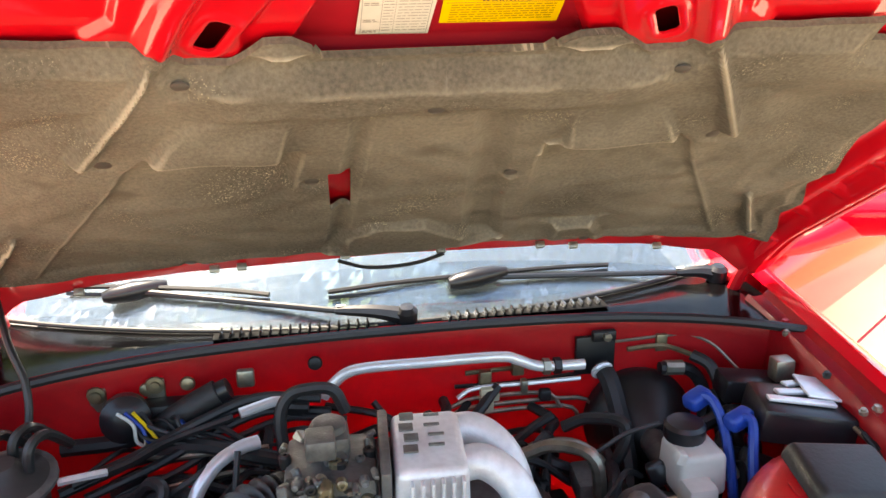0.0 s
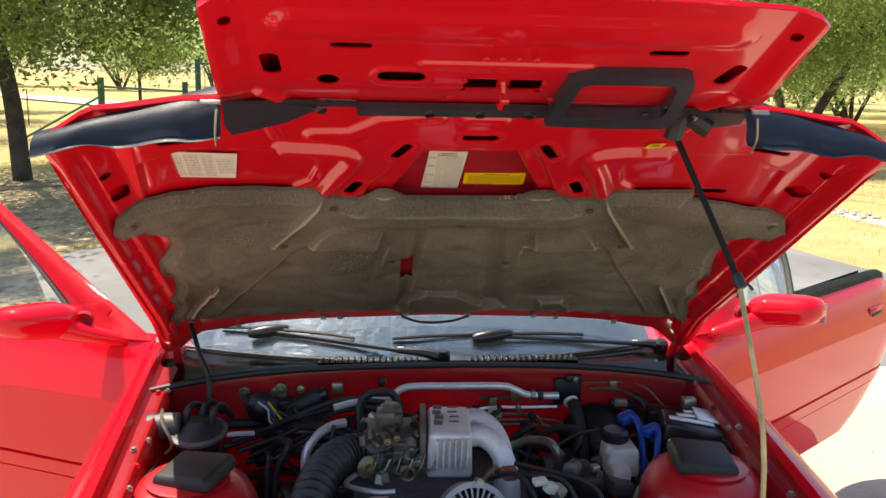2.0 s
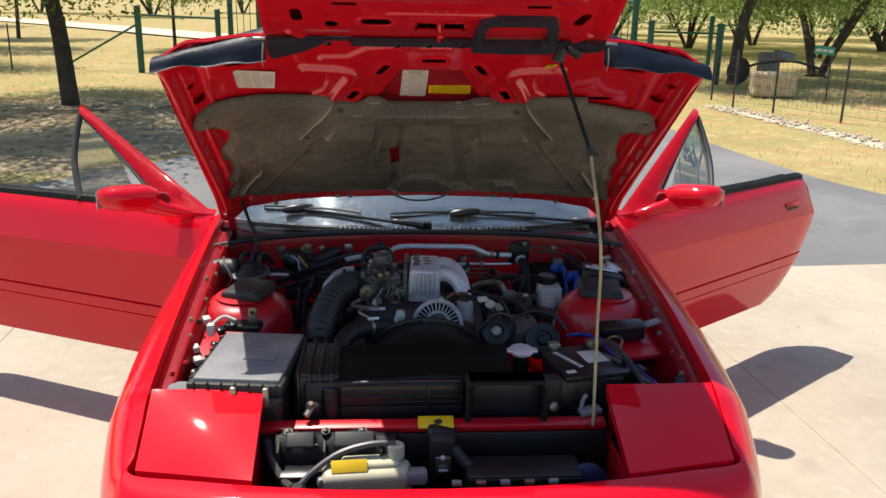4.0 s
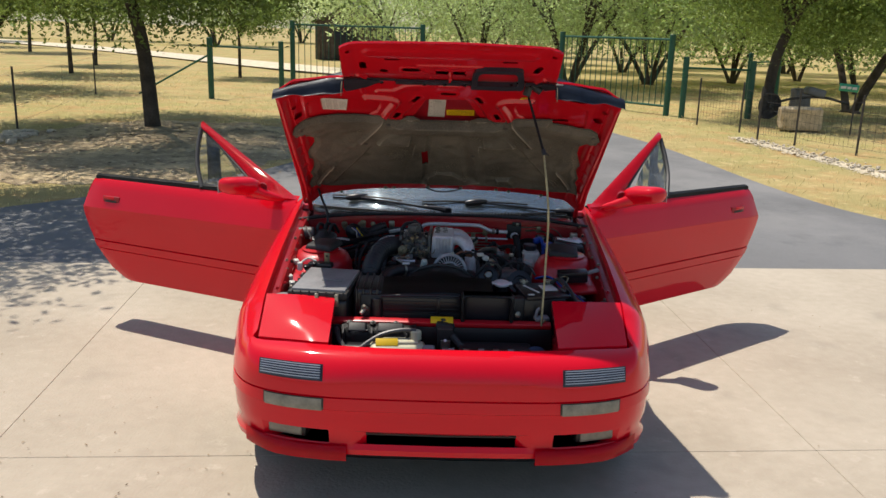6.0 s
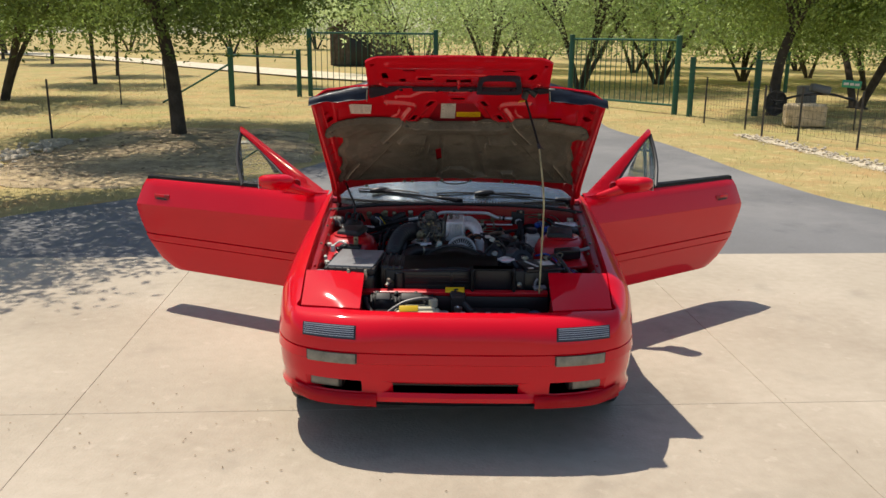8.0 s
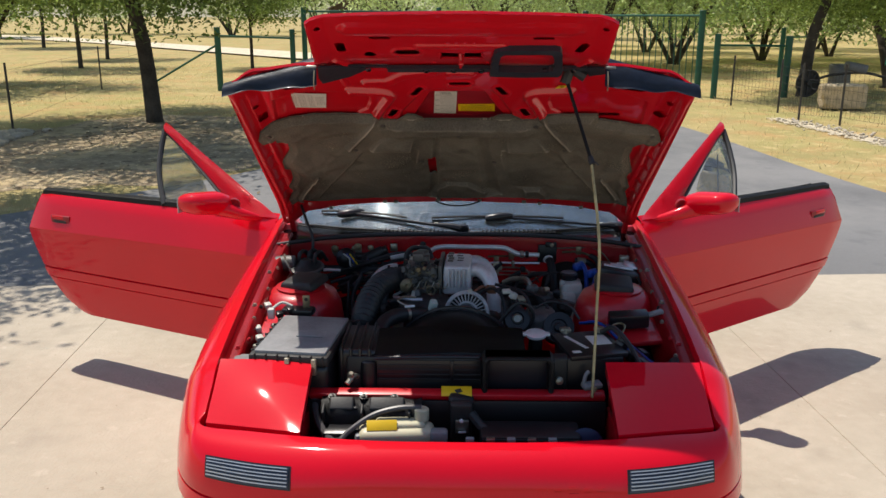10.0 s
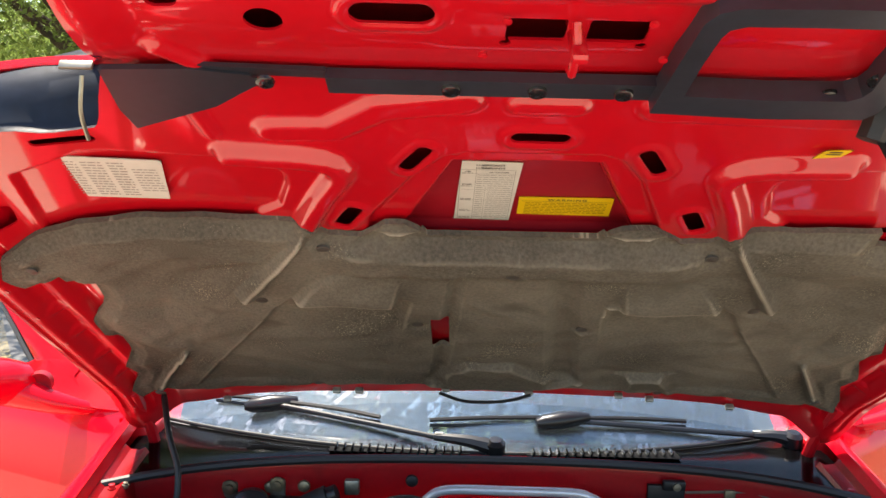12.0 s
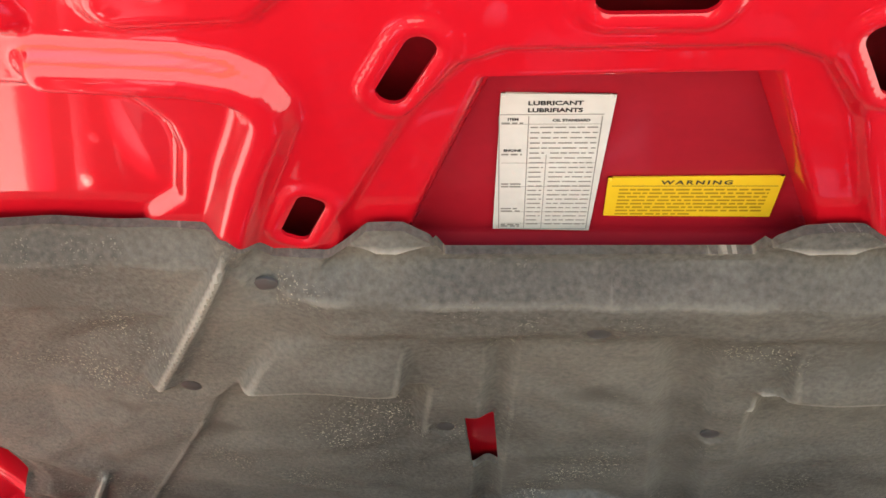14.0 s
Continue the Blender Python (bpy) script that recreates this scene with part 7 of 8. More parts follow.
RED_WIRE = mat("red_cable", (0.35, 0.02, 0.02), 0.5)
BROWN_WIRE = mat("brown_connector", (0.25, 0.10, 0.05), 0.6)


def cable(pts, r, mt=None, label="", name="cable", parent=None, n=6):
    return part(name, tube(B(), pts, r, 8 if r > 0.006 else 6, n), mt or RUBBER, parent or car, label)


loom = cable([(0.45, 0.73, 0.76), (0.48, 0.70, 0.785), (0.515, 0.64, 0.76), (0.54, 0.56, 0.72)], 0.008, RUBBER, "bundle of battery and wing wiring", "wiring_loom")
for k, (dx, mt) in enumerate(((0.0, BLUE_PLASTIC), (0.012, RUBBER), (0.022, RED_WIRE), (0.034, RUBBER), (0.045, BLUE_PLASTIC))):
    cable([(0.40 + dx, 0.86, 0.74), (0.45 + dx, 0.80, 0.765 - 0.004 * k), (0.50 + dx, 0.70, 0.745 - 0.006 * k), (0.55 + dx, 0.60, 0.70), (0.58 + dx, 0.56, 0.66)], 0.0045, mt, parent=loom)
cable([(0.455, 0.72, 0.765), (0.50, 0.74, 0.785), (0.515, 0.70, 0.79), (0.49, 0.66, 0.765)], 0.0035, BRASS, parent=loom)
for c in ((0.52, 0.62, 0.725), (0.555, 0.60, 0.71), (0.50, 0.66, 0.745), (0.575, 0.70, 0.70), (0.60, 0.62, 0.68)):
    part("wire_connector", box(B(), c, (0.028, 0.036, 0.026), 0.005, (10, 15, 30)), PLASTIC, loom)

# brake servo, master cylinder, reservoir, blue pipes
servo = part("brake_servo", lathe(B(), (0.44, 1.55, 0.655), (0, -1, 0.06), [(0.095, 0.0), (0.102, 0.03), (0.102, 0.045), (0.092, 0.06), (0.07, 0.09), (0.04, 0.125), (0.03, 0.13)], 32), BLACK_METAL, car, "round black brake servo on the firewall")
part("master_cylinder", cyl(B(), (0.43, 1.43, 0.67), (0.415, 1.18, 0.67), 0.024, seg=16, edge=0.004), ALU_DIRTY, servo)
res = part("fluid_reservoir", box(B(), (0.424, 1.270, 0.722), (0.080, 0.085, 0.072), 0.010, seg=3, taper=0.94), WHITE_PLASTIC, car, "milky white brake fluid reservoir with a black cap")
part("reservoir_cap", lathe(B(), (0.418, 1.292, 0.757), (0, 0, 1), [(0.031, 0), (0.033, 0.004), (0.033, 0.022), (0.028, 0.028), (0, 0.029)], 20), PLASTIC, res)
part("reservoir_ear", box(B(), (0.386, 1.238, 0.758), (0.016, 0.02, 0.02), 0.004, (0, 20, 0)), WHITE_PLASTIC, res)
part("reservoir_neck", box(B(), (0.41, 1.22, 0.70), (0.05, 0.05, 0.05), 0.01), WHITE_PLASTIC, res)
cable([(0.435, 1.165, 0.67), (0.43, 1.13, 0.71), (0.415, 1.125, 0.66), (0.40, 1.13, 0.60)], 0.008, mat("cream_hose", (0.50, 0.45, 0.36), 0.5), "short cream hose")
blue = cable([(0.455, 1.345, 0.795), (0.475, 1.325, 0.802), (0.483, 1.29, 0.77), (0.478, 1.24, 0.70), (0.47, 1.20, 0.60)], 0.008, BLUE_PLASTIC, "bright blue vacuum hoses", "blue_hose")
cable([(0.500, 1.285, 0.785), (0.515, 1.265, 0.79), (0.505, 1.235, 0.75), (0.495, 1.20, 0.66)], 0.008, BLUE_PLASTIC, parent=blue)
part("blue_elbow", box(B(), (0.462, 1.342, 0.793), (0.045, 0.032, 0.028), 0.009, (0, -15, 20), seg=3), BLUE_PLASTIC, blue)
part("blue_elbow", box(B(), (0.505, 1.285, 0.783), (0.048, 0.030, 0.028), 0.009, (0, -10, 20), seg=3), BLUE_PLASTIC, blue)
rb = part("relay_box", box(B(), (0.615, 1.285, 0.775), (0.165, 0.105, 0.060), 0.010, (0, 8, -12), seg=2), PLASTIC, car, "black relay box under a silver bracket")
for k in range(3):
    part("silver_bracket", box(B(), (0.60 + 0.02 * k, 1.27 + 0.035 * k, 0.812 - 0.004 * k), (0.11 - 0.02 * k, 0.016, 0.006), 0.002, (0, 8, -10 + 12 * k)), TUBE_ALU, rb)
part("bracket_plate", box(B(), (0.655, 1.31, 0.808), (0.06, 0.075, 0.005), 0.002, (0, 10, -12)), TUBE_ALU, rb)
part("relay", box(B(), (0.685, 1.22, 0.775), (0.03, 0.03, 0.05), 0.004), CREAM_PLASTIC, rb)
part("relay", box(B(), (0.645, 1.40, 0.80), (0.035, 0.03, 0.04), 0.004), STEEL, rb)

# pipes and brackets along the firewall
pipe = part("heater_pipe", tube(B(), [(-0.135, 1.505, 0.775), (-0.115, 1.505, 0.800), (-0.075, 1.503, 0.822), (0.05, 1.50, 0.824), (0.17, 1.50, 0.822), (0.205, 1.50, 0.812), (0.245, 1.50, 0.796), (0.325, 1.50, 0.792)], 0.0095, 12, 6), TUBE_ALU, car, "bright aluminium pipe across the firewall")
for x in (0.255, 0.275):
    part("pipe_nut", lathe(B(), (x, 1.50, 0.7945), (1, 0, -0.05), [(0.011, -0.007), (0.015, -0.006), (0.015, 0.006), (0.011, 0.007)], 6), STEEL if x < 0.26 else BLACK_METAL, pipe)
part("left_pipe", tube(B(), [(-0.335, 1.30, 0.690), (-0.332, 1.31, 0.735), (-0.305, 1.335, 0.768), (-0.27, 1.36, 0.780), (-0.24, 1.375, 0.780)], 0.011, 12, 6), TUBE_ALU, pipe)
part("cross_pipe", tube(B(), [(-0.27, 1.45, 0.79), (-0.20, 1.47, 0.798), (-0.13, 1.48, 0.795)], 0.009, 10, 5), TUBE_ALU, pipe)
br = part("firewall_bracket", box(B(), (0.362, 1.548, 0.785), (0.075, 0.012, 0.075), 0.003), BLACK_METAL, car, "black bracket bolted to the firewall")
part("bracket_ear", box(B(), (0.375, 1.54, 0.825), (0.045, 0.016, 0.02), 0.004), BLACK_METAL, br)
part("bracket_bolt", lathe(B(), (0.378, 1.532, 0.826), (0, -1, 0), [(0.008, 0), (0.008, 0.007), (0, 0.008)], 8), STEEL, br)
vh = cable([(0.362, 1.52, 0.775), (0.372, 1.49, 0.755), (0.378, 1.44, 0.69), (0.372, 1.38, 0.62), (0.35, 1.33, 0.55)], 0.0175, RUBBER, "thick black hose hanging from the bracket", "vacuum_hose")
part("hose_ring", lathe(B(), (0.362, 1.508, 0.772), (0.1, -0.6, -0.3), [(0.019, -0.004), (0.021, 0), (0.019, 0.004)], 16), TUBE_ALU, vh)
br2 = cable([(0.42, 1.535, 0.795), (0.47, 1.535, 0.797), (0.50, 1.53, 0.794), (0.53, 1.50, 0.79)], 0.005, BRASS, "thin brake pipes on the firewall", "brake_pipe")
cable([(0.40, 1.545, 0.808), (0.52, 1.54, 0.812), (0.575, 1.52, 0.80), (0.61, 1.48, 0.765), (0.63, 1.42, 0.75)], 0.003, STEEL, parent=br2)
cable([(0.12, 1.55, 0.770), (0.20, 1.55, 0.772), (0.28, 1.55, 0.774), (0.34, 1.55, 0.774)], 0.0045, BRASS, parent=br2)
cable([(0.10, 1.55, 0.745), (0.22, 1.55, 0.742), (0.33, 1.55, 0.748)], 0.004, BLACK_METAL, parent=br2)
cable([(0.53, 1.50, 0.79), (0.555, 1.47, 0.775), (0.562, 1.42, 0.72), (0.56, 1.38, 0.66)], 0.011, RUBBER, parent=br2)
for x, z in ((0.215, 0.778), (0.488, 0.800), (0.155, 0.758)):
    part("pipe_clip", box(B(), (x, 1.545, z), (0.022, 0.018, 0.034), 0.003), BRASS, br2)
part("connector", box(B(), (0.165, 1.535, 0.735), (0.026, 0.02, 0.03), 0.003), CREAM_PLASTIC, br2)
for x, z in ((-0.424, 0.802), (-0.358, 0.806), (-0.145, 0.822)):
    p = part("rubber_mount", lathe(B(), (x, 1.545, z), (0, -1, 0.1), [(0.010, 0), (0.013, 0.005), (0.011, 0.010), (0.005, 0.012), (0, 0.012)], 14), BRASS if z < 0.82 else BLACK_METAL, car, "small plated mount on the firewall")
part("solenoid_box", box(B(), (-0.395, 1.52, 0.762), (0.085, 0.04, 0.055), 0.008, seg=2), BLACK_METAL, car, "black solenoid block with tangled wires")
rngC = np.random.default_rng(21)
harness = cable([(-0.56, 1.50, 0.73), (-0.45, 1.50, 0.735), (-0.33, 1.50, 0.775), (-0.25, 1.49, 0.785), (-0.17, 1.48, 0.77)], 0.014, RUBBER, "black wiring harness along the firewall", "wiring_harness")
for k in range(9):
    a = rngC.uniform(-0.46, -0.36)
    cable([(a, 1.50, 0.755 + 0.02 * rngC.random()), (a + rngC.uniform(-0.03, 0.05), 1.46, 0.74 + 0.05 * rngC.random()), (a + rngC.uniform(0.03, 0.10), 1.44, 0.72 + 0.06 * rngC.random()), (a + rngC.uniform(0.12, 0.22), 1.42, 0.70 + 0.06 * rngC.random())], rngC.uniform(0.003, 0.006), (RUBBER, RUBBER, BLUE_PLASTIC, RUBBER, STEEL)[k % 5] if k < 5 else RUBBER, parent=harness)
for k in range(14):
    x0, x1 = rngC.uniform(-0.45, 0.30), 0
    x1 = x0 + rngC.uniform(-0.22, 0.22)
    cable([(x0, 1.53, rngC.uniform(0.64, 0.75)), ((x0 + x1) / 2 + 0.03, 1.47, rngC.uniform(0.66, 0.77)), (x1, 1.40, rngC.uniform(0.62, 0.74)), (x1 * 0.9, 1.33, rngC.uniform(0.58, 0.68))], rngC.uniform(0.004, 0.010), RUBBER, parent=harness)
for k in (0, 2, 3, 6):
    x = 0.10 + 0.028 * k + 0.012 * math.sin(k * 5)
    cable([(0.07 + 0.01 * k, 1.10, 0.76 + 0.006 * k), (x + 0.02, 1.04, 0.80 - 0.004 * k), (x + 0.055, 1.0, 0.77 - 0.006 * k), (x + 0.06, 0.95, 0.70)], (0.006, 0.005, 0.0075)[k % 3], RUBBER, parent=harness)
cable([(0.105, 1.10, 0.775), (0.085, 1.085, 0.792), (0.06, 1.06, 0.785), (0.045, 1.03, 0.775)], 0.005, BROWN_WIRE, parent=harness)
for c, mt in (((0.215, 1.05, 0.755), CREAM_PLASTIC), ((0.205, 1.02, 0.735), BROWN_WIRE), ((0.115, 1.075, 0.785), BROWN_WIRE)):
    part("plug", box(B(), c, (0.035, 0.03, 0.022), 0.004, (15, 10, 25)), mt, harness)
part("white_plug", box(B(), (-0.088, 0.945, 0.765), (0.026, 0.03, 0.05), 0.008, (20, 10, 12), seg=2), mat("pale_green_plastic", (0.50, 0.60, 0.55), 0.5), harness)
cable([(-0.088, 0.95, 0.74), (-0.10, 0.955, 0.70), (-0.12, 0.96, 0.64)], 0.006, RUBBER, parent=harness)
cable([(0.26, 0.95, 0.76), (0.31, 0.93, 0.79), (0.37, 0.90, 0.785), (0.40, 0.87, 0.75)], 0.0045, RUBBER, parent=harness)
# hoses, pipes and small units in front of the firewall
for dx, dz, r in ((0, 0, 0.009), (0.035, -0.012, 0.0075), (0.02, 0.014, 0.008), (0.06, -0.03, 0.006)):
    cable([(-0.537 + dx, 1.38, 0.722 + dz), (-0.439 + dx, 1.42, 0.741 + dz), (-0.356 + dx, 1.45, 0.768 + dz), (-0.262 + dx, 1.475, 0.788 + dz), (-0.16 + dx, 1.46, 0.784 + dz)], r, RUBBER, parent=harness)
cable([(-0.20, 1.37, 0.73), (-0.205, 1.39, 0.805), (-0.190, 1.40, 0.838), (-0.160, 1.40, 0.848), (-0.122, 1.40, 0.842), (-0.104, 1.395, 0.805)], 0.010, RUBBER, parent=harness)
cable([(-0.267, 1.33, 0.795), (-0.272, 1.31, 0.76), (-0.28, 1.29, 0.70)], 0.005, RUBBER, parent=harness)
cable([(-0.42, 1.30, 0.715), (-0.34, 1.32, 0.758), (-0.27, 1.36, 0.785)], 0.0055, RUBBER, parent=harness)
can = part("vacuum_canister", tube(B(), [(-0.415, 1.49, 0.742), (-0.36, 1.495, 0.778), (-0.305, 1.50, 0.805)], 0.023, 14, 3), PLASTIC_DULL, car, "dusty black canister lying along the firewall")
part("canister_cap", tube(B(), [(-0.312, 1.50, 0.802), (-0.288, 1.50, 0.812)], 0.018, 12, 2), PLASTIC, can)
part("canister_bracket", box(B(), (-0.262, 1.53, 0.812), (0.030, 0.016, 0.032), 0.005), STEEL, can)
valve = part("vacuum_valve", lathe(B(), (-0.455, 1.505, 0.775), (0.15, -1, 0.2), [(0.036, -0.02), (0.040, 0.0), (0.040, 0.02), (0.026, 0.03), (0.016, 0.034), (0, 0.034)], 20), PLASTIC, car, "round black valve with loose wires")
for x, z in ((-0.503, 0.803), (-0.409, 0.812)):
    part("bracket_ear", box(B(), (x, 1.538, z - 0.012), (0.030, 0.008, 0.045), 0.004), STEEL, valve)
    part("ear_bolt", lathe(B(), (x, 1.534, z), (0, -1, 0), [(0.016, 0), (0.015, 0.003), (0.009, 0.004), (0.009, 0.010), (0, 0.011)], 14), BRASS, valve)
for k, mt in enumerate((WHITE_PLASTIC, BLUE_PLASTIC, YELLOW, RUBBER)):
    cable([(-0.46 + 0.012 * k, 1.47, 0.80), (-0.435 + 0.012 * k, 1.455, 0.785 - 0.006 * k), (-0.43 + 0.016 * k, 1.45, 0.755), (-0.40 + 0.01 * k, 1.46, 0.735)], 0.003, mt, parent=valve)
rack = part("fuel_pipe_rack", tube(B(), [(0.10, 1.525, 0.735), (0.135, 1.53, 0.749), (0.24, 1.53, 0.749), (0.33, 1.53, 0.749)], 0.0045, 8, 4), TUBE_ALU, car, "thin metal pipes clipped along the firewall")
for z, x1 in ((0.729, 0.262), (0.712, 0.325), (0.698, 0.30)):
    part("thin_pipe", tube(B(), [(0.09, 1.528, z - 0.012), (0.135, 1.53, z), (x1, 1.53, z - 0.003), (x1 + 0.03, 1.52, z - 0.03)], 0.0042, 6, 4), STEEL, rack)
part("pipe_clip", box(B(), (0.153, 1.523, 0.728), (0.024, 0.016, 0.048), 0.003), CREAM_PLASTIC, rack)
part("pipe_clip", box(B(), (0.222, 1.523, 0.748), (0.012, 0.016, 0.026), 0.003), STEEL, rack)
part("pipe_clip", box(B(), (0.262, 1.525, 0.725), (0.022, 0.018, 0.022), 0.005), RUBBER, rack)
cable([(0.469, 1.50, 0.769), (0.509, 1.50, 0.767), (0.541, 1.50, 0.748), (0.558, 1.49, 0.707), (0.552, 1.48, 0.67)], 0.012, RUBBER, parent=rack, name="brake_hose")
part("hose_ferrule", tube(B(), [(0.478, 1.50, 0.769), (0.512, 1.50, 0.766)], 0.0145, 10, 2), STEEL, rack)
for pts, r in (([(0.051, 1.35, 0.73), (0.123, 1.35, 0.721), (0.195, 1.35, 0.704), (0.255, 1.35, 0.656)], 0.007), ([(0.172, 1.42, 0.695), (0.21, 1.42, 0.725), (0.244, 1.42, 0.745)], 0.008), ([(0.379, 1.30, 0.782), (0.323, 1.30, 0.769), (0.275, 1.30, 0.740)], 0.004),
               ([(0.08, 1.40, 0.70), (0.16, 1.39, 0.685), (0.24, 1.40, 0.66)], 0.009), ([(0.22, 1.20, 0.72), (0.27, 1.22, 0.70), (0.31, 1.30, 0.69), (0.33, 1.40, 0.68)], 0.011), ([(0.20, 1.12, 0.74), (0.26, 1.11, 0.755), (0.30, 1.14, 0.74), (0.33, 1.20, 0.69)], 0.008)):
    cable(pts, r, RUBBER, parent=rack)
pump = part("air_valve", box(B(), (0.30, 1.15, 0.715), (0.07, 0.09, 0.09), 0.02, (10, 0, 20), seg=3), PLASTIC_DULL, car, "grimy black air valve with bolted clamps")
part("valve_bolt", lathe(B(), (0.262, 1.11, 0.775), (-0.6, -0.8, 0.1), [(0.017, -0.02), (0.017, 0.012), (0.010, 0.016), (0, 0.016)], 12), ALU_DIRTY, pump)
for k in range(4):
    part("valve_clamp", box(B(), (0.315 + 0.012 * (k % 2), 1.11 + 0.012 * k, 0.775 - 0.02 * k), (0.020, 0.018, 0.016), 0.004, (0, 20 * k, 15)), (STEEL, ALU_DIRTY)[k % 2], pump)
part("dark_module", box(B(), (0.600, 1.42, 0.760), (0.11, 0.06, 0.045), 0.008, (0, 6, -6), seg=2), PLASTIC, car, "black module beside the servo")
for x, z, r in ((-0.158, 0.792, 0.011), (-0.098, 0.795, 0.014), (-0.128, 0.800, 0.006), (-0.128, 0.786, 0.006), (-0.175, 0.83, 0.007), (-0.095, 0.835, 0.007)):
    part("throttle_screw", lathe(B(), (x, 1.158, z), (0, -1, 0.1), [(r, -0.004), (r, 0.006), (r * 0.75, 0.009), (0, 0.007)], 14), ALU_DIRTY, eng)
part("throttle_quadrant", lathe(B(), (-0.190, 1.145, 0.775), (0.5, -1, 0.1), [(0.0, 0), (0.024, 0.0), (0.026, 0.004), (0.020, 0.008), (0.008, 0.009), (0.008, 0.016), (0, 0.016)], 18), BRASS, eng, "brass throttle quadrant")
part("return_spring", tube(B(), [(-0.100 + 0.016 * math.cos(k * 1.05), 1.135 + 0.004 * (k / 6), 0.757 + 0.016 * math.sin(k * 1.05)) for k in range(25)], 0.0022, 6, 2), BRASS, eng, "coiled return spring")
part("throttle_sensor", box(B(), (-0.148, 1.205, 0.868), (0.040, 0.045, 0.030), 0.005), ALU_DIRTY, eng)
part("idle_pipe", tube(B(), [(-0.205, 1.19, 0.74), (-0.235, 1.17, 0.728), (-0.225, 1.13, 0.735), (-0.17, 1.10, 0.737), (-0.13, 1.10, 0.737)], 0.006, 8, 5), TUBE_ALU, eng)
part("white_connector", box(B(), (0.165, 1.00, 0.803), (0.030, 0.020, 0.012), 0.003, (10, 0, 15)), WHITE_PLASTIC, harness)
part("white_connector", box(B(), (0.188, 1.00, 0.788), (0.024, 0.020, 0.022), 0.003, (10, 20, 25)), WHITE_PLASTIC, harness)
part("steering_pump", box(B(), (0.285, 1.00, 0.69), (0.11, 0.12, 0.10), 0.03, seg=3), ALU_DIRTY, car, "grimy pump beside the alternator")



def clutter():
    """Small castings on the throttle body, and the tangle of hoses low in the bay."""
    rng = np.random.default_rng(31)
    mats = (ALU_DIRTY, BLACK_METAL, ALU_DIRTY, BRASS, STEEL, ALU_DIRTY)
    for k in range(46):
        x = rng.uniform(-0.205, -0.070)
        if k < 28:
            p, w = (x, 1.160 - 0.010 * rng.random(), rng.uniform(0.735, 0.838)), (0, -1, 0.1)
        else:
            p, w = (x, rng.uniform(1.18, 1.29), 0.834), (0, 0, 1)
        if k % 2:
            r = rng.uniform(0.004, 0.010)
            h = rng.uniform(0.006, 0.022)
            part("casting_boss", lathe(B(), p, w, [(r, -0.006), (r, h * 0.8), (r * 0.7, h), (r * 0.35, h), (r * 0.35, h - 0.004), (0, h - 0.004)], 12), mats[k % 6], eng)
        else:
            part("casting_web", box(B(), p, tuple(rng.uniform(0.005, 0.026, 3)), 0.002, tuple(rng.uniform(-35, 35, 3)), seg=1), mats[k % 6], eng)
    for k in range(6):
        x = -0.20 + 0.026 * k
        part("linkage_rod", tube(B(), [(x, 1.150, 0.745 + 0.012 * (k % 3)), (x + 0.02, 1.138, 0.765), (x + 0.035, 1.150, 0.80 - 0.01 * (k % 2))], 0.0024, 6, 4), (BRASS, STEEL)[k % 2], eng)
    for k in range(44):
        if k < 20:
            x0, x1, y = rng.uniform(-0.52, -0.22), rng.uniform(-0.42, -0.12), rng.uniform(1.30, 1.47)
        elif k < 32:
            x0, x1, y = rng.uniform(0.13, 0.36), rng.uniform(0.16, 0.40), rng.uniform(1.20, 1.48)
        else:
            x0, x1, y = rng.uniform(0.42, 0.60), rng.uniform(0.44, 0.62), rng.uniform(1.28, 1.46)
        z0, z1 = rng.uniform(0.60, 0.73), rng.uniform(0.56, 0.72)
        mid = ((x0 + x1) / 2 + rng.normal(0, 0.03), y - rng.uniform(0.0, 0.06), max(z0, z1) + rng.uniform(0.0, 0.035))
        cable([(x0, y + 0.02, z0), (x0 + (mid[0] - x0) * 0.5, y, (z0 + mid[2]) / 2 + 0.012), mid, (x1, y - 0.05, z1), (x1 + rng.normal(0, 0.03), y - 0.08, z1 - 0.08)], rng.uniform(0.004, 0.013), RUBBER if k % 7 else STEEL, parent=harness)
    # made-up blocks, mostly dark, covering red panels that lie in shade
    for k in range(22):
        side = -1 if k < 10 else 1
        c = (rng.uniform(-0.46, -0.24) if side < 0 else rng.uniform(0.20, 0.40), rng.uniform(1.15, 1.45), rng.uniform(0.60, 0.70))
        part("filler_block", box(B(), c, tuple(rng.uniform(0.025, 0.075, 3)), 0.008, tuple(rng.uniform(-25, 25, 3)), seg=2), (BLACK_METAL, PLASTIC, ALU_DIRTY, PLASTIC)[k % 4], harness)
    # clips, bolts and wires along the wing gutters
    for sgn in (-1, 1):
        for k in range(9):
            y = 0.60 + 0.105 * k + rng.uniform(-0.02, 0.02)
            x, z = top_at(y)
            part("gutter_bolt", lathe(B(), (sgn * (x - 0.050 + rng.uniform(-0.006, 0.006)), y, z - 0.034), (-0.2 * sgn, 0, 1), [(0.007, -0.004), (0.007, 0.002), (0.0045, 0.002), (0.0045, 0.006), (0, 0.007)], 8), (STEEL, RED_BAY, STEEL, BLACK_METAL)[k % 4], harness)


clutter()

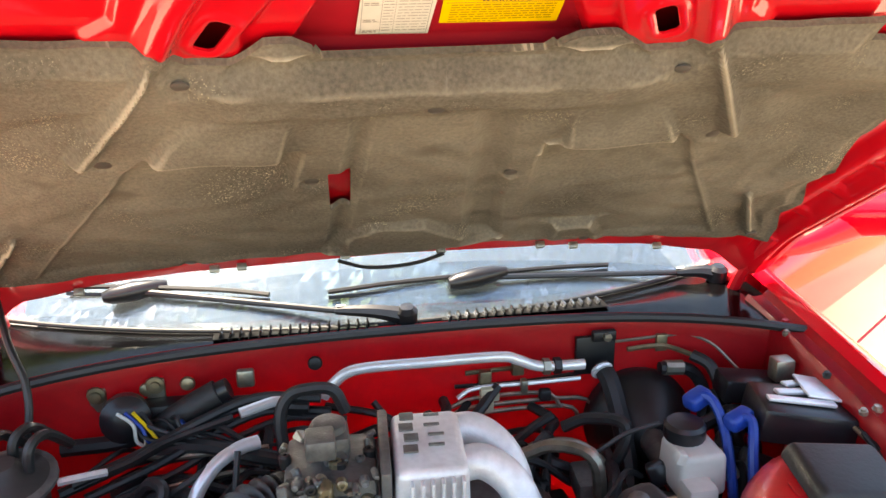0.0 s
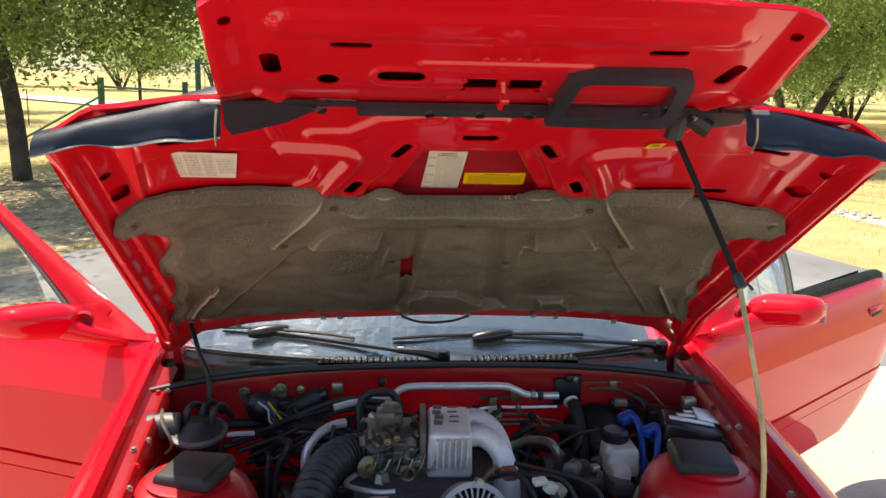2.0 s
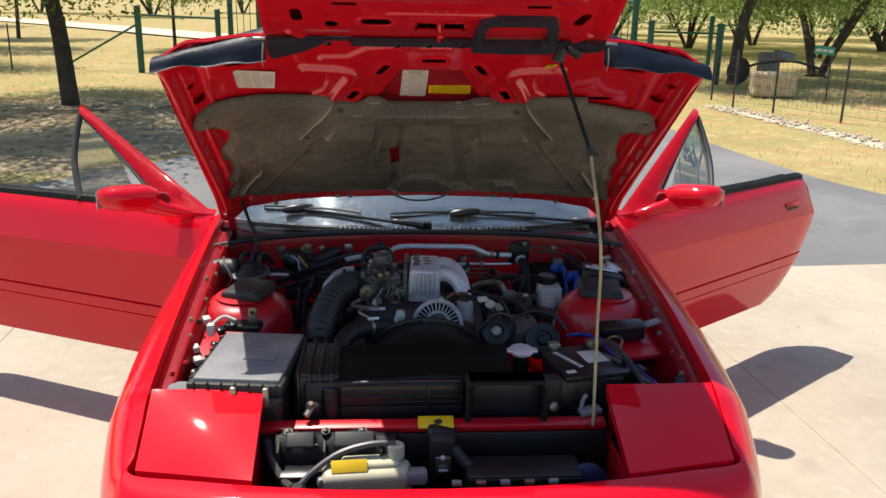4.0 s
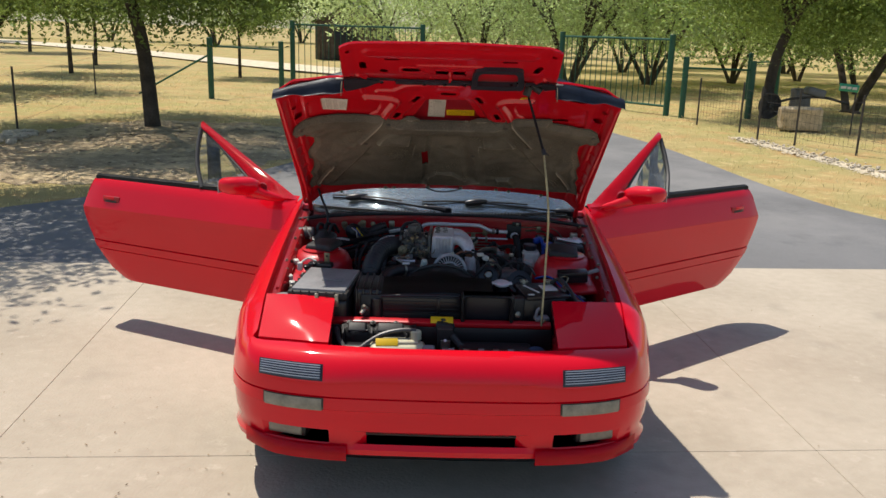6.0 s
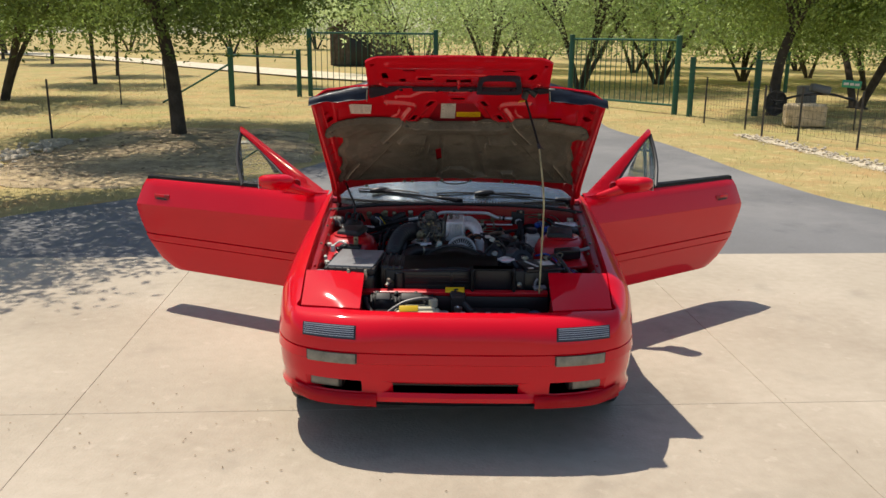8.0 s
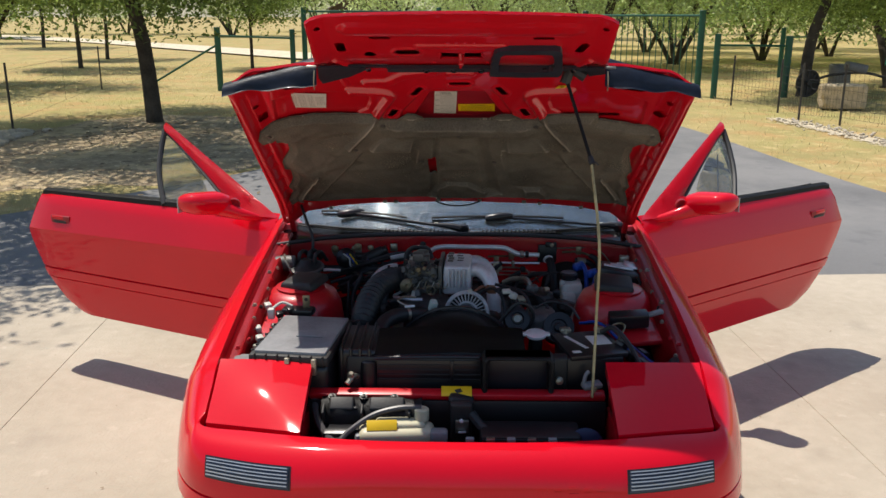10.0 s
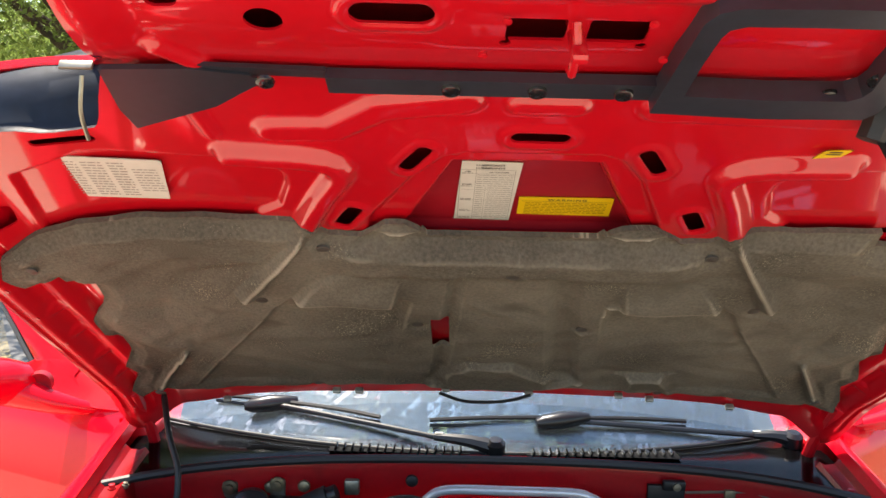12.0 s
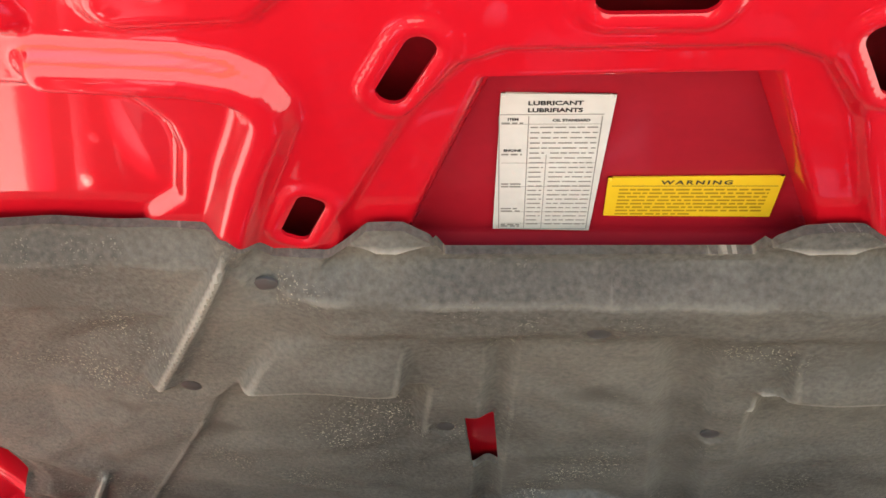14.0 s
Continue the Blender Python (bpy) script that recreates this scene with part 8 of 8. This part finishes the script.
# left wing: actuator, washer parts
act = part("cruise_actuator", lathe(B(), (-0.700, 1.33, 0.800), (1, 0.05, 0.0), [(0.0, -0.01), (0.020, -0.008), (0.028, 0.0), (0.031, 0.03), (0.031, 0.07), (0.024, 0.075), (0, 0.075)], 22), ALU_DIRTY, car, "silver actuator drum with a flanged black canister")
part("canister", lathe(B(), (-0.585, 1.33, 0.755), (0, -0.15, 1), [(0.045, -0.07), (0.052, 0.0), (0.056, 0.020), (0.066, 0.030), (0.066, 0.036), (0.050, 0.042), (0.030, 0.050), (0.018, 0.066), (0, 0.067)], 28), PLASTIC_DULL, act, "black canister")
part("canister_rim", lathe(B(), (-0.585, 1.33, 0.755), (0, -0.15, 1), [(0.064, 0.026), (0.069, 0.030), (0.069, 0.036), (0.064, 0.039)], 28), ALU_DIRTY, act)
for dx, dy in ((-0.03, 0.01), (0.005, 0.025), (0.032, 0.0)):
    part("canister_hose", tube(B(), [(-0.585 + dx, 1.325 + dy, 0.795), (-0.58 + dx, 1.328 + dy, 0.835), (-0.565 + dx, 1.36 + dy, 0.838), (-0.55 + dx, 1.41 + dy, 0.79)], 0.008, 8, 5), RUBBER, act)
cable([(-0.52, 1.33, 0.775), (-0.50, 1.335, 0.775), (-0.46, 1.36, 0.765)], 0.006, TUBE_ALU, parent=act)
cable([(-0.46, 1.36, 0.765), (-0.43, 1.38, 0.765), (-0.38, 1.42, 0.77), (-0.28, 1.44, 0.79)], 0.006, RUBBER, parent=act)
cable([(-0.675, 1.37, 0.825), (-0.655, 1.28, 0.83), (-0.63, 1.255, 0.79), (-0.65, 1.28, 0.755)], 0.004, STEEL, parent=act)
for k in range(4):
    cable([(-0.66, 1.25 - 0.02 * k, 0.75), (-0.66, 1.10, 0.775 - 0.01 * k), (-0.675, 0.95, 0.765 - 0.01 * k), (-0.66, 0.82, 0.72 - 0.01 * k)], 0.004, (RUBBER, STEEL, RUBBER, BRASS)[k], parent=act)
pb = part("wing_bracket", box(B(), (-0.535, 0.885, 0.768), (0.105, 0.05, 0.022), 0.005, (0, 0, -8)), PLASTIC, car, "black connector row with a brass tag on the wing")
part("brass_tag", box(B(), (-0.508, 0.887, 0.800), (0.024, 0.006, 0.044), 0.002), BRASS, pb)
part("tag_hole", lathe(B(), (-0.508, 0.883, 0.808), (0, -1, 0), [(0.006, 0), (0.006, 0.002), (0, 0.002)], 10), BLACK_METAL, pb)
part("white_fitting", box(B(), (-0.622, 0.865, 0.765), (0.022, 0.026, 0.036), 0.005), WHITE_PLASTIC, pb)
cable([(-0.62, 0.87, 0.78), (-0.59, 0.89, 0.795), (-0.555, 0.885, 0.785)], 0.005, WHITE_PLASTIC, parent=pb)
for c in ((-0.655, 0.80, 0.735), (-0.635, 0.74, 0.725), (-0.595, 0.865, 0.762), (-0.56, 0.872, 0.775), (-0.65, 0.94, 0.765)):
    part("small_plug", box(B(), c, (0.022, 0.026, 0.02), 0.004, (10, 0, 30)), WHITE_PLASTIC if c[0] < -0.6 else PLASTIC, pb)
wt = part("washer_filler", box(B(), (-0.645, 0.575, 0.685), (0.075, 0.07, 0.06), 0.016, seg=3), CREAM_PLASTIC, car, "yellowed washer tank neck with a grey cap")
part("filler_cap", lathe(B(), (-0.645, 0.575, 0.714), (0, 0, 1), [(0.03, 0), (0.032, 0.004), (0.030, 0.014), (0, 0.016)], 18), GREY_PLASTIC, wt)
# right wing: black box with a white lever
rw = part("wing_module", box(B(), (0.56, 0.86, 0.755), (0.13, 0.05, 0.05), 0.008, (10, -4, 0), seg=2), PLASTIC, car, "black module with a pale lever on the wing")
part("pale_lever", box(B(), (0.645, 0.865, 0.775), (0.06, 0.022, 0.014), 0.004, (0, -14, 8)), GREY_PLASTIC, rw)
part("wing_sensor", lathe(B(), (0.655, 0.60, 0.70), (-0.3, -0.2, 1), [(0.02, 0), (0.02, 0.02), (0.012, 0.028), (0, 0.028)], 14), PLASTIC, rw)
for k in range(3):
    cable([(0.66, 1.30 - 0.05 * k, 0.79), (0.672, 1.10, 0.775 - 0.012 * k), (0.67, 0.95, 0.75 - 0.01 * k), (0.655, 0.80, 0.70)], 0.004, (RUBBER, STEEL, RUBBER)[k], parent=rw)

# ---- front of the bay ----
cm = part("front_crossmember", box(B(), (-0.005, 0.490, 0.655), (0.86, 0.034, 0.02), 0.005, (14, 0, 0)), RED_BAY, car, "bright red front cross panel")
part("panel_front", box(B(), (-0.005, 0.468, 0.595), (0.86, 0.006, 0.10), 0.002), BLACK_METAL, cm)
part("yellow_caution_tag", box(B(), (-0.006, 0.470, 0.674), (0.088, 0.038, 0.003), 0.001, (22, 0, 0)), YELLOW, cm, "yellow caution sticker")
part("tag_print", box(B(), (0.0, 0.468, 0.676), (0.02, 0.014, 0.002), 0.0005, (22, 0, 30)), INK, cm)
lt = part("bonnet_latch", box(B(), (0.008, 0.435, 0.60), (0.062, 0.035, 0.13), 0.008, (12, 0, 0), seg=2), PLASTIC_DULL, car, "dusty black bonnet latch with a torn rubber cover")
part("rubber_cover", box(B(), (0.008, 0.450, 0.655), (0.075, 0.04, 0.030), 0.013, (10, 8, 0), seg=3), RUBBER, lt)
part("latch_plate", box(B(), (0.010, 0.412, 0.592), (0.038, 0.010, 0.045), 0.003, (12, 0, 0)), STEEL, lt)
part("latch_screw", lathe(B(), (0.008, 0.408, 0.612), (0, -1, 0.2), [(0.006, 0), (0.006, 0.006), (0, 0.007)], 8), TUBE_ALU, lt)
part("latch_lip", box(B(), (0.010, 0.404, 0.578), (0.022, 0.006, 0.005), 0.001), TUBE_ALU, lt)
cable([(0.035, 0.42, 0.63), (0.065, 0.40, 0.60), (0.10, 0.37, 0.585), (0.13, 0.35, 0.58)], 0.014, PLASTIC_DULL, parent=lt)
rows = [[(x, y + 0.006 * math.sin(x * 60), z - 0.004 * math.cos(x * 45)) for x in np.linspace(-0.395, -0.105, 24)] for y, z in ((0.474, 0.652), (0.466, 0.656), (0.446, 0.650), (0.425, 0.634), (0.418, 0.618), (0.416, 0.575))]
bk = part("plastic_carrier", sheet(B(), rows, 0.006), PLASTIC_DULL, car, "dusty black plastic carrier behind the nose", angle=50)
for x, w in ((-0.335, 0.07), (-0.205, 0.10)):
    part("carrier_boss", box(B(), (x, 0.440, 0.645), (w, 0.042, 0.018), 0.006, (38, 0, 0), seg=3), PLASTIC_DULL, bk)
part("carrier_shelf", box(B(), (-0.245, 0.395, 0.570), (0.28, 0.050, 0.05), 0.010, (10, 0, 0), seg=2), PLASTIC, bk)
for x in (-0.385, -0.275, -0.140):
    part("carrier_rib", box(B(), (x, 0.425, 0.622), (0.007, 0.036, 0.05), 0.003, (25, 0, 0)), PLASTIC_DULL, bk)
for x in (-0.365, -0.275, -0.185):
    part("carrier_bolt", lathe(B(), (x, 0.458, 0.660), (0, -0.4, 1), [(0.011, -0.006), (0.011, 0.002), (0.007, 0.002), (0.006, 0.007), (0, 0.008)], 12), BLACK_METAL, bk)
for x in (-0.31, -0.295):
    part("carrier_slot", box(B(), (x, 0.432, 0.636), (0.010, 0.006, 0.008), 0.001, (38, 0, 0)), BLACK_METAL, bk)
bm = box(B(), (-0.175, 0.392, 0.565), (0.215, 0.070, 0.078), 0.02, (8, 0, 4), seg=3)
tank = part("overflow_tank", bm, CREAM_PLASTIC, car, "translucent cream overflow tank with a yellow label")
part("tank_top", box(B(), (-0.165, 0.400, 0.606), (0.14, 0.046, 0.022), 0.010, (8, 0, 4), seg=3), CREAM_PLASTIC, tank)
part("tank_neck", cyl(B(), (-0.105, 0.412, 0.61), (-0.105, 0.414, 0.648), 0.021, seg=14, edge=0.004), CREAM_PLASTIC, tank)
part("tank_label", box(B(), (-0.215, 0.374, 0.613), (0.085, 0.030, 0.002), 0.0005, (50, 0, 4)), YELLOW, tank)
part("tank_bracket", box(B(), (-0.275, 0.372, 0.575), (0.035, 0.03, 0.03), 0.008, (0, 0, 20)), GREY_PLASTIC, tank)
part("tank_foot", box(B(), (-0.055, 0.372, 0.585), (0.05, 0.04, 0.035), 0.01), GREY_PLASTIC, tank)
h1 = cable([(-0.428, 0.585, 0.668), (-0.428, 0.555, 0.672), (-0.425, 0.51, 0.655), (-0.405, 0.43, 0.605), (-0.365, 0.37, 0.575), (-0.335, 0.345, 0.57)], 0.0105, HOSE_GREY, "grey rubber hose looping to the overflow tank", "overflow_hose", n=8)
cable([(-0.335, 0.35, 0.572), (-0.30, 0.375, 0.600), (-0.24, 0.40, 0.632), (-0.17, 0.412, 0.648), (-0.105, 0.414, 0.650)], 0.0080, HOSE_GREY, parent=h1, n=8)
part("hose_elbow", lathe(B(), (-0.335, 0.345, 0.56), (0, -0.2, 1), [(0.02, -0.02), (0.02, 0.018), (0.012, 0.024), (0, 0.024)], 14), PLASTIC, h1)
part("hose_clip", box(B(), (-0.428, 0.575, 0.682), (0.02, 0.022, 0.03), 0.004), STEEL, h1)
oc = part("oil_cooler", box(B(), (0.20, 0.385, 0.55), (0.28, 0.09, 0.11), 0.012, (6, 0, 0), seg=2), BLACK_METAL, car, "black cooler in the dark of the nose")
for k in range(5):
    part("cooler_fin", box(B(), (0.20, 0.338, 0.51 + 0.02 * k), (0.27, 0.006, 0.006), 0.001, seg=1), PLASTIC_DULL, oc)
part("horn", lathe(B(), (0.355, 0.37, 0.56), (0, -1, 0.2), [(0.02, -0.04), (0.05, 0), (0.052, 0.012), (0.04, 0.018), (0, 0.018)], 20), mat("dark_blue_metal", (0.02, 0.03, 0.09), 0.4), oc)
for k in range(5):
    part("nose_clip", box(B(), (0.03 + 0.055 * k, 0.262, 0.632), (0.022, 0.014, 0.010), 0.002), STEEL if k % 2 else GREY_PLASTIC, oc)
rk = part("rod_bracket", box(B(), (0.39, 0.515, 0.676), (0.06, 0.03, 0.014), 0.004, (12, 0, 20)), GREY_PLASTIC, car, "pale bracket holding the prop rod's foot")
part("bracket_arm", tube(B(), [(0.365, 0.51, 0.68), (0.372, 0.52, 0.705), (0.382, 0.525, 0.715)], 0.006, 8, 4), GREY_PLASTIC, rk)
part("latch_cable", tube(B(), [(-0.30, 0.535, 0.69), (-0.31, 0.51, 0.70), (-0.325, 0.49, 0.685)], 0.008, 8, 4), STEEL, rk)
part("side_screw", lathe(B(), (-0.315, 0.505, 0.705), (0.2, -0.5, 1), [(0.010, -0.02), (0.010, 0.006), (0.006, 0.012), (0, 0.012)], 10), STEEL, rk)
